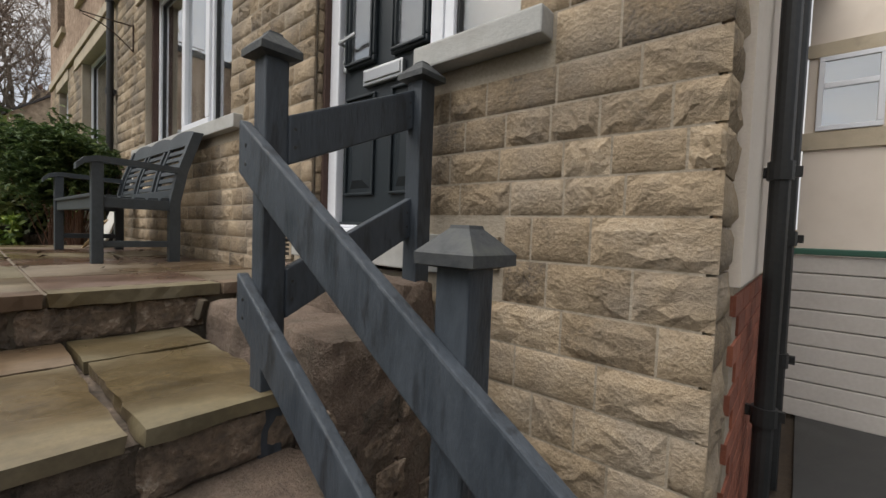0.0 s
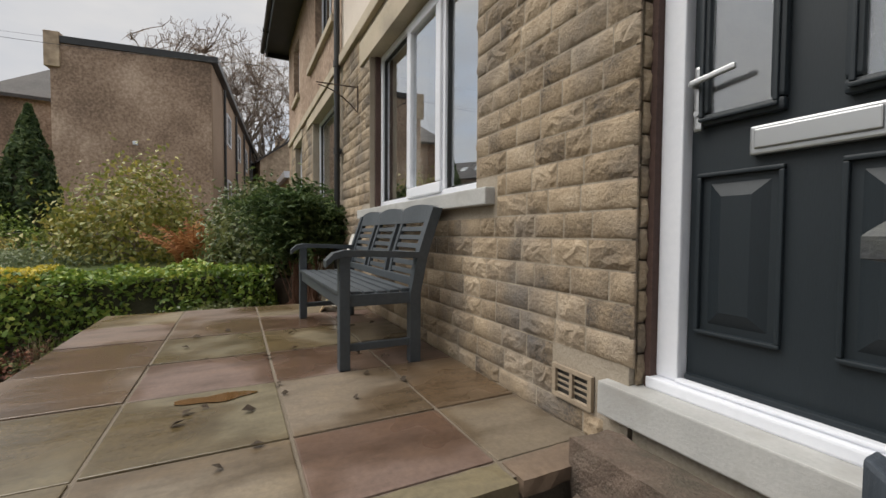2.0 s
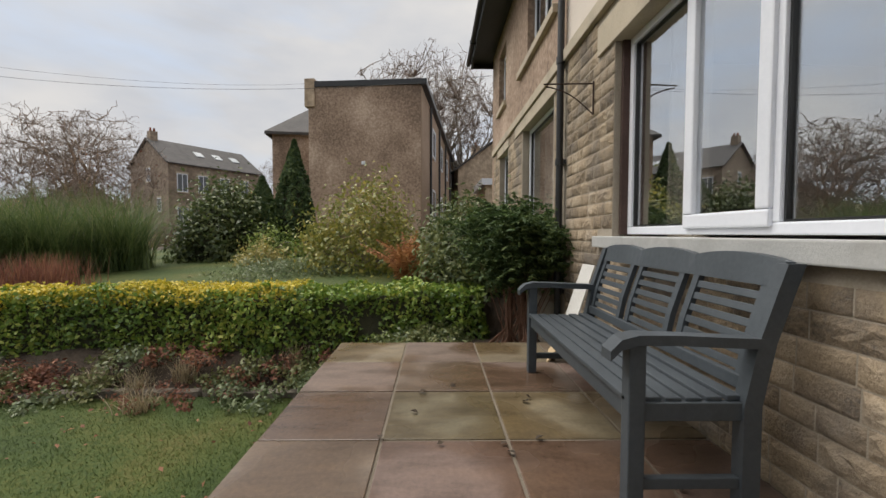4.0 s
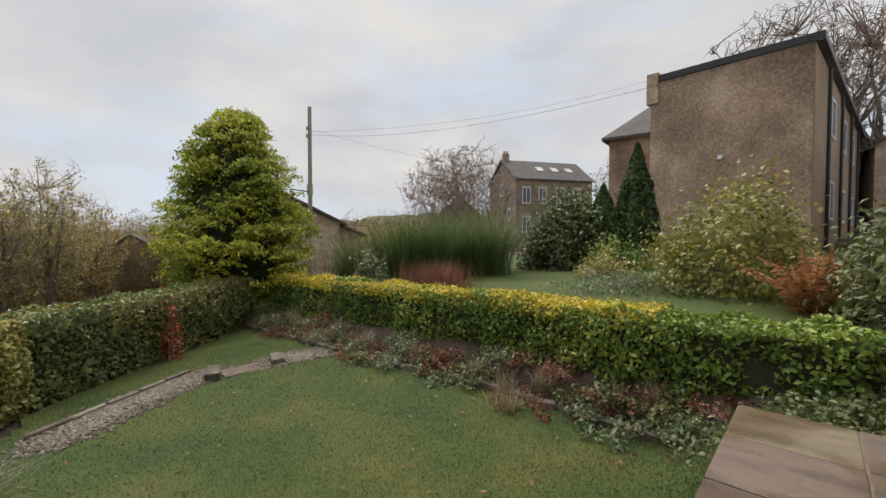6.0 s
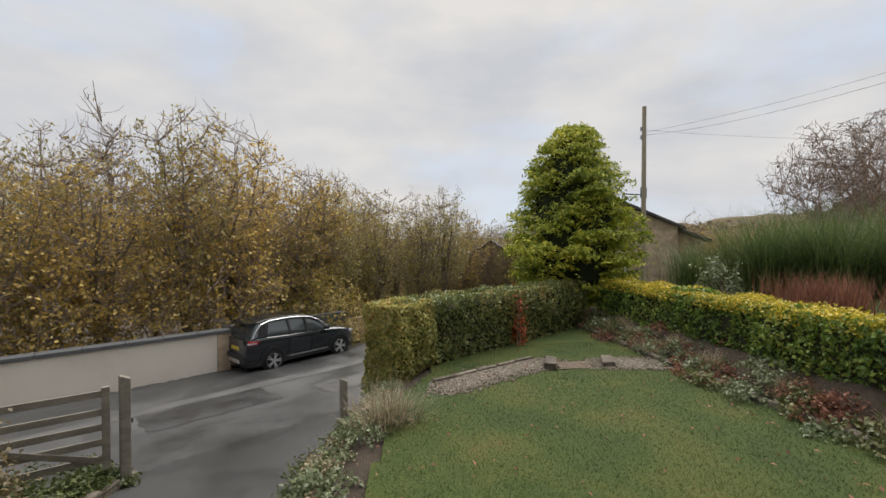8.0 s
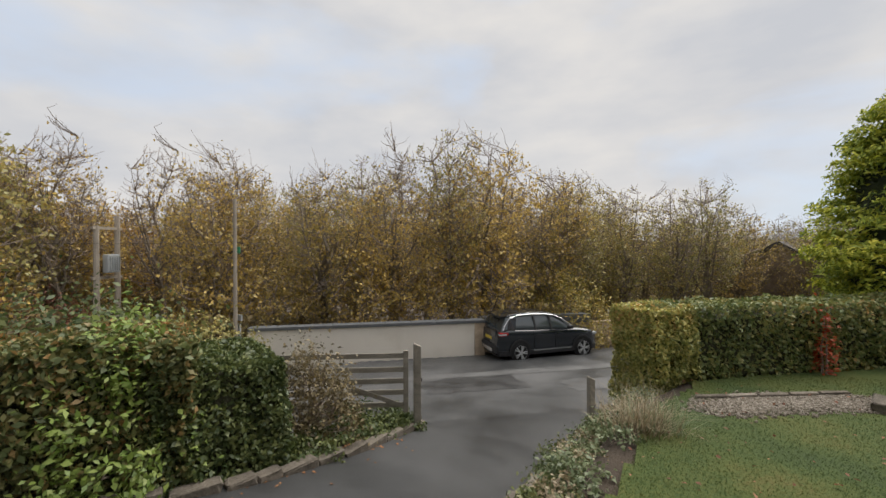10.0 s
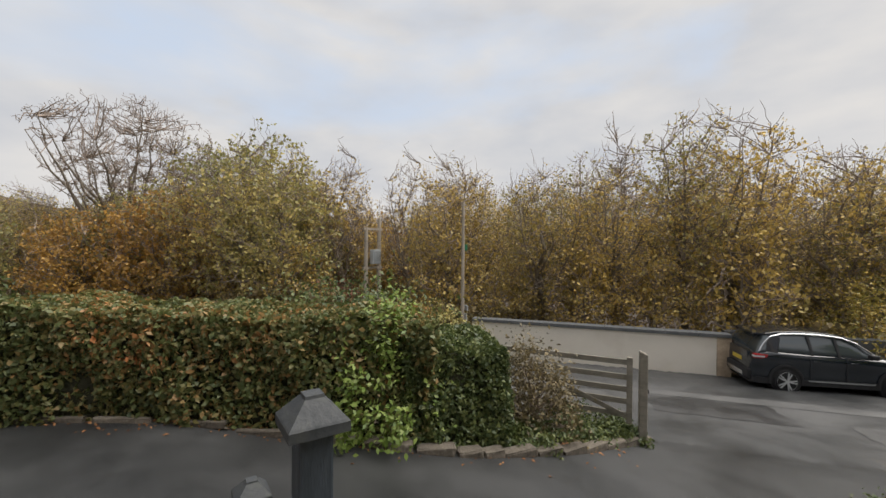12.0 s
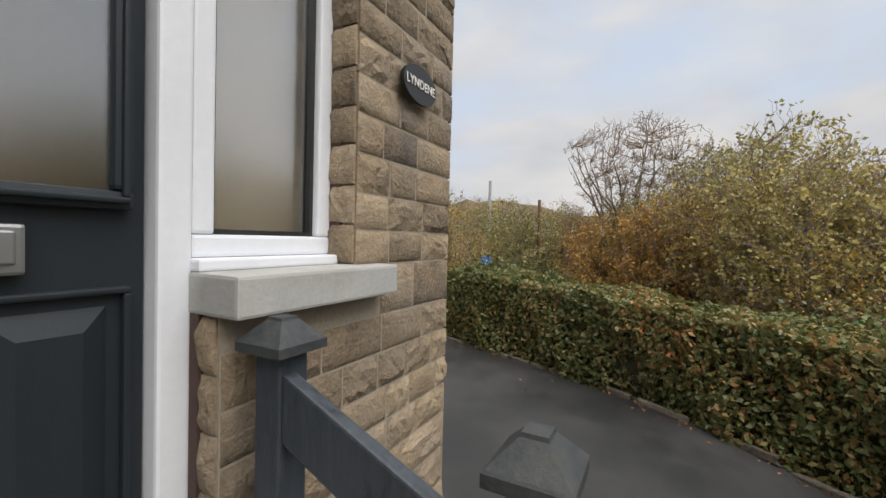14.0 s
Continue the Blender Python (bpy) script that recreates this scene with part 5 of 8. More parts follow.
def tree_mesh(seed, height, radius, base, trunk_r, leaf, n_leaf, leaf_size, limbs=9, twigs=170, sprigs=900, fork=0.3, bark=WOOD_BARK, twig=TWIG, thin=0.0085, bare_top=0.75, flat=1.0, sag=0.0, lift=2.0):
    """A tree: a trunk, limbs fanning into a domed crown, twigs and sprigs filling it, and leaves in clumps. Built at the origin."""
    r = np.random.default_rng(seed)
    t = thing("tree", (0, 0, 0), "", "tree", "woodland trees")
    zc, az = height * (1 + base) / 2, height * (1 - base) / 2

    def inside(n, power):
        d = unit(r.normal(0, 1, (n, 3)))
        d[:, 2] = np.where(d[:, 2] > 0, d[:, 2] ** flat, d[:, 2])
        rad = r.uniform(0, 1, n) ** power * (1 + 0.2 * lumps(d, 2.4, seed))
        return d * rad[:, None] * [radius, radius, az] + [0, 0, zc]

    big, fine = [], []
    top = height * (0.55 if base > 0.4 else 0.72)
    spine = [np.array([0.0, 0.0, -0.3])]
    for i in range(8):
        spine.append(np.array([0, 0, top * (i + 1) / 8]) + np.r_[r.normal(0, 0.06 * height / 10 * (i + 1) ** 0.5, 2), 0])
    for i in range(8):
        big.append((*spine[i], *spine[i + 1], trunk_r * (1 - 0.1 * i), trunk_r * (1 - 0.1 * (i + 1))))
    nodes, rads = [], []
    ends = inside(limbs, 0.22)
    ends[:, 2] = np.maximum(ends[:, 2], height * (base + 0.15))
    for e in ends:
        f = fork + (0.98 - fork) * r.uniform(0, 1) * min(1.0, e[2] / height)
        i = min(int(f * 8), 7)
        p0 = spine[i] + (spine[i + 1] - spine[i]) * (f * 8 - i)
        mid = np.array([p0[0] + (e[0] - p0[0]) * 0.62, p0[1] + (e[1] - p0[1]) * 0.62, p0[2] + (e[2] - p0[2]) * 0.36])
        rad = trunk_r * (0.5 - 0.2 * f)
        q = p0
        for k in range(1, 8):
            u = k / 7
            nx = (1 - u) ** 2 * p0 + 2 * u * (1 - u) * mid + u * u * e + r.normal(0, 0.045 * radius / 2, 3)
            big.append((*q, *nx, rad * (1 - 0.85 * (k - 1) / 7), rad * (1 - 0.85 * k / 7)))
            q = nx
            if k > 1:
                nodes.append(nx)
    nodes = np.asarray(nodes + spine[5:])

    def join(tips, near, r0, r1, bow):
        """Bowed shoots to the tips from the best of the near nodes; returns places along them."""
        dist = np.linalg.norm(tips[:, None] - near[None], axis=2) + lift * np.maximum(0, near[None, :, 2] - tips[:, None, 2] + 0.3 * radius / 2)
        st = near[dist.argmin(1)]
        m1 = st + (tips - st) * [0.42, 0.42, 0.3] + r.normal(0, bow, tips.shape)
        m2 = st + (tips - st) * [0.76, 0.76, 0.66] + r.normal(0, bow, tips.shape)
        tp = tips - np.array([0, 0, sag]) * r.uniform(0, 1, (len(tips), 1))
        for a, b, ra, rb in ((st, m1, r0, (r0 * 2 + r1) / 3), (m1, m2, (r0 * 2 + r1) / 3, (r0 + 2 * r1) / 3), (m2, tp, (r0 + 2 * r1) / 3, r1)):
            fine.append(np.c_[a, b, np.full(len(a), ra), np.full(len(a), rb)])
        return np.concatenate([m1, m2, tp])

    n1 = join(inside(twigs, 0.4), nodes, thin * 2.6, thin * 1.3, 0.05 * radius / 2)
    n2 = join(inside(sprigs, 0.33), n1, thin * 1.2, thin * 0.7, 0.04 * radius / 2)
    quads("trunk", tubes(big, 6), bark, t)
    quads("twig_growth", tubes(np.concatenate(fine), 3), twig, t)
    if n_leaf:
        tp = np.concatenate([n1, n2])
        hf = (tp[:, 2] / height - bare_top) / (1.05 - bare_top)
        tp = tp[r.uniform(0, 1, len(tp)) > np.clip(hf, 0, 0.92)]
        tp = tp[lumps(tp, 1.1, seed + 1) > -0.5]
        w = tp[r.integers(0, len(tp), n_leaf)]
        c = w + r.normal(0, 0.12, (n_leaf, 3)) * [1, 1, 0.7]
        quads("crown", leaf_quads(r, c, unit(r.normal(0, 1, (n_leaf, 3)) + [0, 0, 0.6]), leaf_size, 0.7, 0.6), leaf, t)
    return t


def set_tree(proto, x, y, scale, turn, label, z=None, group="woodland trees"):
    zz = float(ground_z(x, y)) - 0.15 if z is None else z
    m = Matrix.Translation((x, y, zz)) @ Matrix.Rotation(radians(turn), 4, "Z")
    ob = copy_thing(proto, m)
    ob.scale = (scale, scale, scale)
    tagged(ob, label, "tree", group)
    return ob


# golden privet hedge beside the lawn
hedge("privet_hedge", [(-6.75, -0.7), (-6.8, -4), (-7.0, -9), (-7.1, -13.6)], 0.75, (-0.62, -1.15), (0.27, 0.0), L_PRIVET, 40000, 0.074, "clipped green privet hedge with golden top growth", 11, top_leaf=None, ragged=0.12)
hedge("golden_hedge_top", [(-6.82, -3.2), (-7.0, -9), (-7.1, -13.6)], 0.82, (0.06, -0.18), (0.30, 0.08), L_GOLD, 12000, 0.06, "golden yellow growth along the privet hedge top", 12, core=False, ragged=0.06, ends=False)
# mixed hedge along the lane
hedge("boundary_hedge", [(-0.78, -9.88), (-2.6, -11.3), (-6.0, -13.9)], 1.0, (-1.75, -1.35), (-0.02, 0.0), L_LANE, 24000, 0.088, "clipped mixed hedge with dark green and brown leaves", 13, ragged=0.09)
hedge("hedge_end", [(-0.55, -9.55), (-1.2, -10.25)], 1.05, (-1.8, -1.75), (-0.05, -0.03), L_TURNING, 8000, 0.07, "hedge end turned yellow for autumn", 14, core=False, ragged=0.09)
# long hedge across the drive
hedge("drive_hedge", [(7.25, 3.1), (5.9, 0.0), (4.45, -2.6), (3.55, -4.2)], 1.25, (-0.97, -1.45), (0.45, 0.12), L_HEDGE, 62000, 0.078, "tall clipped beech and holly hedge turning brown", 15, ragged=0.1, bare=0.4)
hedge("evergreen_hedge", [(3.75, -3.7), (3.35, -5.0)], 1.15, (-1.4, -1.6), (0.06, -0.25), L_DARK, 13000, 0.066, "dark evergreen end of the drive hedge", 16, ragged=0.12)
bush("lime_shrub", (3.5, -3.5, -1.15), (0.55, 0.6, 1.25), 3600, 0.075, L_LIME, "bright lime green shrub growing through the hedge", 17)
bush("bare_purple_shrub", (3.3, -5.7, -1.5), (0.58, 0.62, 1.15), 3600, 0.062, L_THICKET, "half bare shrub with purple brown leaves", 18, stems=60)
for i, (x, y, a, b) in enumerate(((3.15, -6.0, 0.5, 0.35), (2.8, -6.4, 0.45, 0.3), (3.1, -6.9, 0.6, 0.35), (2.85, -5.5, 0.4, 0.25), (2.95, -5.0, 0.35, 0.22), (2.65, -6.85, 0.3, 0.22))):
    bush("ground_ivy", (x, y, float(ground_z(x, y))), (a, a, b), 1500, 0.06, L_DARK, "low green ivy along the stone edge", 30 + i, stems=4)

# golden conifer
con = thing("golden_conifer", (-6.5, -15.2, -1.15), "tall broad golden green conifer with bulging sprays", "tree")
con.scale = (1.0, 1.0, 0.96)
r = np.random.default_rng(21)
PROF_Z, PROF_R = [0.3, 0.7, 1.3, 2.2, 3.2, 4.4, 5.2, 5.9, 6.3, 6.45], [0.7, 1.55, 2.15, 2.25, 1.95, 1.62, 1.35, 0.88, 0.4, 0.05]
nc = 520
cz = 0.4 + 6.0 * r.uniform(0, 1, nc) ** 1.15
ca = r.uniform(0, 6.283, nc)
dirs = np.c_[np.cos(ca), np.sin(ca), np.zeros(nc)]
cr = np.interp(cz, PROF_Z, PROF_R) * (0.90 + 0.16 * lumps(np.c_[dirs[:, :2] * 2, cz], 1.8, 5)) * r.uniform(0.80, 1.08, nc)
cc = dirs * cr[:, None] + np.c_[np.zeros((nc, 2)), cz]
# each bough ends in a fan of flat sprays that lift outwards and droop at the rim
k = r.integers(0, nc, 46000)
side = np.c_[-dirs[:, 1], dirs[:, 0], np.zeros(nc)]
fu, fv = r.normal(0, 0.22, len(k)), r.uniform(-0.55, 0.24, len(k))
c = cc[k] + side[k] * fu[:, None] + dirs[k] * fv[:, None] + np.c_[np.zeros((len(k), 2)), r.normal(0.02, 0.045, len(k)) - 1.1 * fu**2 - 0.5 * np.clip(fv, 0, 1) ** 1.5 + 0.22 * fv]
quads("sprays", leaf_quads(r, c, dirs[k] * 0.55 + [0, 0, 0.75], 0.15, 0.36, 0.45, 0.3), L_CONIFER, con)
bm = bmesh.new()
rod(bm, (0, 0, -0.2), (0, 0, 5.6), 0.16, 0.04, 8)
part("trunk", bm, BARK_RED, con)
# shell behind the sprays; its near-black colour paints the shade in the gaps
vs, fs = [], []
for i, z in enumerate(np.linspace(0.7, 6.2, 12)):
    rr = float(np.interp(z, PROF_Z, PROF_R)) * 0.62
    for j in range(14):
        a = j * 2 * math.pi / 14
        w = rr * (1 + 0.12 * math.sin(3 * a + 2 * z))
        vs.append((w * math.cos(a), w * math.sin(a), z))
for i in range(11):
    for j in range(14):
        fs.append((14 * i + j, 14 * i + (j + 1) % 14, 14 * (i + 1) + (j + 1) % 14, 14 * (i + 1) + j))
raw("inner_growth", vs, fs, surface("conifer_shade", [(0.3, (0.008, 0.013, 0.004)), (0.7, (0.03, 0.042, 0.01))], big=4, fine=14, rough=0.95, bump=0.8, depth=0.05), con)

# shrubs at the end of the terrace
for i, (x, y, h, w) in enumerate(((-5.75, -0.50, 0.98, 0.66), (-6.2, -0.25, 1.1, 0.66), (-5.38, -0.34, 0.92, 0.46))):
    b = thing("yew_shrub", (x, y, float(ground_z(x, y))), "dark green yew shrub with bare reddish stems", "shrub", "yew shrubs")
    r = np.random.default_rng(40 + i)
    zt = h + 0.5
    segs, tips = [], []
    for s in range(17):
        p = np.array([r.normal(0, 0.13), r.normal(0, 0.13), 0.0])
        a = r.uniform(0, 6.28)
        tip = np.array([math.cos(a) * w * r.uniform(0.2, 1), math.sin(a) * w * r.uniform(0.2, 1), zt * r.uniform(0.72, 1.0)])
        rr = r.uniform(0.006, 0.015)
        for q in range(5):
            f = (q + 1) / 5
            nx = np.array([tip[0] * f**1.4, tip[1] * f**1.4, tip[2] * f]) + r.normal(0, 0.03, 3)
            segs.append((*p, *nx, rr, rr * 0.75))
            p, rr = nx, rr * 0.75
            if f > 0.75:
                tips.append(p)
    segs.append((0, 0, -0.1, 0.02, 0.02, zt * 0.75, 0.05, 0.03))
    tagged(quads("stem_growth", tubes(segs, 5), BARK_RED, b), kind="stuff")
    tp = np.asarray(tips)
    kk = r.integers(0, len(tp), 900)
    br = unit(r.normal(0, 1, (900, 3)) * [1, 1, 0.35])
    st = tp[kk] + r.normal(0, 0.06, (900, 3)) + [0, 0, 0.05]
    # flat feathery sprays: short needles along little shoots
    f = r.uniform(0, 1, (900, 16))
    c = (st[:, None] + br[:, None] * f[..., None] * 0.28).reshape(-1, 3)
    quads("foliage", leaf_quads(r, c, np.tile([0, 0, 1.0], (len(c), 1)), 0.078, 0.3, 0.45), L_YEW, b)

bush("rhododendron", (-8.2, -0.75, 0.05), (1.15, 0.85, 1.4), 11000, 0.105, L_DARK, "dark evergreen shrub with long leaves", 50, slim=0.4, dense=True)
bush("yellowing_shrub", (-10.3, -2.9, 0.1), (1.3, 1.2, 1.75), 8200, 0.105, L_GARDEN, "tall shrub with yellow green autumn leaves", 51, stems=30)
bush("round_evergreen", (-13.2, -7.55, -0.15), (1.25, 1.25, 2.35), 11000, 0.135, L_DARK, "large rounded dark evergreen shrub", 52, lumpy=0.12, hollow=0.85, dense=True)


def cypress(at, width, height, label, seed):
    """A spire of upright sprays round a dark filler painted as the shade inside."""
    r = np.random.default_rng(seed)
    t = thing("cypress", at, label, "tree", "cypresses")
    n = 9000
    f = r.uniform(0, 1, n) ** 1.3
    a = r.uniform(0, 6.283, n)
    wide = width * np.interp(f, [0, 0.12, 0.35, 0.7, 1.0], [0.75, 1.0, 0.95, 0.55, 0.03])
    d = np.c_[np.cos(a), np.sin(a), np.zeros(n)]
    p = d * (wide * (0.86 + 0.2 * lumps(np.c_[d[:, :2] * 1.5, f * 4], 2.0, seed)) * r.uniform(0.8, 1.06, n))[:, None] + np.c_[np.zeros((n, 2)), f * height]
    quads("sprays", leaf_quads(r, p, d + [0, 0, 0.25], 0.15, 0.36, 0.5), L_YEW, t)
    # added dark cone: inner shade put into its colour
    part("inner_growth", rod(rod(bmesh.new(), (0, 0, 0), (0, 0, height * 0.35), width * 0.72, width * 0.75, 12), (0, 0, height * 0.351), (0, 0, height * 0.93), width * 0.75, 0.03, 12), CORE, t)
    return t


cypress((-13.65, -6.6, 0.2), 0.68, 2.5, "narrow dark green cypress", 54)
cypress((-14.15, -5.8, 0.2), 0.75, 3.7, "tall pointed dark green cypress", 55)


def fern(at, fronds, length, label, seed):
    """Arching fronds from one crown, each with leaflets in pairs that shorten to the tip."""
    r = np.random.default_rng(seed)
    g = thing("bracken", at, label, "fern")
    segs, q = [], []
    for i in range(fronds):
        a, ln, le = r.uniform(0, 6.283), length * r.uniform(0.65, 1.1), r.uniform(0.25, 0.85)
        out, side = np.array([math.cos(a), math.sin(a), 0]), np.array([-math.sin(a), math.cos(a), 0])
        u = np.linspace(0, 1, 15)[:, None]
        line = out * ln * le * u**1.4 + np.array([0, 0, 1.0]) * ln * (u - 0.45 * le * u * u) + r.normal(0, 0.05, 3) * [1, 1, 0]
        segs += [(*p, *n2, 0.005, 0.004) for p, n2 in zip(line, line[1:])]
        for k in range(3, 15):
            w = 0.20 * (1 - (k - 3) / 12.5) * ln
            for sg in (-1, 1):
                b0 = line[k]
                tip = b0 + side * sg * w + out * w * 0.35 + [0, 0, -0.25 * w + r.normal(0, 0.02)]
                half = (line[k] - line[k - 1]) * 0.42
                q.append((b0 - half, b0 + half, tip + half * 0.2, tip - half * 0.2))
    quads("frond_growth", np.asarray(q), L_FERN, g)
    tagged(quads("stem_growth", tubes(segs, 3), L_FERN, g), kind="stuff")
    return g


fern((-8.6, -1.85, 0.06), 60, 1.05, "rust brown dead bracken", 57)
fern((-8.35, -1.45, 0.06), 34, 0.8, "smaller clump of brown bracken", 58)
for i, (x, y, n, ln) in enumerate(((-8.6, -11.9, 1100, 1.4), (-9.4, -10.9, 1500, 1.95), (-10.1, -9.8, 1500, 2.0), (-10.9, -8.9, 1400, 1.95), (-10.4, -11.4, 1200, 1.9))):
    tufts("broom_bush", (x, y, float(ground_z(x, y)) - 0.03), int(n * 0.85), ln * 0.98, 0.011, L_BROOM, "feathery green broom bush", 60 + i, lean=0.9, spread=0.30, category="shrub", drop=0.12)
tufts("dead_stems", (-8.1, -8.2, float(ground_z(-8.1, -8.2)) - 0.03), 1000, 0.66, 0.007, L_RED, "dense clump of red brown dead stems", 66, lean=0.5, spread=0.34, category="shrub", drop=0.1)
bush("pale_shrub", (-7.9, -10.2, float(ground_z(-7.9, -10.2)) - 0.03), (0.5, 0.5, 0.85), 700, 0.09, L_GREY, "thin grey green shrub", 67)
bush("low_juniper", (-9.6, -4.6, 0.0), (1.1, 1.3, 0.42), 4200, 0.08, L_GREY, "low spreading juniper on the upper lawn", 68, slim=0.35)
bush("green_shrub", (-12.6, -5.8, -0.1), (0.8, 0.8, 1.3), 2600, 0.09, L_LIME, "light green garden shrub", 69)
bush("brown_shrub", (-14.8, -7.4, -0.3), (1.2, 1.2, 2.1), 3200, 0.08, L_ORANGE, "bronze brown autumn shrub", 70, stems=40)
bush("olive_shrub", (-11.2, -5.6, -0.1), (0.7, 0.7, 0.95), 2000, 0.09, L_OLIVE, "olive green garden shrub", 71)
bush("round_green_shrub", (-9.4, -12.6, -0.5), (0.55, 0.55, 0.9), 1500, 0.09, L_SHRUB, "small yellow green shrub by the pole", 72)

# bed between the lawn and the privet hedge
r = np.random.default_rng(80)
for i in range(78):
    y = -2.35 - 11.2 * (i + r.uniform(0, 1)) / 78
    x = -6.12 + r.normal(0, 0.2)
    z = float(ground_z(x, y)) - 0.04
    kind = r.integers(0, 7)
    w = r.uniform(0.22, 0.42)
    if kind in (0, 1, 2):
        bush("ground_cover", (x, y, z), (w, w, 0.26), 420, 0.06, L_BED if kind else L_GREY, "low leafy ground cover in the bed", 100 + i, stems=3)
    elif kind == 3:
        tufts("dry_grass", (x, y, z), 110, 0.42, 0.006, L_STRAW, "tuft of dry straw coloured grass", 100 + i, lean=0.8, spread=0.07)
    elif kind in (4, 5):
        bush("withered_perennial", (x, y, z), (w, w, 0.24), 320, 0.055, L_RED, "withered red brown perennial in the bed", 100 + i, stems=10)
    else:
        bush("grey_leaved_plant", (x, y, z), (w, w, 0.22), 340, 0.06, L_GREY, "grey green leafy plant in the bed", 100 + i, stems=3)
for i in range(12):
    x, y = -5.05 - r.uniform(0, 1.2), -0.9 - 1.5 * r.uniform(0, 1)
    bush("ground_cover", (x, y, float(ground_z(x, y)) - 0.02), (0.3, 0.3, 0.24), 420, 0.055, L_DARK if i % 3 else L_BED, "low leafy ground cover by the terrace", 200 + i, stems=3)

# bed between the drive and the lawn
for i in range(30):
    y = -2.6 - 6.3 * (i + r.uniform(0, 1)) / 30
    x = float(drive_left(y)) - 0.45 + r.normal(0, 0.13)
    z = float(ground_z(x, y)) - 0.03
    k = i % 5
    w = r.uniform(0.22, 0.38)
    if k in (0, 3):
        bush("bedding_plant", (x, y, z), (w, w, 0.3), 520, 0.06, L_GREY if k else L_BED, "leafy green plant beside the drive", 300 + i, stems=3)
    elif k == 1:
        bush("withered_bedding", (x, y, z), (w, w, 0.28), 320, 0.05, L_STRAW, "straggly faded plant beside the drive", 300 + i, stems=8)
    else:
        bush("pale_ground_cover", (x, y, z), (w, w, 0.22), 420, 0.055, L_BED if k == 2 else L_GREY, "low pale green plant beside the drive", 300 + i, stems=3)
tufts("ornamental_grass", (-0.8, -7.2, -1.35), 420, 0.75, 0.006, L_STRAW, "arching clump of faded ornamental grass", 340, lean=0.9, spread=0.16)
tufts("ornamental_grass", (-0.95, -7.3, -1.4), 320, 0.7, 0.006, L_GREY, "arching clump of grey green grass", 341, lean=0.9, spread=0.16)
bush("scarlet_climber", (-3.68, -11.40, -1.4), (0.2, 0.2, 1.3), 420, 0.075, L_SCARLET, "scarlet autumn leaves climbing through the hedge", 342, stems=3)

# lawn blades near the terrace
rg = np.random.default_rng(90)
n = 130000
gx, gy = rg.uniform(-5.9, 0.0, n), -2.3 - 9.0 * rg.uniform(0, 1, n) ** 1.5
ok = (gx < drive_left(gy) - 0.95) & (s_of(gx, gy) < 6.5)
gx, gy = gx[ok], gy[ok]
n = len(gx)
foot = np.c_[gx, gy, ground_z(gx, gy) + 0.008]
a = rg.uniform(0, 6.283, n)
side = np.c_[np.cos(a), np.sin(a), np.zeros(n)] * 0.0026
tip = foot + np.c_[rg.normal(0, 0.014, n), rg.normal(0, 0.014, n), rg.uniform(0.012, 0.032, n)]
gq = quads("lawn_grass", np.stack([foot - side, foot + side, tip + side * 0.2, tip - side * 0.2], 1), L_GRASS)
tagged(gq, "short mown damp grass blades", "grass", kind="stuff")

# edging stones, gravel and sunken step in the lawn
r6 = random.Random(6)


def rough_stone(name, x, y, z, sx, sy, sz, turn, label, mat=EDGESTONE, parent=None):
    bm = box(-sx / 2, sx / 2, -sy / 2, sy / 2, -sz * 0.5, sz * 0.5, min(sx, sy, sz) * 0.18)
    for v in bm.verts:
        v.co += Vector((r6.uniform(-1, 1) * sx, r6.uniform(-1, 1) * sy, r6.uniform(-1, 1) * sz)) * 0.05
    bmesh.ops.transform(bm, matrix=pose(x, y, z, 0, 0, turn), verts=bm.verts)
    if parent:
        return part(name, bm, mat, parent)
    return tagged(link_bm(name, bm, mat), label, "stone", "edging stones")


edging = tagged(new("lawn_edging"), "row of dark old stones edging the lawn bed", "edging", kind="structure")
y = -2.9
while y > -13.6:
    w = r6.uniform(0.25, 0.6)
    rough_stone("edging_stone", -5.93 + r6.uniform(-0.04, 0.04), y - w / 2, float(ground_z(-5.93, y)) + 0.0, 0.12, w - 0.02, 0.15, r6.uniform(-7, 7), "", parent=edging)
    y -= w
kerb = tagged(new("drive_kerb"), "uneven stone kerb beside the drive", "kerb", kind="structure")
y = -2.2
while y > -8.6:
    w = r6.uniform(0.2, 0.42)
    x = float(drive_left(y - w / 2))
    rough_stone("kerb_stone", x - 0.06, y - w / 2, float(ground_z(x + 0.1, y)) + 0.05, 0.14, w - 0.02, 0.2, r6.uniform(-10, 10) - 6, "", parent=kerb)
    y -= w
y = 4.5
kerb2 = tagged(new("hedge_kerb"), "narrow kerb and stones at the hedge foot", "kerb", kind="structure")
while y > -7.0:
    w = r6.uniform(0.4, 0.8) if y > -3 else r6.uniform(0.25, 0.45)
    x0, x1 = float(hedge_foot(y)), float(hedge_foot(y - w))
    tn = math.degrees(math.atan2(x1 - x0, w))
    hgt = 0.08 if y > -3 else 0.14
    rough_stone("kerb_stone", (x0 + x1) / 2 + 0.03, y - w / 2, float(ground_z((x0 + x1) / 2 - 0.15, y - w / 2)) + 0.02, 0.07 if y > -3 else 0.16, w + 0.0, hgt, tn, "", parent=kerb2)
    y -= w


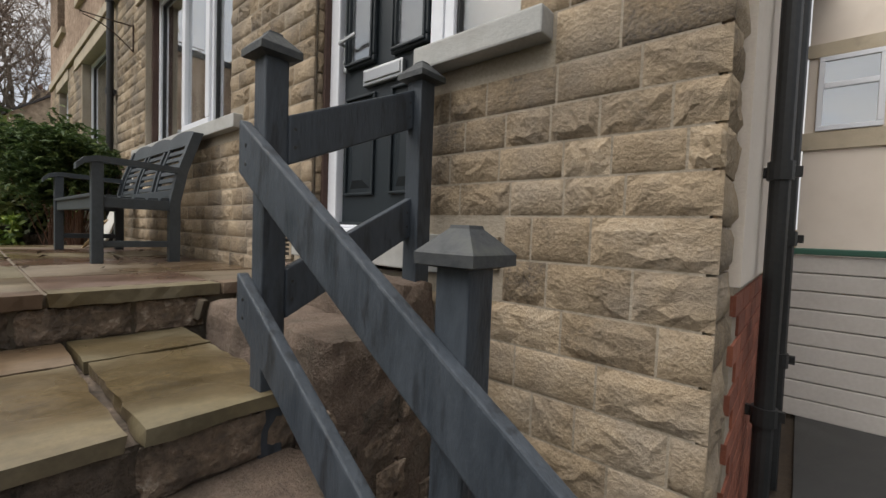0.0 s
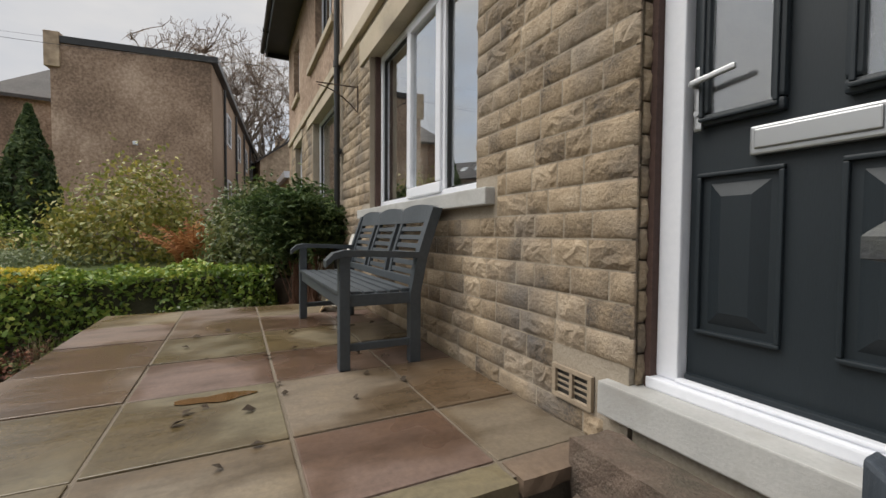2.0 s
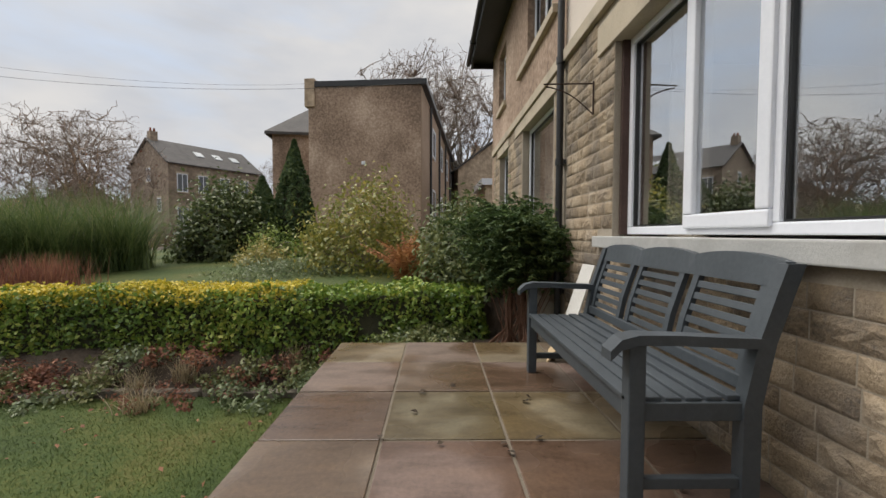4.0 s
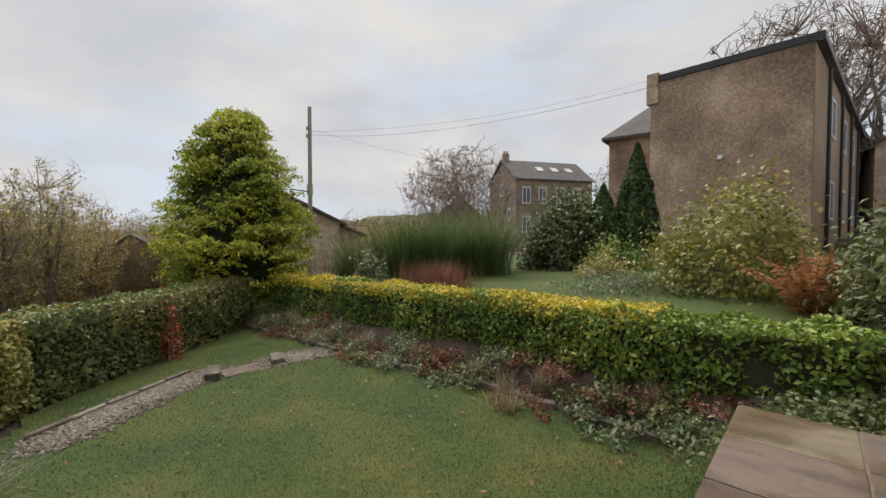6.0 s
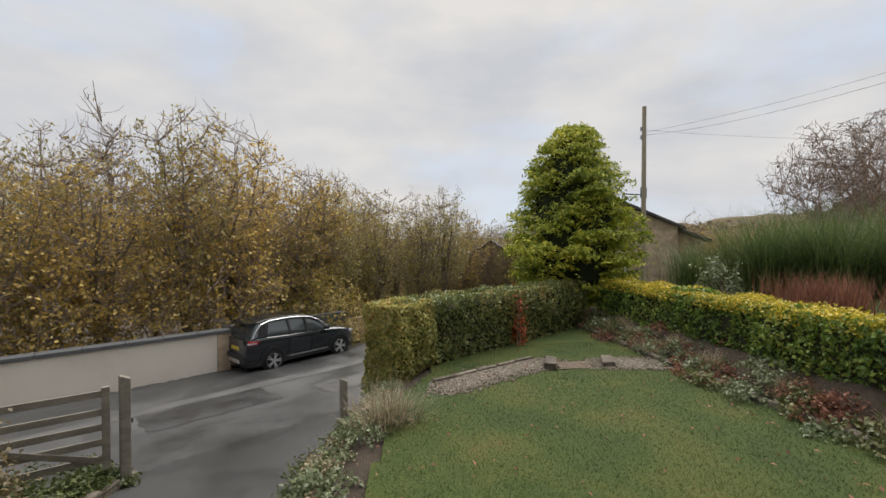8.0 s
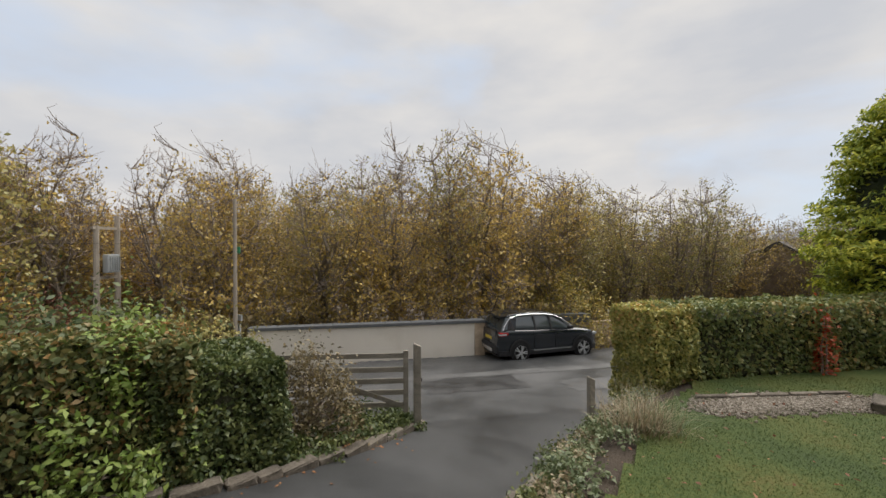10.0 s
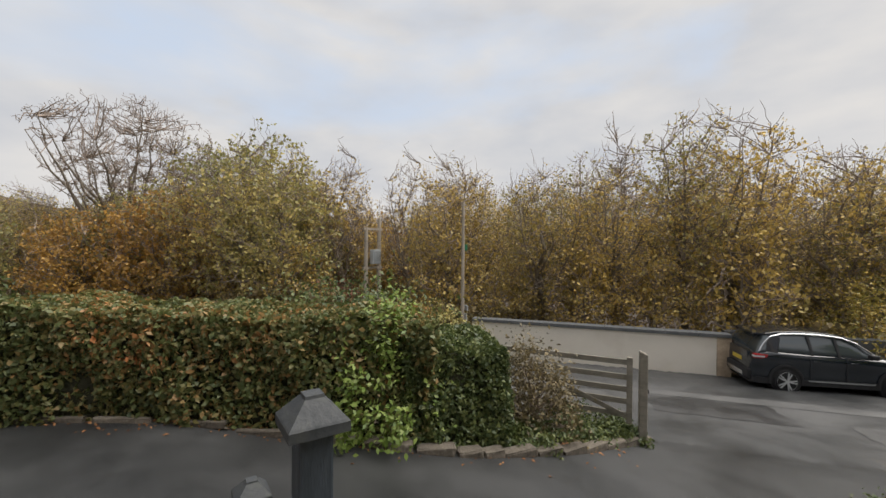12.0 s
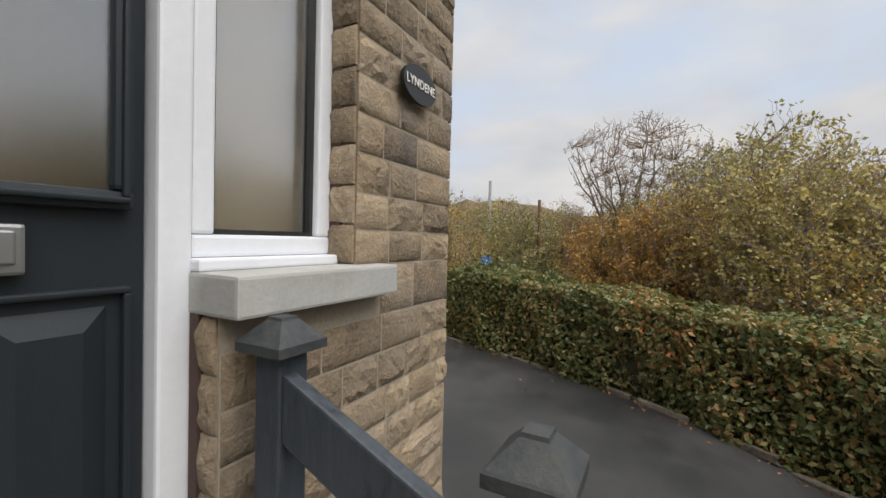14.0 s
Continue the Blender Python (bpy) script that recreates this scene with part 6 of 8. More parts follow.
def pebbles(name, pts, n, size, label, seed):
    r = np.random.default_rng(seed)
    p = np.asarray(pts, float)
    u = r.uniform(0, 1, n)
    i = r.integers(0, len(p) - 1, n)
    c = p[i] * (1 - u[:, None]) + p[i + 1] * u[:, None] + r.normal(0, 0.2, (n, 2)).clip(-0.4, 0.4)
    base = np.c_[c, ground_z(c[:, 0], c[:, 1]) + 0.015]
    s = size * r.uniform(0.5, 1.4, n)[:, None]
    a = r.uniform(0, 6.28, n)
    u1 = np.c_[np.cos(a), np.sin(a), np.zeros(n)] * s
    u2 = np.c_[-np.sin(a), np.cos(a), np.zeros(n)] * s * 0.7
    up = np.array([0, 0, 1.0]) * s * 0.7
    q = np.concatenate([np.stack([base - u1 - u2, base + u1 - u2, base + u1 * 0.6 - u2 * 0.5 + up, base - u1 * 0.6 - u2 * 0.5 + up], 1),
                        np.stack([base + u1 - u2, base + u1 + u2, base + u1 * 0.6 + u2 * 0.5 + up, base + u1 * 0.6 - u2 * 0.5 + up], 1),
                        np.stack([base + u1 + u2, base - u1 + u2, base - u1 * 0.6 + u2 * 0.5 + up, base + u1 * 0.6 + u2 * 0.5 + up], 1),
                        np.stack([base - u1 + u2, base - u1 - u2, base - u1 * 0.6 - u2 * 0.5 + up, base - u1 * 0.6 + u2 * 0.5 + up], 1),
                        np.stack([base - u1 * 0.6 - u2 * 0.5 + up, base + u1 * 0.6 - u2 * 0.5 + up, base + u1 * 0.6 + u2 * 0.5 + up, base - u1 * 0.6 + u2 * 0.5 + up], 1)])
    return tagged(quads(name, q, GRAVEL), label, "gravel", kind="stuff")


pebbles("gravel_strip", [(-1.7, -8.4), (-2.4, -8.95), (-3.2, -9.4), (-3.85, -9.6)], 4600, 0.026, "grey gravel strip across the lawn", 91)
pebbles("gravel_strip", [(-4.75, -9.35), (-5.3, -9.25), (-5.85, -9.1)], 2600, 0.026, "grey gravel strip reaching the bed", 92)
for a, b in (((-1.5, -8.75), (-3.6, -10.0)),):
    for i in range(5):
        f = (i + 0.5) / 5
        x, y = a[0] + (b[0] - a[0]) * f, a[1] + (b[1] - a[1]) * f
        rough_stone("edging_stone", x, y, float(ground_z(x, y)) + 0.02, 0.45, 0.09, 0.10, math.degrees(math.atan2(b[1] - a[1], b[0] - a[0])), "", parent=edging)
x, y = -4.3, -9.3
tagged(link_bm("sunken_step", box(x - 0.42, x + 0.42, y - 0.22, y + 0.22, float(ground_z(x, y)) - 0.1, float(ground_z(x, y)) + 0.03, 0.01), OLDCONC), "dark stone step sunk in the lawn", "step", kind="structure")
for dx in (-0.55, 0.55):
    rough_stone("edging_stone", x + dx, y - 0.03 * dx, float(ground_z(x, y)) + 0.06, 0.22, 0.5, 0.16, -20, "", parent=edging)


# ---------- gate, lane and car ----------
def gate_post(x, y, h, w, label):
    z = float(ground_z(x, y)) - 0.25
    p = thing("gate_post", (x, y, z), label, "post", "gate posts", turn=40)
    bm = box(-w / 2, w / 2, -w / 2, w / 2, 0, h + 0.25, 0.018)
    for v in bm.verts:
        if v.co.z > h:
            v.co.z += 0.02 * (1 if v.co.x > 0 else -1)
    part("shaft", bm, RAIL_WOOD, p)
    part("hinge", box(-w / 2 - 0.02, -w / 2 + 0.005, -0.02, 0.02, h * 0.75, h * 0.75 + 0.05), BLACK, p)
    return p


gate_post(2.42, -7.1, 1.36, 0.115, "old weathered timber gate post by the drive")
gate_post(-0.05, -8.35, 0.85, 0.10, "short weathered timber gate post beside the bed")
fence = thing("timber_gate", (2.5, -7.0, float(ground_z(2.42, -7.1))), "weathered five-bar timber gate standing open", "gate", turn=math.degrees(math.atan2(0.53, 0.85)))
for i, z in enumerate((0.42, 0.62, 0.80, 0.98, 1.20)):
    part("bar", box(0.02, 2.3, -0.015, 0.015, z - 0.04, z + 0.04, 0.004), RAIL_WOOD, fence)
part("upright", box(0.02, 0.10, -0.035, 0.035, 0.3, 1.28, 0.006), RAIL_WOOD, fence)
part("upright", box(2.22, 2.3, -0.035, 0.035, 0.3, 1.28, 0.006), RAIL_WOOD, fence)
part("brace", beam((0.1, 0.02, 0.4), (2.2, 0.02, 1.2), 0.02, 0.07), RAIL_WOOD, fence)

# rendered wall across the lane
wa, wb = Vector((10.0, -9.7, 0)), Vector((4.2, -14.35, 0))
wd = (wb - wa).normalized()
wturn = math.degrees(math.atan2(wd.y, wd.x))
wl_len = (wb - wa).length
lane_wall = tagged(new("lane_wall"), "cream rendered wall with grey coping across the lane", "wall", kind="structure")
lane_wall.matrix_world = pose(wa.x, wa.y, -2.65, 0, 0, wturn)
LANE_RENDER = surface("pale_lane_render", [(0.3, (0.74, 0.68, 0.59)), (0.7, (0.84, 0.78, 0.69))], big=1.2, fine=90, rough=0.9, bump=0.3, dirt=((0.55, 0.47, 0.37), 0.8, 0.52, 0.75, 0.4))
part("render", box(0, wl_len - 0.36, 0, 0.26, -0.6, 1.14), LANE_RENDER, lane_wall)
COPING = surface("grey_coping", [(0.3, (0.085, 0.09, 0.095)), (0.7, (0.15, 0.155, 0.16))], big=3, fine=40, rough=0.7, bump=0.2)
n = 9
for i in range(n):
    part("coping", box(wl_len * i / n + 0.004, wl_len * (i + 1) / n - 0.004, -0.06, 0.33, 1.142, 1.24, 0.012), COPING, lane_wall)
part("stone_pier", box(wl_len - 0.356, wl_len, -0.02, 0.3, -0.6, 1.14, 0.01), FARSTONE, lane_wall, "bare stone pier at the wall's end")
low_wall = tagged(new("low_stone_wall"), "grey stone wall running on beside the lane", "wall", kind="structure")
low_wall.matrix_world = pose(wb.x, wb.y, -2.65, 0, 0, wturn)
part("core", box(0.0, 30, 0.62, 0.85, -0.6, 0.9), FARSTONE, low_wall)
part("coping", box(0.0, 4.2, 0.55, 0.93, 0.902, 1.22, 0.012), COPING, low_wall)

# worn strips and mended patches in the lane
PATCH_PALE = surface("worn_tarmac", [(0.40, (0.058, 0.059, 0.060)), (0.5, (0.088, 0.088, 0.088)), (0.62, (0.125, 0.124, 0.122))], big=1.2, fine=110, rough=0.6, bump=0.6, depth=0.006, rough_var=0.15)
PATCH_DARK = surface("mended_tarmac", [(0.40, (0.022, 0.023, 0.024)), (0.6, (0.05, 0.05, 0.051))], big=1.2, fine=110, rough=0.42, bump=0.5, depth=0.006, rough_var=0.15)


def lane_patch(t0, t1, s0, s1, mat, label, seed):
    """A mended patch of uneven outline, t along the lane and s across it."""
    r = random.Random(seed)
    rim = []
    for (ta, sa), (tb, sb) in zip(((t0, s0), (t1, s0), (t1, s1), (t0, s1)), ((t1, s0), (t1, s1), (t0, s1), (t0, s0))):
        for k in range(6):
            rim.append((ta + (tb - ta) * k / 6 + r.uniform(-0.06, 0.06), sa + (sb - sa) * k / 6 + r.uniform(-0.05, 0.05)))
    vs = []
    for tt_, ss_ in rim + [((t0 + t1) / 2, (s0 + s1) / 2)]:
        x, y = ROAD_D[0] * tt_ + ROAD_N[0] * ss_, ROAD_D[1] * tt_ + ROAD_N[1] * ss_
        vs.append((x, y, float(ground_z(x, y)) + 0.007))
    n = len(rim)
    ob = raw("road_patch", vs, [(i, (i + 1) % n, n) for i in range(n)], mat)
    return tagged(ob, label, "road patch", kind="structure")


lane_patch(-9, 14, 10.6, 11.1, PATCH_PALE, "pale worn strip along the lane", 1)
lane_patch(3.2, 5.6, 9.2, 10.5, PATCH_DARK, "dark mended tarmac patch", 2)
lane_patch(0.2, 2.4, 9.5, 10.4, PATCH_PALE, "pale mended tarmac patch", 3)
lane_patch(6.4, 8.2, 8.6, 9.6, PATCH_PALE, "pale tarmac patch near the hedge", 4)
lane_patch(-4, 2.6, 8.2, 8.5, PATCH_DARK, "dark sealed joint across the drive mouth", 5)

# parked car
CARPAINT = plain("dark_blue_black_paint", (0.012, 0.016, 0.022), 0.18)
CARPAINT.node_tree.nodes["Principled BSDF"].inputs["Coat Weight"].default_value = 0.8
CARGLASS = plain("dark_car_glass", (0.05, 0.06, 0.065), 0.05, spec=1.0)
TYRE = plain("tyre_rubber", (0.015, 0.015, 0.016), 0.85)
ALLOY = plain("alloy", (0.66, 0.67, 0.68), 0.4, 0.6)
PLASTIC = plain("black_plastic", (0.02, 0.02, 0.022), 0.6)
SILVER = plain("silver_trim", (0.6, 0.61, 0.62), 0.25, 0.9)
REDLENS = plain("red_lens", (0.32, 0.02, 0.02), 0.15)
cx, cy = 2.62, -15.3
car = thing("parked_car", (cx, cy, float(ground_z(cx, cy))), "dark compact crossover car with silver roof line, parked", "car", turn=math.degrees(math.atan2(-0.71, -0.70)))
car.scale = (0.88, 0.90, 0.92)


def loft(stations, sections):
    """Closed loft: stations along x, each a half section of (y, z), mirrored."""
    bm = bmesh.new()
    rings = []
    for x, half in zip(stations, sections):
        pts = [(x, -y, z) for y, z in half] + [(x, y, z) for y, z in reversed(half)]
        rings.append([bm.verts.new(p) for p in pts])
    m = len(rings[0])
    for a, b in zip(rings, rings[1:]):
        for i in range(m):
            bm.faces.new((a[i], b[i], b[(i + 1) % m], a[(i + 1) % m]))
    bm.faces.new(rings[0])
    bm.faces.new(rings[-1][::-1])
    bmesh.ops.recalc_face_normals(bm, faces=bm.faces)
    return bm


def along_car(x, xs, vs):
    return float(np.interp(x, xs, vs))


# short bonnet, high belt line, tall cabin with an upright tailgate
BX = [-2.10, -2.04, -1.9, -1.6, -0.8, 0.2, 0.95, 1.3, 1.7, 1.95, 2.06, 2.10]
BELT = [0.80, 0.98, 1.10, 1.11, 1.07, 1.04, 1.02, 0.99, 0.93, 0.84, 0.70, 0.58]
WID = [0.70, 0.80, 0.86, 0.885, 0.89, 0.89, 0.885, 0.88, 0.85, 0.76, 0.64, 0.55]
fine_x = [-2.10, -2.07, -2.04, -1.97, -1.9, -1.75, -1.6, -1.2, -0.8, -0.3, 0.2, 0.6, 0.95, 1.12, 1.3, 1.5, 1.7, 1.83, 1.95, 2.01, 2.06, 2.10]
half_of = []
for x in fine_x:
    w, h = along_car(x, BX, WID), along_car(x, BX, BELT)
    half_of.append([(w * 0.90, 0.26), (w * 0.97, 0.36), (w * 0.985, 0.52), (w * 0.965, 0.60), (w * 0.99, 0.70 if h > 0.85 else h - 0.12), (w, h - 0.17 if h > 0.95 else h - 0.09), (w * 0.985, h - 0.06), (w * 0.93, h - 0.01), (w * 0.6, h + 0.02)])
part("body", loft(fine_x, half_of), CARPAINT, car, smooth=True)
part("cladding", loft(fine_x[1:-1], [[(along_car(x, BX, WID) * 0.88, 0.20), (along_car(x, BX, WID) * 1.012, 0.25), (along_car(x, BX, WID) * 1.012, 0.40)] for x in fine_x[1:-1]]), PLASTIC, car)
RX, RZ = [-2.0, -1.86, -1.72, -1.4, -0.9, -0.3, 0.2, 0.5, 0.98], [1.06, 1.30, 1.50, 1.575, 1.60, 1.59, 1.54, 1.42, 1.03]
cab_x = [-1.99, -1.92, -1.86, -1.78, -1.72, -1.55, -1.4, -0.9, -0.3, 0.0, 0.2, 0.35, 0.5, 0.75, 0.97]
cab = []
for x in cab_x:
    h = along_car(x, RX, RZ)
    low = along_car(x, BX, BELT) - 0.03
    f = max(0.0, (h - low) / 0.52)
    cab.append([(0.83, low), (0.825 - 0.02 * f, low + 0.2 * (h - low)), (0.80 - 0.13 * f, h - 0.06 * f - 0.005), (0.72 - 0.14 * f, h - 0.012), (0.3, h)])
part("glasshouse", loft(cab_x, cab), CARGLASS, car, smooth=True)
ROOF_X = [-1.70, -1.68, -1.66, -1.4, -0.9, -0.3, 0.0, 0.24]
part("roof", loft(ROOF_X, [[(0.62, along_car(x, RX, RZ) + 0.0), (0.64, along_car(x, RX, RZ) + 0.008), (0.55, along_car(x, RX, RZ) + 0.025), (0.2, along_car(x, RX, RZ) + 0.035)] for x in ROOF_X]), CARPAINT, car, smooth=True)
part("spoiler", box(-1.98, -1.66, -0.60, 0.60, 1.50, 1.545, 0.015), CARPAINT, car)
part("tailgate_panel", box(-2.09, -2.0, -0.55, 0.55, 0.60, 1.03, 0.03), CARPAINT, car)
part("rear_bumper", box(-2.16, -1.95, -0.74, 0.74, 0.30, 0.58, 0.05), PLASTIC, car)
part("bumper_insert", box(-2.175, -2.14, -0.45, 0.45, 0.32, 0.44, 0.012), SILVER, car)
SHINE = plain("clear_lens", (0.5, 0.52, 0.55), 0.1)
for sy in (-1, 1):
    bm = bmesh.new()
    pts = ((-1.93, 0.82, 1.10), (-1.80, 0.775, 1.30), (-1.62, 0.715, 1.47), (-1.3, 0.675, 1.55), (-0.8, 0.668, 1.572), (-0.3, 0.672, 1.56), (0.15, 0.682, 1.505), (0.5, 0.725, 1.37), (0.85, 0.80, 1.12))
    for p, q in zip(pts, pts[1:]):
        rod(bm, (p[0], sy * p[1], p[2]), (q[0], sy * q[1], q[2]), 0.024, 0.024, 6)
    part("roof_line", bm, SILVER, car, "silver trim over the side windows")
    part("rear_pillar", beam((-1.62, sy * 0.835, 1.07), (-1.50, sy * 0.70, 1.50), 0.03, 0.30, 0.01, up=(1, 0, 0)), CARPAINT, car)
    for x in (-0.62, 0.02):
        part("pillar", beam((x, sy * 0.838, 1.03), (x - 0.06, sy * 0.69, 1.53), 0.02, 0.07, 0.004, up=(1, 0, 0)), PLASTIC, car)
    part("window_line", box(-1.55, 0.75, sy * 0.872 - 0.006, sy * 0.872 + 0.006, 1.005, 1.03), PLASTIC, car)
    part("side_trim", box(-0.75, 0.80, sy * 0.90 - 0.012, sy * 0.90 + 0.012, 0.36, 0.40), SILVER, car)
    for x in (-0.70, 0.16):
        part("door_seam", box(x - 0.006, x + 0.006, sy * 0.888 - 0.006, sy * 0.888 + 0.006, 0.44, 0.98), TYRE, car)
    for x in (-0.55, 0.32):
        part("door_handle", box(x - 0.09, x + 0.09, sy * 0.905 - 0.014, sy * 0.905 + 0.014, 0.88, 0.915, 0.008), CARPAINT, car)
    part("mirror", box(0.62, 0.80, sy * 0.97 - 0.09, sy * 0.97 + 0.09, 1.04, 1.17, 0.04), PLASTIC, car)
    tl = part("tail_light", box(-2.06, -1.70, sy * 0.80 - 0.07, sy * 0.80 + 0.07, 0.90, 1.03, 0.03), REDLENS, car, "red tail light")
    part("clear_strip", box(-2.07, -1.80, sy * 0.81 - 0.066, sy * 0.81 + 0.066, 0.935, 0.985, 0.012), SHINE, tl)
    part("headlight", box(1.66, 1.98, sy * 0.68 - 0.13, sy * 0.68 + 0.13, 0.74, 0.84, 0.03), SHINE, car)
    for x in (-1.28, 1.30):
        wh = new("wheel")
        wh.parent = car
        wh.location = (x, sy * 0.835, 0.335)
        # solid dark disc on the uncut body, painting the shaded hollow round the wheel
        bm = rod(bmesh.new(), (x, sy * 0.5, 0.35), (x, sy * 0.898, 0.35), 0.385, 0.385, 32)
        part("wheel_well_shade", bm, TYRE, car)
        bm = bmesh.new()
        for i in range(18):
            p, q = math.pi * (i / 18) * 1.16 - 0.25, math.pi * ((i + 1) / 18) * 1.16 - 0.25
            vs = [bm.verts.new((x + rr * math.cos(an), sy * yy, 0.35 + rr * math.sin(an))) for an in (p, q) for rr, yy in ((0.375, 0.86), (0.375, 0.912), (0.43, 0.906), (0.43, 0.86))]
            for k in range(4):
                bm.faces.new((vs[k], vs[(k + 1) % 4], vs[4 + (k + 1) % 4], vs[4 + k]))
        bmesh.ops.recalc_face_normals(bm, faces=bm.faces)
        part("wheel_arch", bm, PLASTIC, car)
        bm = rod(bmesh.new(), (0, -0.105, 0), (0, 0.105, 0), 0.335, 0.335, 32)
        bmesh.ops.bevel(bm, geom=[e for e in bm.edges if abs(e.verts[0].co.y - e.verts[1].co.y) < 0.01], offset=0.03, segments=2, affect="EDGES")
        part("tyre", bm, TYRE, wh)
        bm = bmesh.new()
        for i in range(5):
            for tw in (-0.16, 0.16):
                boxes(bm, 0.03, 0.235, sy * 0.118 - 0.012, sy * 0.118 + 0.012, -0.016, 0.016, 0, Matrix.Rotation(i * math.pi * 0.4 + tw, 4, "Y"))
        rod(bm, (0, sy * 0.10, 0), (0, sy * 0.132, 0), 0.055, 0.05, 12)
        bmesh.ops.create_cone(bm, cap_ends=False, segments=28, radius1=0.245, radius2=0.245, depth=0.05, matrix=Matrix.Translation((0, sy * 0.10, 0)) @ pose(0, 0, 0, 90, 0, 0))
        part("rim", bm, ALLOY, wh, "silver spoked alloy rim")
part("number_plate", box(-2.115, -2.088, -0.26, 0.26, 0.70, 0.81, 0.004), plain("yellow_plate", (0.62, 0.45, 0.05), 0.4), car, "yellow number plate")


# poles, wires and sign
def wood_pole(name, x, y, z0, z1, r, label, mat=POLE_WOOD):
    p = thing(name, (x, y, z0), label, "pole", "poles")
    part("shaft", rod(bmesh.new(), (0, 0, 0), (0, 0, z1 - z0), r, r * 0.75, 12), mat, p)
    return p


PALE_METAL = plain("grey_metal", (0.42, 0.44, 0.45), 0.5, 0.3)
p = wood_pole("telegraph_pole", -9.7, -16.42, -1.4, 6.15, 0.095, "tall weathered timber telegraph pole")
part("cross_arm", beam((0, 0, 4.30), (0.62, -0.36, 4.38), 0.035, 0.04), BLACK, p)
part("junction_box", box(-0.18, 0.02, -0.2, -0.1, 4.2, 4.6, 0.01), plain("green_box", (0.02, 0.09, 0.06), 0.5), p)
for zz in (6.6, 6.9):
    part("insulator", rod(bmesh.new(), (0.12, 0, zz - 0.25), (0.12, 0, zz - 0.1), 0.035, 0.03, 8), PALE_METAL, p)
p = wood_pole("lamp_pole", 10.35, -9.55, -2.7, 2.5, 0.065, "pale timber pole at the end of the rendered wall")
part("notice", box(-0.13, 0.13, -0.15, -0.10, 1.5, 1.68, 0.004), PALE_METAL, p)
part("cable_guard", box(-0.07, 0.07, -0.15, -0.09, 0.4, 1.4, 0.01), PALE_METAL, p)
part("green_tag", box(-0.06, 0.06, -0.14, -0.11, 3.55, 3.75, 0.004), plain("green_tag", (0.05, 0.32, 0.16), 0.5), p)
tr = thing("transformer_poles", (14.6, -8.1, -3.1), "pair of timber poles carrying a grey transformer", "transformer", turn=23)
tr.scale = (0.58, 0.58, 0.58)
for dx, top in ((-0.65, 8.9), (0.65, 8.3)):
    part("pole", rod(bmesh.new(), (0, dx, 0), (0, dx, top), 0.16, 0.13, 10), POLE_WOOD, tr)
part("cross_beam", box(-0.08, 0.08, -0.9, 0.9, 8.1, 8.25), POLE_WOOD, tr)
part("cross_beam", box(-0.08, 0.08, -0.9, 0.9, 5.4, 5.55), POLE_WOOD, tr)
tk = part("tank", box(-0.45, -0.1, -0.35, 0.4, 5.75, 6.75, 0.05), PALE_METAL, tr, "grey transformer tank")
for i in range(5):
    part("fin", box(-0.5, -0.45, -0.3 + i * 0.14, -0.27 + i * 0.14, 5.85, 6.6), PALE_METAL, tk)
wood_pole("telegraph_pole", 31.4, 11.9, -3.5, 5.9, 0.16, "slim grey pole beyond the hedge", PALE_METAL)
p = wood_pole("telegraph_pole", 27.8, 6.8, -3.5, 3.9, 0.14, "dark brown timber pole beyond the hedge", BARK_RED)
part("lamp_arm", beam((0, 0, 5.6), (-0.5, 0.4, 5.7), 0.06, 0.06), PALE_METAL, p)
sg = thing("road_sign", (12.7, 4.6, -0.75), "small blue road sign with white marks on a grey post", "sign", turn=25)
sg.scale = (0.72, 0.72, 0.72)
part("post", rod(bmesh.new(), (0.02, 0, 0), (0.02, 0, 1.85), 0.03, 0.03, 8), PALE_METAL, sg)
SB = part("panel", box(-0.03, -0.015, -0.27, 0.27, 1.33, 1.64, 0.004), plain("sign_blue", (0.02, 0.13, 0.52), 0.4), sg)
for dy in (-0.12, 0.0, 0.12):
    part("mark", box(-0.036, -0.03, dy - 0.035, dy + 0.035, 1.44 + dy * 0.2, 1.50 + dy * 0.3), WHITE_INK, SB)


def wire(a, b, sag, label, r=0.004, n=18):
    a, b = np.asarray(a, float), np.asarray(b, float)
    pts = [a + (b - a) * i / n - np.array([0, 0, sag * 4 * (i / n) * (1 - i / n)]) for i in range(n + 1)]
    ob = quads("overhead_wire", tubes([(*p, *q, r, r) for p, q in zip(pts, pts[1:])], 4), PLASTIC)
    return tagged(ob, label, "wire", "overhead wires")


wire((-9.7, -16.42, 5.2), (-20.4, -6.9, 7.9), 0.5, "thin overhead telephone wire to the rendered building")
wire((-9.7, -16.42, 5.1), (-10.5, -0.1, 4.6), 0.7, "thin overhead telephone wire to the houses")
wire((-9.7, -16.42, 5.3), (-45, -22, 9.0), 1.0, "thin overhead wire across the gardens")
wire((10.35, -9.55, 1.9), (-3.0, -24, 1.2), 0.8, "thin overhead wire along the wood")
wire((10.35, -9.55, 1.2), (27.8, 6.8, 3.2), 0.7, "thin overhead wire above the hedge")

# ---------- buildings beyond ----------
WINDOW_DARK = plain("far_window_glass", (0.05, 0.06, 0.07), 0.1, spec=0.8)


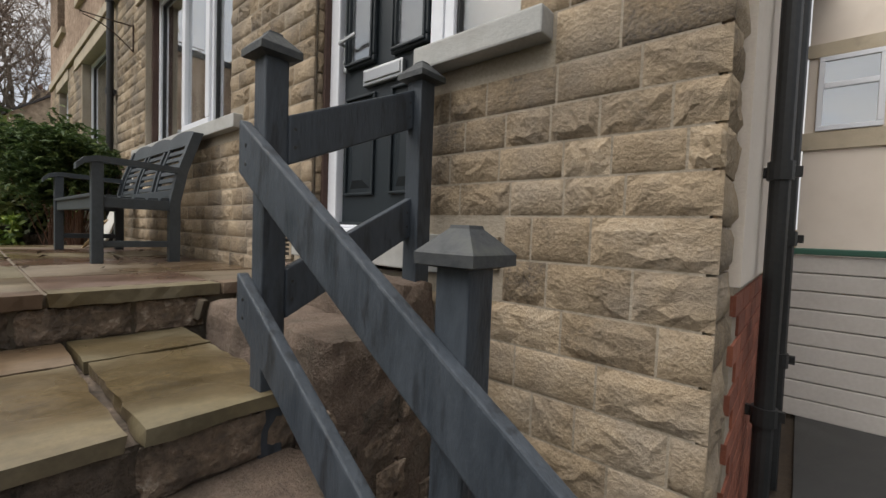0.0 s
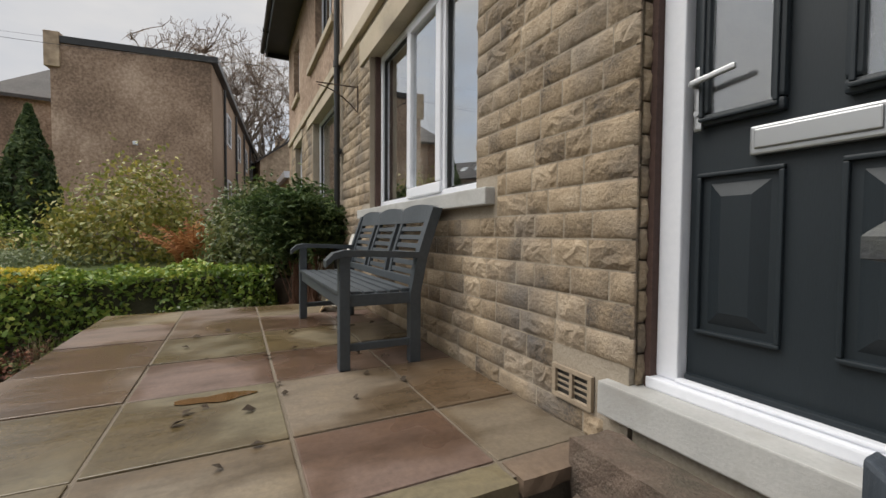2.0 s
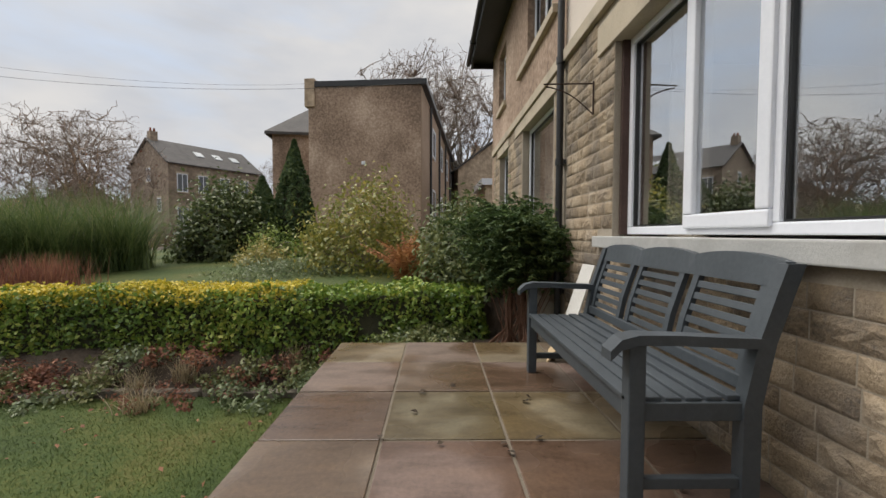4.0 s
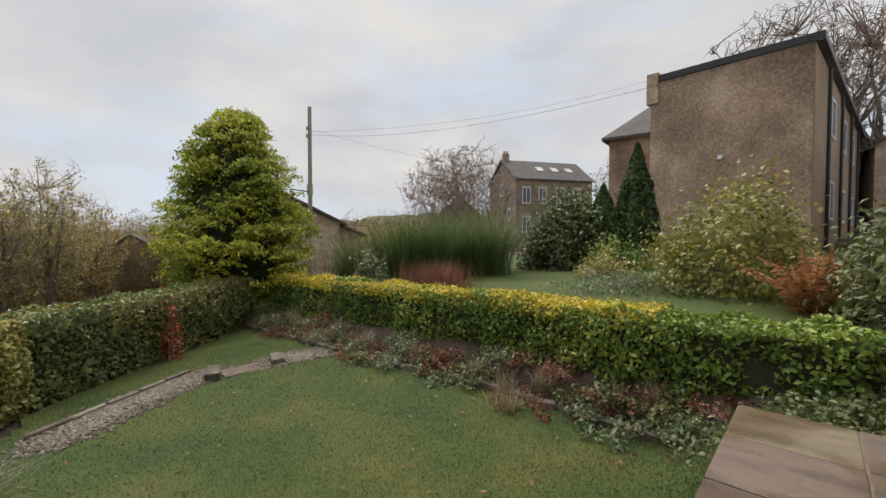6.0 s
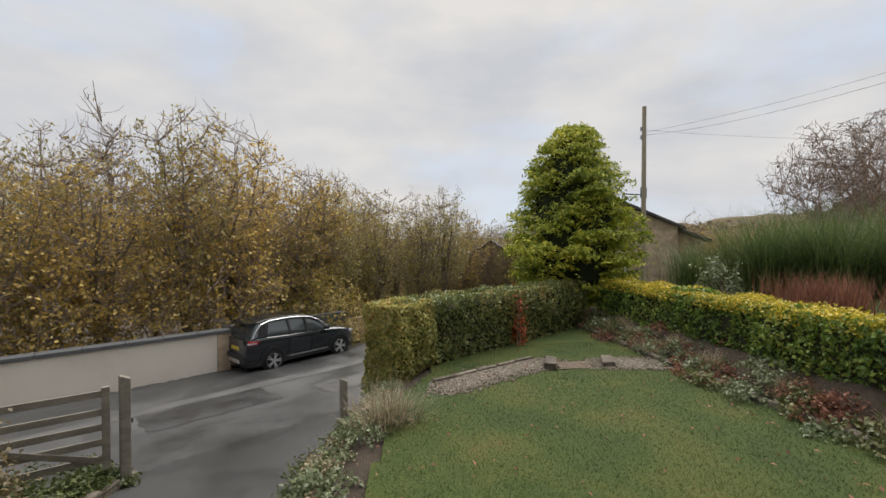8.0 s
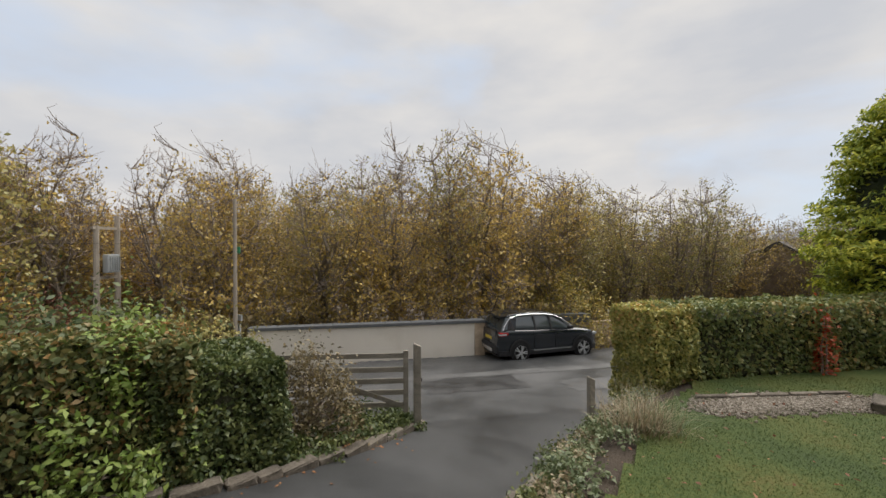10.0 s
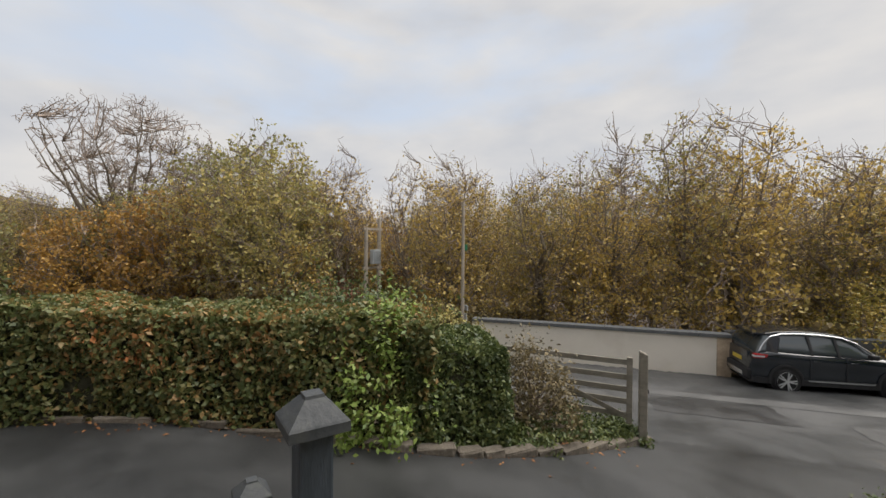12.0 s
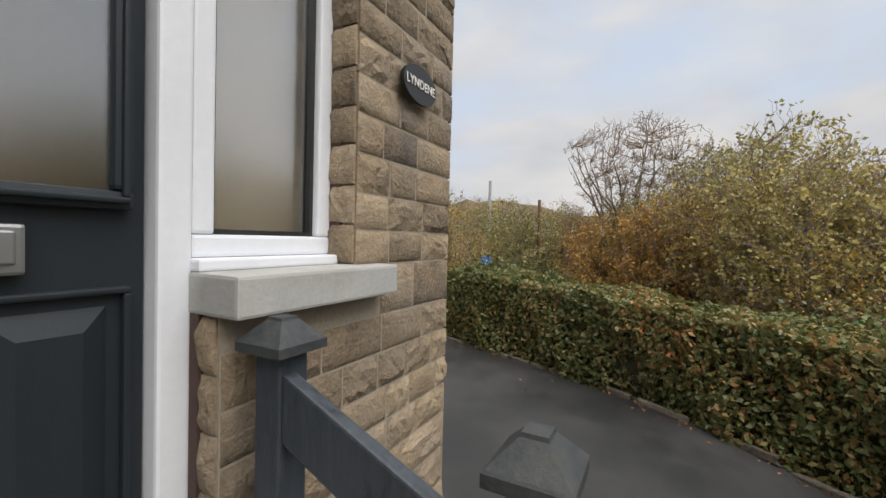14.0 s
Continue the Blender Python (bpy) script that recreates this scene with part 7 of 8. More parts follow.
def house(name, at, turn, w, d, base, eave, ridge, wall, label, windows=(), skylights=0, chimney=True, roof_mat=SLATE, hip=0.0):
    """A gabled house: w along its ridge, d across; windows as (face, u, z, w, h)."""
    h = thing(name, at, label, "house", turn=turn)
    vs = [(-w / 2, -d / 2, base), (w / 2, -d / 2, base), (w / 2, d / 2, base), (-w / 2, d / 2, base), (-w / 2, -d / 2, eave), (w / 2, -d / 2, eave), (w / 2, d / 2, eave), (-w / 2, d / 2, eave),
          (-w / 2 + hip, 0, ridge - 0.1), (w / 2 - hip, 0, ridge - 0.1)]
    raw("wall", vs, [(0, 1, 5, 4), (1, 2, 6, 9, 5) if not hip else (1, 2, 6, 5), (2, 3, 7, 6), (3, 0, 4, 8, 7) if not hip else (3, 0, 4, 7)], wall, h)
    o, t = 0.3, 0.14
    sl = (ridge - eave) / (d / 2)
    e = eave - o * sl
    for k in (-1, 1):
        v = [(-w / 2 - o, k * (d / 2 + o), e), (w / 2 + o, k * (d / 2 + o), e), (w / 2 + o - hip, 0, ridge), (-w / 2 - o + hip, 0, ridge)]
        v += [(x, y, z + t) for x, y, z in v]
        raw("roof_slope", v, [(0, 1, 2, 3), (7, 6, 5, 4), (0, 4, 5, 1), (1, 5, 6, 2), (2, 6, 7, 3), (3, 7, 4, 0)], roof_mat, h)
    if hip:
        for k in (-1, 1):
            v = [(k * (w / 2 + o), -d / 2 - o, e), (k * (w / 2 + o), d / 2 + o, e), (k * (w / 2 + o - hip), 0, ridge)]
            v += [(x, y, z + t) for x, y, z in v]
            raw("roof_hip", v, [(0, 1, 2), (5, 4, 3), (0, 3, 4, 1), (1, 4, 5, 2), (2, 5, 3, 0)], roof_mat, h)
    if chimney:
        c = part("chimney", box(-w / 2 + 0.1, -w / 2 + 0.9, -0.4, 0.4, ridge - 0.4, ridge + 1.0, 0.03), wall, h)
        for dx in (0.3, 0.7):
            part("chimney_pot", rod(bmesh.new(), (-w / 2 + dx, 0, ridge + 1.0), (-w / 2 + dx, 0, ridge + 1.4), 0.13, 0.1, 10), BRICK, c)
    for f, u, z, ww, hh in windows:
        if f == "f":
            m = Matrix.Translation((u, -d / 2, z))
        elif f == "b":
            m = Matrix.Translation((u, d / 2, z)) @ Matrix.Rotation(math.pi, 4, "Z")
        elif f == "l":
            m = Matrix.Translation((-w / 2, u, z)) @ Matrix.Rotation(-math.pi / 2, 4, "Z")
        else:
            m = Matrix.Translation((w / 2, u, z)) @ Matrix.Rotation(math.pi / 2, 4, "Z")
        win = new("window")
        win.parent = h
        bm = bmesh.new()
        for q in ((-ww / 2, ww / 2, 0, 0.09), (-ww / 2, ww / 2, hh - 0.09, hh), (-ww / 2, -ww / 2 + 0.09, 0.09, hh - 0.09), (ww / 2 - 0.09, ww / 2, 0.09, hh - 0.09), (-0.035, 0.035, 0.09, hh - 0.09)):
            boxes(bm, q[0], q[1], -0.05, 0.03, q[2], q[3], 0, m)
        part("window_frame", bm, UPVC, win)
        part("pane", box(-ww / 2 + 0.09, ww / 2 - 0.09, -0.025, -0.01, 0.09, hh - 0.09, 0, m), WINDOW_DARK, win)
        part("sill", box(-ww / 2 - 0.1, ww / 2 + 0.1, -0.12, 0.02, -0.12, -0.002, 0, m), LINTEL, win)
        part("head", box(-ww / 2 - 0.1, ww / 2 + 0.1, -0.04, 0.02, hh + 0.002, hh + 0.2, 0, m), LINTEL, win)
    for i in range(skylights):
        x = -w * 0.1 + i * w * 0.2
        y0 = -d / 4
        z0 = eave + (ridge - eave) * 0.5 + t
        m = Matrix.Translation((x, y0, z0 + 0.03)) @ Matrix.Rotation(math.atan(sl), 4, "X")
        part("skylight", box(-0.5, 0.5, -0.6, 0.6, -0.04, 0.06, 0.01, m), PALE_METAL, h, "roof window")
    return h


# brown rendered end building with a flat parapet
apt = thing("rendered_building", (-19.0, -2.0, 0.65), "brown pebbledashed building with a flat black edged parapet", "house", turn=math.degrees(math.atan2(0.105, -0.995)))
# local x runs back along the side wall, local y towards the near gable's far corner
part("wall", box(0, 24, 0.0, 5.0, -1.5, 6.75), PEBBLE, apt)
# thin peach sheet over the same pebbledash: light on this side, put in colour
part("side_face", box(0.02, 24, -0.03, -0.002, -1.5, 6.7), PEBBLE_PALE, apt)
part("parapet", box(-0.06, 24.2, -0.25, 4.75, 6.75, 7.0, 0.01), BLACK, apt, "black edged flat roof")
part("end_pier", box(-0.08, 0.6, 4.7, 5.15, 5.9, 7.12, 0.02), FARSTONE, apt)
part("vent_hood", box(-0.1, 0, 2.45, 2.6, 3.35, 3.5, 0.02), UPVC, apt)
for i, x in enumerate((4, 8.5, 13, 17.5)):
    for z in (1.2, 4.4):
        win = new("window")
        win.parent = apt
        bm = bmesh.new()
        for q in ((x, x + 1.4, z, z + 0.1), (x, x + 1.4, z + 1.4, z + 1.5), (x, x + 0.1, z + 0.1, z + 1.4), (x + 1.3, x + 1.4, z + 0.1, z + 1.4)):
            boxes(bm, q[0], q[1], -0.09, -0.02, q[2], q[3])
        part("window_frame", bm, UPVC, win)
        part("pane", box(x + 0.1, x + 1.3, -0.06, -0.04, z + 0.1, z + 1.4), WINDOW_DARK, win)
    part("drainpipe", rod(bmesh.new(), (x - 1.2, -0.12, -1.2), (x - 1.2, -0.12, 6.6), 0.06, 0.06, 8), BLACK, apt)
house("tile_roofed_wing", (-25.5, -7.6, 0), 96, 5.0, 5.0, -1, 6.3, 8.3, PEBBLE, "pebbledashed wing with a tiled hipped roof", chimney=False, hip=2.2)
gar = thing("flat_roofed_porch", (-20.6, 1.0, 0), "low outbuilding with a white fascia board", "outbuilding")
part("wall", box(-4, 0, 0, 4.2, -1, 3.3), FARSTONE, gar)
part("fascia", box(-4.2, 0.2, -0.2, 4.4, 3.3, 3.6, 0.01), UPVC, gar)
house("far_stone_house", (-41, 3.4, 0), 8, 9, 7, -1, 6.5, 9.2, FARSTONE, "old stone house with a slate roof", chimney=True)
house("stone_terrace", (-55.7, -32.2, 0), 148, 11.6, 9, -4, 9.0, 12.0, DARKSTONE, "tall stone building with slate roof and skylights", windows=[("f", -4.3, 5.7, 1.2, 2.1), ("f", -1.9, 5.7, 1.2, 2.1), ("f", 3.4, 5.7, 1.2, 2.1), ("f", -4.3, 1.8, 1.2, 2.1), ("f", 0.8, 5.7, 1.2, 2.1), ("l", 0, 7.0, 0.9, 1.6), ("l", -2.4, 3.4, 0.9, 1.6)], skylights=3)
house("dark_roofed_house", (-48.9, -41.2, 0), 35, 7, 7, -4, 3.8, 6.9, DARKSTONE, "stone house with a dark gabled roof", chimney=True)
house("stone_cottage", (-12.8, -25.9, 0), 65, 8, 6.5, -4, 1.9, 3.5, FARSTONE, "buff stone cottage behind the conifer", windows=[("f", 2.3, -0.3, 0.9, 1.0), ("l", 0, -0.5, 0.9, 1.1), ("b", -2, -0.3, 0.9, 1.0), ("r", 0.5, -0.5, 0.9, 1.0)], chimney=True)
house("stone_cottage", (-16.0, -25.0, 0), 60, 5, 3.4, -4, 1.3, 2.0, FARSTONE, "lower stone cottage with a white window", windows=[("r", 0, -0.4, 1.0, 0.9), ("b", -1, -0.4, 0.9, 0.9), ("f", 0.5, -0.4, 1.0, 0.9), ("l", 0, -0.4, 1.0, 0.9)], chimney=False)
house("stone_barn", (-7.3, -32, 0), 75, 7, 5.6, -5, -0.7, 1.15, DARKSTONE, "dark old stone barn beside the wood", windows=[("f", 1, -2.2, 0.5, 0.6)], chimney=False)
ret = tagged(new("retaining_wall"), "low stone retaining wall across the next garden", "wall", kind="structure")
part("core", box(-13.6, -13.3, -6.2, -0.5, -0.3, 0.62), FARSTONE, ret)
for i in range(9):
    part("cope_stone", box(-13.66, -13.24, -6.2 + i * 0.63, -6.2 + i * 0.63 + 0.6, 0.622, 0.72, 0.02), EDGESTONE, ret)
side_house = thing("cream_neighbour", (3.2, 9.4, 0.45), "cream rendered house beyond the side passage", "house", turn=0)
part("wall", box(-2.4, 5, 0, 6, -1.6, 5.5), CREAM, side_house)
for a, b in ((1.62, 1.95), (3.35, 3.6)):
    part("band", box(-2.44, 5, -0.045, -0.002, a, b, 0.006), LINTEL, side_house)
wn_ = new("window")
wn_.parent = side_house
bm = bmesh.new()
for q in ((-2.25, -1.35, 1.97, 2.06), (-2.25, -1.35, 3.25, 3.34), (-2.25, -2.16, 2.06, 3.25), (-1.44, -1.35, 2.06, 3.25), (-2.16, -1.44, 2.75, 2.85)):
    boxes(bm, q[0], q[1], -0.06, 0.0, q[2], q[3], 0.01)
part("window_frame", bm, UPVC, wn_)
part("pane", box(-2.16, -1.44, -0.03, -0.01, 2.06, 3.25), GLASS, wn_)


# ---------- woodland ----------
P1 = tree_mesh(101, 10.0, 1.9, 0.22, 0.20, L_OLIVE, 4800, 0.122, limbs=11, bare_top=0.6)
P2 = tree_mesh(102, 9.6, 2.2, 0.18, 0.21, L_AUTUMN, 5000, 0.128, limbs=12, bare_top=0.62)
P3 = tree_mesh(103, 10.4, 1.5, 0.28, 0.15, L_AUTUMN, 450, 0.14, limbs=10, twigs=150, sprigs=750, bare_top=0.4)
P4 = tree_mesh(104, 9.0, 3.5, 0.06, 0.24, L_ORANGE, 9000, 0.19, limbs=16, twigs=260, fork=0.15, bare_top=0.8)
P5 = tree_mesh(105, 10.0, 3.3, 0.52, 0.27, L_AUTUMN, 0, 0.1, limbs=22, twigs=380, sprigs=1700, fork=0.5, thin=0.009, flat=0.6, lift=0.5)
P6 = tree_mesh(106, 6.0, 2.3, 0.28, 0.10, L_RED, 160, 0.08, limbs=18, twigs=340, sprigs=2000, fork=0.15, thin=0.006, bark=PEBBLE_PALE, bare_top=0.3, sag=0.25, lift=0.7)
P7 = tree_mesh(107, 10.5, 3.4, 0.12, 0.24, L_OLIVE, 9500, 0.18, limbs=18, twigs=280, sprigs=1300, bare_top=0.7)
P8 = tree_mesh(108, 4.2, 1.5, 0.05, 0.07, L_AUTUMN, 2000, 0.12, limbs=8, twigs=80, sprigs=300, fork=0.1, bare_top=0.9)
LAB = {P1: "tall ash tree with thinning olive leaves", P2: "woodland tree with yellow brown autumn leaves", P3: "nearly bare slender woodland tree", P4: "broad tree in orange autumn leaf", P5: "large bare spreading oak", P6: "bare pale stemmed birch with fine twigs",
       P7: "broad olive tree turning yellow at its top", P8: "young woodland sapling in yellow leaf"}
rw = random.Random(7)


def at_s(t, s):
    """A place t metres along the lane and s metres out from the house."""
    return ROAD_D[0] * t + ROAD_N[0] * s, ROAD_D[1] * t + ROAD_N[1] * s


t = -30.0
while t < 34:
    for s0 in (15.6, 17.2, 20.0, 22.3, 25.0, 30.0):
        tt, s = t + rw.uniform(-1.0, 1.0), s0 + rw.uniform(-0.9, 0.9) * (0.4 if s0 < 16 else 1.3)
        if (24 < tt and s0 < 20) or (tt < 9 and 22 < s0 < 23):
            continue
        x, y = at_s(tt, s)
        # a clearing round the transformer
        if abs((x + 0.9) * -7.1 - (y + 1.0) * 15.5) / 17.05 < 2.6 and x < 17.5:
            continue
        size = float(np.interp(tt, [8, 12, 16, 22], [1.0, 1.0, 0.86, 0.72])) * (1.0 + 0.014 * max(s - 17, 0)) * rw.uniform(0.84, 1.06)
        if s0 < 16:
            if rw.random() < 0.5 and tt < 9:
                set_tree(P8, x, y, rw.uniform(0.7, 1.15), rw.uniform(0, 360), LAB[P8])
            continue
        pr = rw.choice((P1, P1, P2, P2, P2, P1, P3)) if tt > -9 else rw.choice((P2, P4, P2, P7))
        set_tree(pr, x, y, 0.93 * size * (1.0 if tt > -9 else 0.85), rw.uniform(0, 360), LAB[pr])
    t += 2.3
# broad trees beyond the drive hedge
for x, y, pr, sc in ((22, -5.0, P7, 1.08), (25, -1.0, P4, 0.95), (20, -8.5, P2, 1.0), (27, 2.4, P4, 0.82), (30, -4, P7, 1.18), (26, -8, P2, 1.1), (33, 0, P2, 0.85), (23, -2.5, P2, 1.0), (28, 8, P7, 0.8), (33, 10, P1, 0.9), (25, 11, P2, 0.72), (34, 6, P2, 0.95), (30, 12, P7, 0.8), (26, 15, P2, 0.75), (36, 18, P4, 0.95),
                     (22, 19, P2, 0.7), (40, 12, P2, 1.0), (44, 22, P4, 1.1), (38, 1, P2, 0.9), (36, 12, P7, 0.8), (31, 5, P2, 0.85), (38, 8, P7, 0.85), (30, 17, P7, 1.0), (42, 17, P2, 1.1), (33, 21, P7, 0.95), (27, 20, P2, 0.85), (38, 14, P7, 0.95)):
    set_tree(pr, x, y, sc, rw.uniform(0, 360), LAB[pr], z=-4.2)
set_tree(P5, 29.9, 0.9, 1.32, 30, LAB[P5], z=-3.8)
# birches and trees beyond the gardens
for x, y, pr, sc, z in ((-26.3, -23.5, P6, 1.75, -2.2), (-24.8, -21.0, P6, 1.65, -2.0), (-40, -2.6, P5, 1.75, 0.0), (-39, 1.0, P5, 1.5, 0.0), (-40, -15, P6, 1.2, 1.0), (-30, -35, P4, 0.85, -5), (-26, -38, P4, 0.8, -5), (-20, -40, P2, 0.75, -6), (-34, -30, P2, 0.5, -3), (-13, -42, P3, 0.8, -7), (-2, -40, P2, 0.8, -8), (4, -38, P3, 0.9, -8)):
    set_tree(pr, x, y, sc, rw.uniform(0, 360), LAB[pr], z=z, group="garden trees")
for i in range(26):
    a = radians(112 + 2.6 * i)
    d = 40 + rw.uniform(0, 14)
    pr = rw.choice((P1, P2, P2, P3, P4))
    set_tree(pr, -math.sin(a) * d * 1.15, math.cos(a) * d, rw.uniform(0.65, 0.85), rw.uniform(0, 360), LAB[pr], z=-4.2, group="garden trees")
for pr in (P1, P2, P3, P4, P5, P6, P7, P8):
    for o in list(pr.children_recursive):
        bpy.data.objects.remove(o)
    bpy.data.objects.remove(pr)

hedge("far_hedge", [(8.6, 5.2), (7.6, 8.0), (6.5, 11.0)], 1.2, (-0.95, -0.95), (0.55, 0.6), L_DARK, 9000, 0.07, "dark evergreen hedge beyond the gravel", 150)
# undergrowth behind the rendered wall
ru = np.random.default_rng(120)
n = 85000
tt, ss = ru.uniform(-34, 36, n), 14.5 + 15 * ru.uniform(0, 1, n) ** 2.0
ux, uy = ROAD_D[0] * tt + ROAD_N[0] * ss, ROAD_D[1] * tt + ROAD_N[1] * ss
tall = 1.3 + 1.3 * lumps(np.c_[tt * 0.35, ss * 0.3, np.zeros(n)], 1.0, 9)
tall = np.where(tt > 13, tall * 0.4, tall)
uz = ground_z(ux, uy) + np.clip(tall, 0.4, 4.5) * ru.uniform(0, 1, n)
c = np.c_[ux, uy, uz]
ug = quads("undergrowth", leaf_quads(ru, c, unit(ru.normal(0, 1, (n, 3)) + [0, 0, 0.5]), 0.21, 0.7), L_THICKET)
tagged(ug, "tangled brambles and saplings under the trees", "undergrowth", kind="stuff")
bush("yellow_bush", (*at_s(9.5, 14.7), -2.7), (1.6, 1.2, 2.4), 5000, 0.10, L_SHRUB, "yellow leaved bush above the lane wall", 130, stems=30)
bush("laurel_mound", (9.5, 2.5, -1.0), (3.0, 2.0, 1.45), 5000, 0.11, L_DARK, "low dark shrubs behind the hedge", 131)
bush("laurel_mound", (7.2, -4.2, -1.6), (2.2, 2.0, 1.75), 6500, 0.10, L_DARK, "rounded evergreen shrubs behind the hedge", 132)
bush("laurel_mound", (9.0, -7.6, -2.3), (1.6, 1.5, 1.5), 3000, 0.10, L_OLIVE, "straggling shrubs by the lane", 133)
bush("red_bush", (*at_s(-8.5, 16.5), -3.0), (2.0, 1.6, 2.6), 4000, 0.12, L_RED, "dark red leaved bush in the wood", 134, stems=30)
tufts("far_grass", (12.0, -6.5, -2.3), 300, 0.5, 0.01, L_GRASS, "rough grass beside the lane", 135, spread=0.8)

# distant wooded ridge
HILL = surface("distant_woods", [(0.3, (0.054, 0.042, 0.026)), (0.5, (0.120, 0.090, 0.048)), (0.7, (0.204, 0.138, 0.066))], big=0.05, fine=0.35, rough=1.0, bump=1.0, depth=1.5)
vs, fs = [], []
NA, NR = 220, 12
rh = random.Random(2)
for i in range(NA):
    a = 2 * math.pi * i / NA
    hh = 5 + 3 * math.sin(a * 2 + 0.6) + 2.5 * math.sin(a * 5 + 1)
    hh += 9 * math.exp(-((a - 0.40) / 0.2) ** 2)
    for j in range(NR):
        d = 62 + 22 * j
        z = -9 + (hh + 9) * min(1, (j / 5)) ** 1.4 + rh.uniform(-1.3, 1.3) * (1 if j else 0.2)
        vs.append((d * math.cos(a), d * math.sin(a), z))
for i in range(NA):
    for j in range(NR - 1):
        b = (i + 1) % NA
        fs.append((i * NR + j, b * NR + j, b * NR + j + 1, i * NR + j + 1))
hill = tagged(raw("backdrop", vs, fs, HILL), "distant wooded hillside in autumn brown", "hillside", kind="structure")
rk = np.random.default_rng(160)
n = 130000
ha, hd = rk.uniform(0, 2 * math.pi, n), 64 + 90 * rk.uniform(0, 1, n) ** 1.4
hh = 5 + 3 * np.sin(ha * 2 + 0.6) + 2.5 * np.sin(ha * 5 + 1)
hh = hh + 9 * np.exp(-((ha - 0.40) / 0.2) ** 2)
hz = -9 + (hh + 9) * np.minimum(1, (hd - 62) / 110) ** 1.4
hx, hy = hd * np.cos(ha), hd * np.sin(ha)
hz = hz + np.clip(2.6 + 2.4 * lumps(np.c_[hx * 0.16, hy * 0.16, hz * 0.0], 1.0, 21), 0.3, 6) * rk.uniform(0, 1, n) ** 0.6
hw = quads("far_wood", leaf_quads(rk, np.c_[hx, hy, hz], unit(rk.normal(0, 1, (n, 3))), 1.3, 0.7), L_HILL)
tagged(hw, "far autumn woodland covering the hillside", "woodland", kind="stuff")

# fallen leaves
rl = np.random.default_rng(140)
n = 1100
fy = rl.uniform(-6.5, 4, n)
fx = hedge_foot(fy) - rl.exponential(0.13, n) + 0.28
c = np.c_[fx, fy, ground_z(fx, fy) + 0.014]
lf = quads("fallen_leaves", leaf_quads(rl, c, np.tile([0, 0, 1.0], (n, 1)), 0.05, 0.6, 0.25), L_FERN)
tagged(lf, "fallen brown leaves along the hedge foot", "leaves", kind="stuff")
n = 330
lx, ly = rl.uniform(-5.6, -0.6, n), -2.4 - 7.5 * rl.uniform(0, 1, n) ** 1.4
c = np.c_[lx, ly, ground_z(lx, ly) + 0.05]
lf = quads("fallen_leaves", leaf_quads(rl, c, np.tile([0, 0, 1.0], (n, 1)), 0.055, 0.6, 0.35), L_RED)
tagged(lf, "scattered dead leaves on the lawn", "leaves", kind="stuff")
n = 26
c = np.c_[rl.uniform(-4.2, -1.4, n), rl.uniform(-1.7, -0.15, n), np.full(n, 0.012)]
lf = quads("wet_leaves", leaf_quads(rl, c, np.tile([0, 0, 1.0], (n, 1)), 0.05, 0.7, 0.3), SOIL)
tagged(lf, "dark wet leaf scraps on the terrace", "leaves", kind="stuff")

# ---------- side wall fittings ----------
drainpipe(0.79, 0.85, -0.95, 5.1, 0.034, "black drainpipe on the side wall", (-0.4, 0.55, 1.6, 2.7))
drainpipe(0.805, 1.45, -0.95, 5.1, 0.036, "second black soil pipe on the side wall", (-0.3, 0.30, 1.5, 2.8))
TERRA = surface("terracotta", [(0.3, (0.36, 0.09, 0.04)), (0.7, (0.52, 0.17, 0.08))], big=4, fine=60, rough=0.8, bump=0.2)
hb = thing("terracotta_block", (0.95, 0.32, -0.945), "orange terracotta block lying on the drive", "block")
bm = box(-0.11, 0.11, -0.06, 0.06, 0, 0.10, 0.008)
part("clay", bm, TERRA, hb)
# black discs on the unbroken top paint the shade of two holes
for dx in (-0.05, 0.05):
    part("cavity", rod(bmesh.new(), (dx, 0, 0.095), (dx, 0, 0.104), 0.022, 0.022, 10), BLACK, hb)
GARAGE = surface("garage_boards", [(0.3, (0.44, 0.41, 0.38)), (0.7, (0.56, 0.53, 0.50))], big=2, fine=40, rough=0.7, bump=0.15)
gd = thing("board_fence", (1.05, 2.7, -0.95), "pale boarded fence with a green top rail", "fence")
for i in range(9):
    part("board", box(-0.25, 2.6, -0.02, 0.02, 0.128 * i + 0.004, 0.128 * i + 0.126, 0.008), GARAGE, gd)
part("backing", box(-0.25, 2.6, 0.022, 0.06, 0, 1.15), GARAGE, gd)
part("roof_edge", box(-0.27, 2.7, -0.04, 0.08, 1.155, 1.20, 0.01), plain("green_edge", (0.03, 0.10, 0.07), 0.6), gd)
bn = thing("black_bin", (6.1, 4.2, -0.95), "black plastic tub on the gravel by the hedge", "tub")
part("body", rod(bmesh.new(), (0, 0, 0), (0, 0, 0.42), 0.16, 0.2, 16), PLASTIC, bn)
part("rim", rod(bmesh.new(), (0, 0, 0.42), (0, 0, 0.45), 0.215, 0.215, 16), PLASTIC, bn)

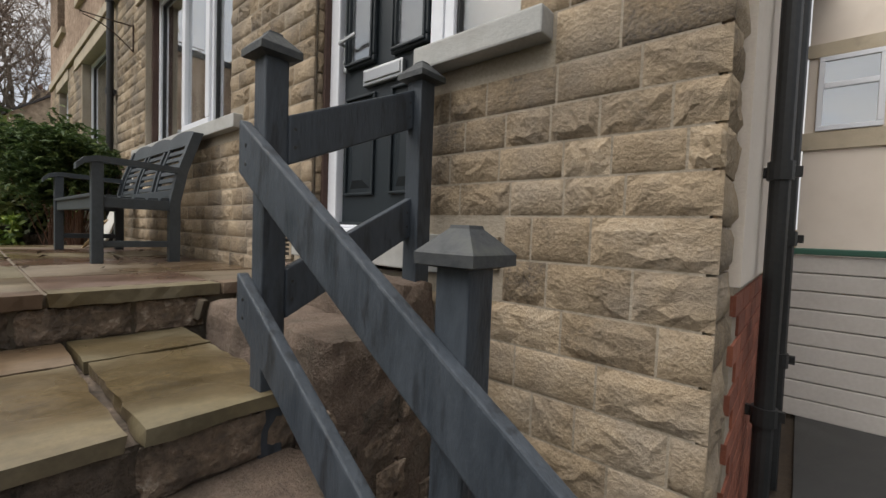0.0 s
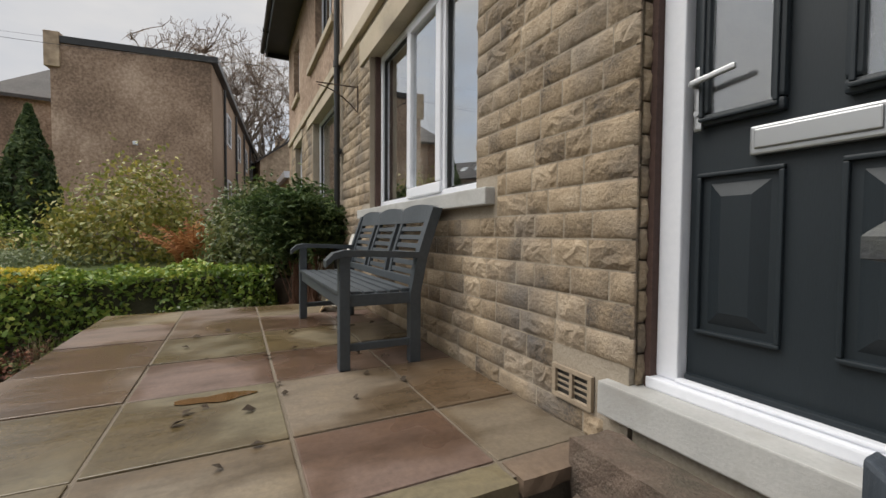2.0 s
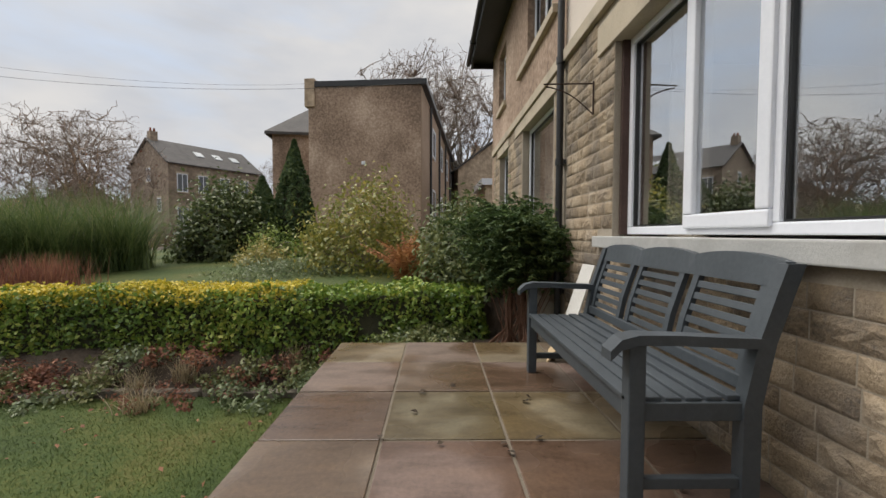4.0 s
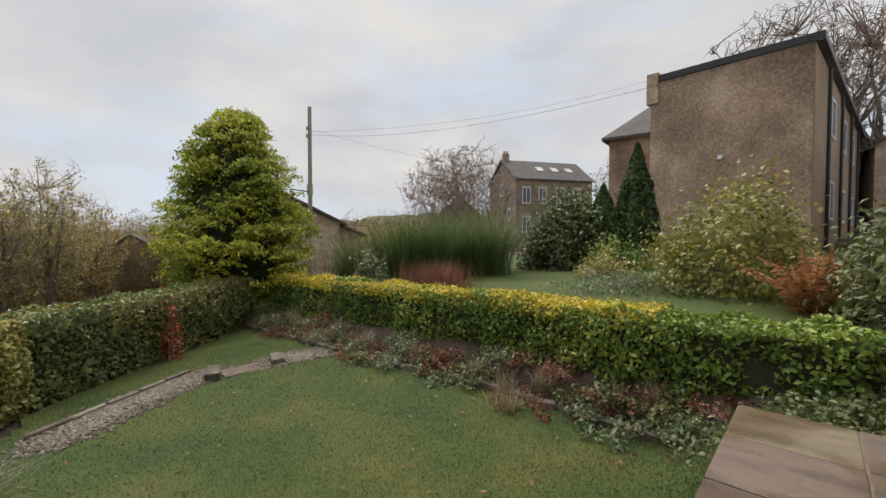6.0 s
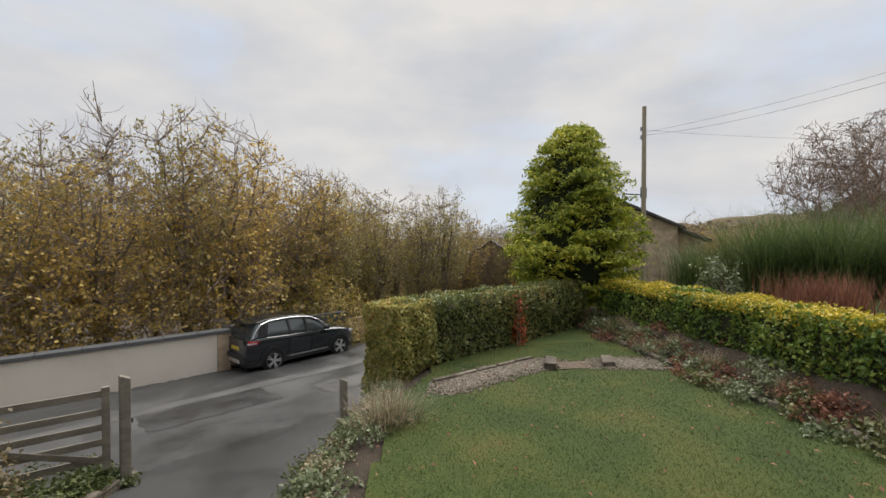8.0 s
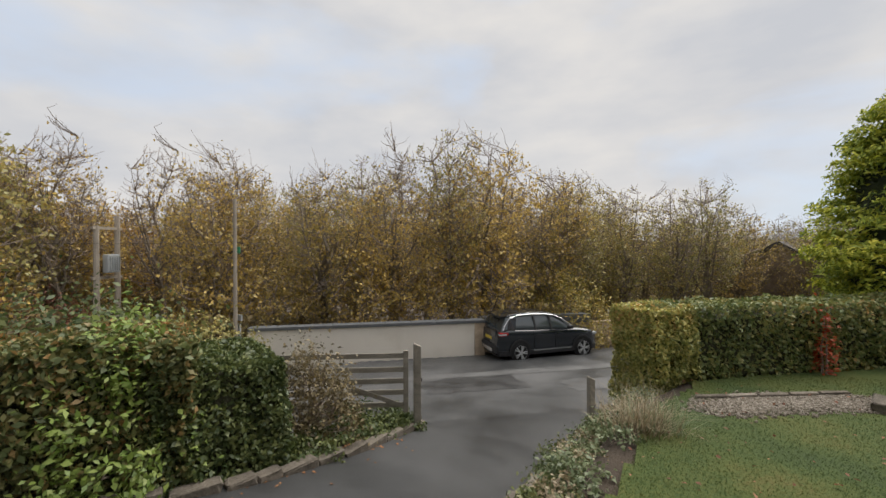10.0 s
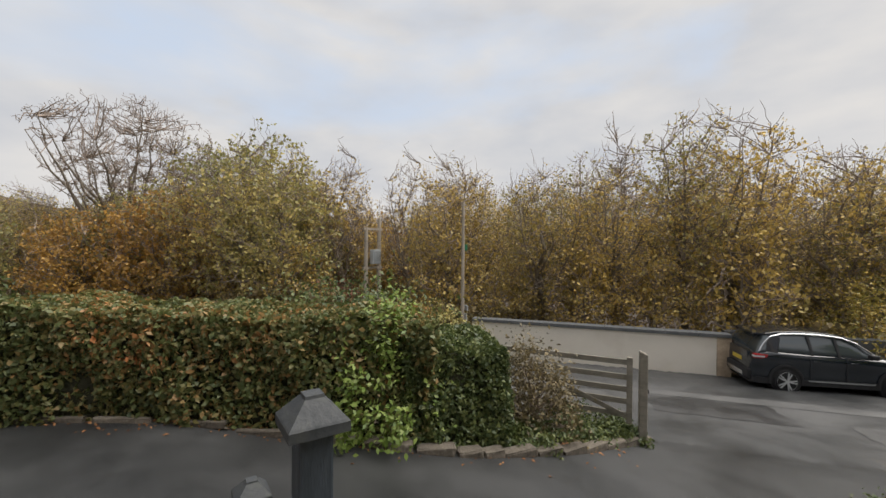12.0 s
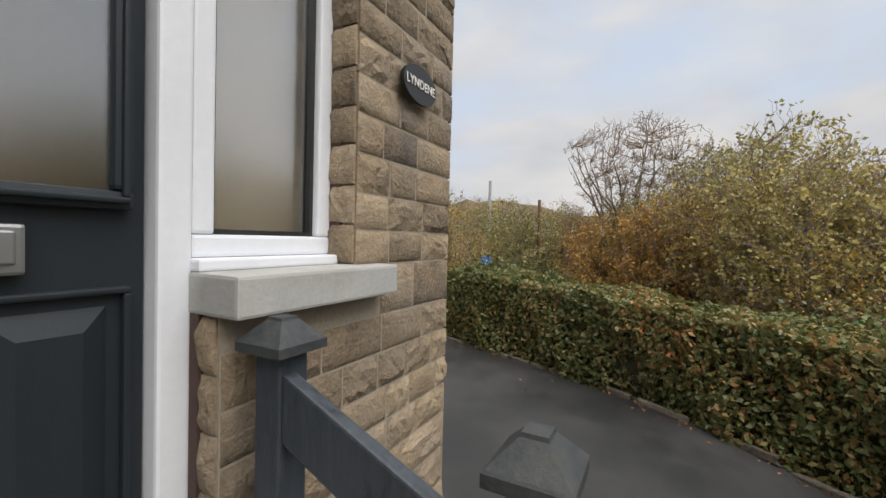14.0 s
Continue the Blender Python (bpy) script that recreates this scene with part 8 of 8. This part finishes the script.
# ---------- stones of the walls ----------
WIN = [(-4.12, -2.10, 1.0, 2.46), (-4.40, -1.90, 0.89, 0.99), (-4.44, -1.83, 2.455, 2.71), (-1.47, -1.23, 0.08, 0.235)]
lay_stones(wall_west, -5.24, -1.08, -0.02, 2.78, lambda z: 0.106, (0.13, 0.29), 31, WIN + [(-1.2, -1.05, 0, 0.236)])
lay_stones(wall_east, 0.135, 0.72, 0.955, 2.78, lambda z: 0.108, (0.14, 0.27), 32, [])
lay_stones(wall_east, -0.27, 0.72, -1.05, 0.955, lambda z: 0.138 if z < 0.28 else 0.116, (0.14, 0.28), 33, [(-0.29, 0.26, 0.868, 0.962), (-0.13, 0.105, 0.14, 0.268), (-0.3, -0.09, 0.11, 0.24)])
lay_stones(wall_next, -10.6, -5.36, 0.2, 2.78, lambda z: 0.16, (0.3, 0.6), 34, [(-9.8, -8.7, 0.9, 2.78), (-8.02, -5.58, 0.88, 0.98), (-7.5, -5.7, 0.9, 2.6), (-8.02, -5.58, 2.59, 2.78)])
# reveals beside the door and window, and the corner returns
lay_stones(wall_west, 0.02, 0.10, 0.236, 2.40, lambda z: 0.108, (0.2, 0.3), 35, [], depth=0.02, turn=Matrix.Translation((-1.09, 0, 0)) @ Matrix.Rotation(math.pi / 2, 4, "Z"))
lay_stones(wall_east, -0.10, -0.0, 0.96, 2.40, lambda z: 0.112, (0.2, 0.3), 37, [], depth=0.02, turn=Matrix.Translation((0.132, 0, 0)) @ Matrix.Rotation(-math.pi / 2, 4, "Z"))
lay_stones(wall_east, -0.06, -0.0, 0.262, 0.87, lambda z: 0.122, (0.2, 0.3), 38, [], depth=0.024, turn=Matrix.Translation((-0.272, 0, 0)) @ Matrix.Rotation(-math.pi / 2, 4, "Z"))
lay_stones(wall_east, 0.0, 0.26, -1.05, 2.78, lambda z: 0.125, (0.3, 0.4), 36, [], depth=0.03, turn=Matrix.Translation((0.705, 0, 0)) @ Matrix.Rotation(math.pi / 2, 4, "Z"))
bm_brick = box(0, 1, 0, 1, 0, 1, 0.03)
brick_me = bpy.data.meshes.new("brick")
bm_brick.to_mesh(brick_me)
bm_brick.free()
brick_me.materials.append(BRICK)
for j in range(15):
    for i in range(9):
        b = new("brick", brick_me)
        y0 = 0.30 + i * 0.225 + (0.11 if j % 2 else 0)
        b.matrix_world = Matrix.Translation((0.712, y0, -1.0 + j * 0.075)) @ Matrix.Diagonal((0.016, 0.213, 0.065, 1))
        b.parent = side_brick
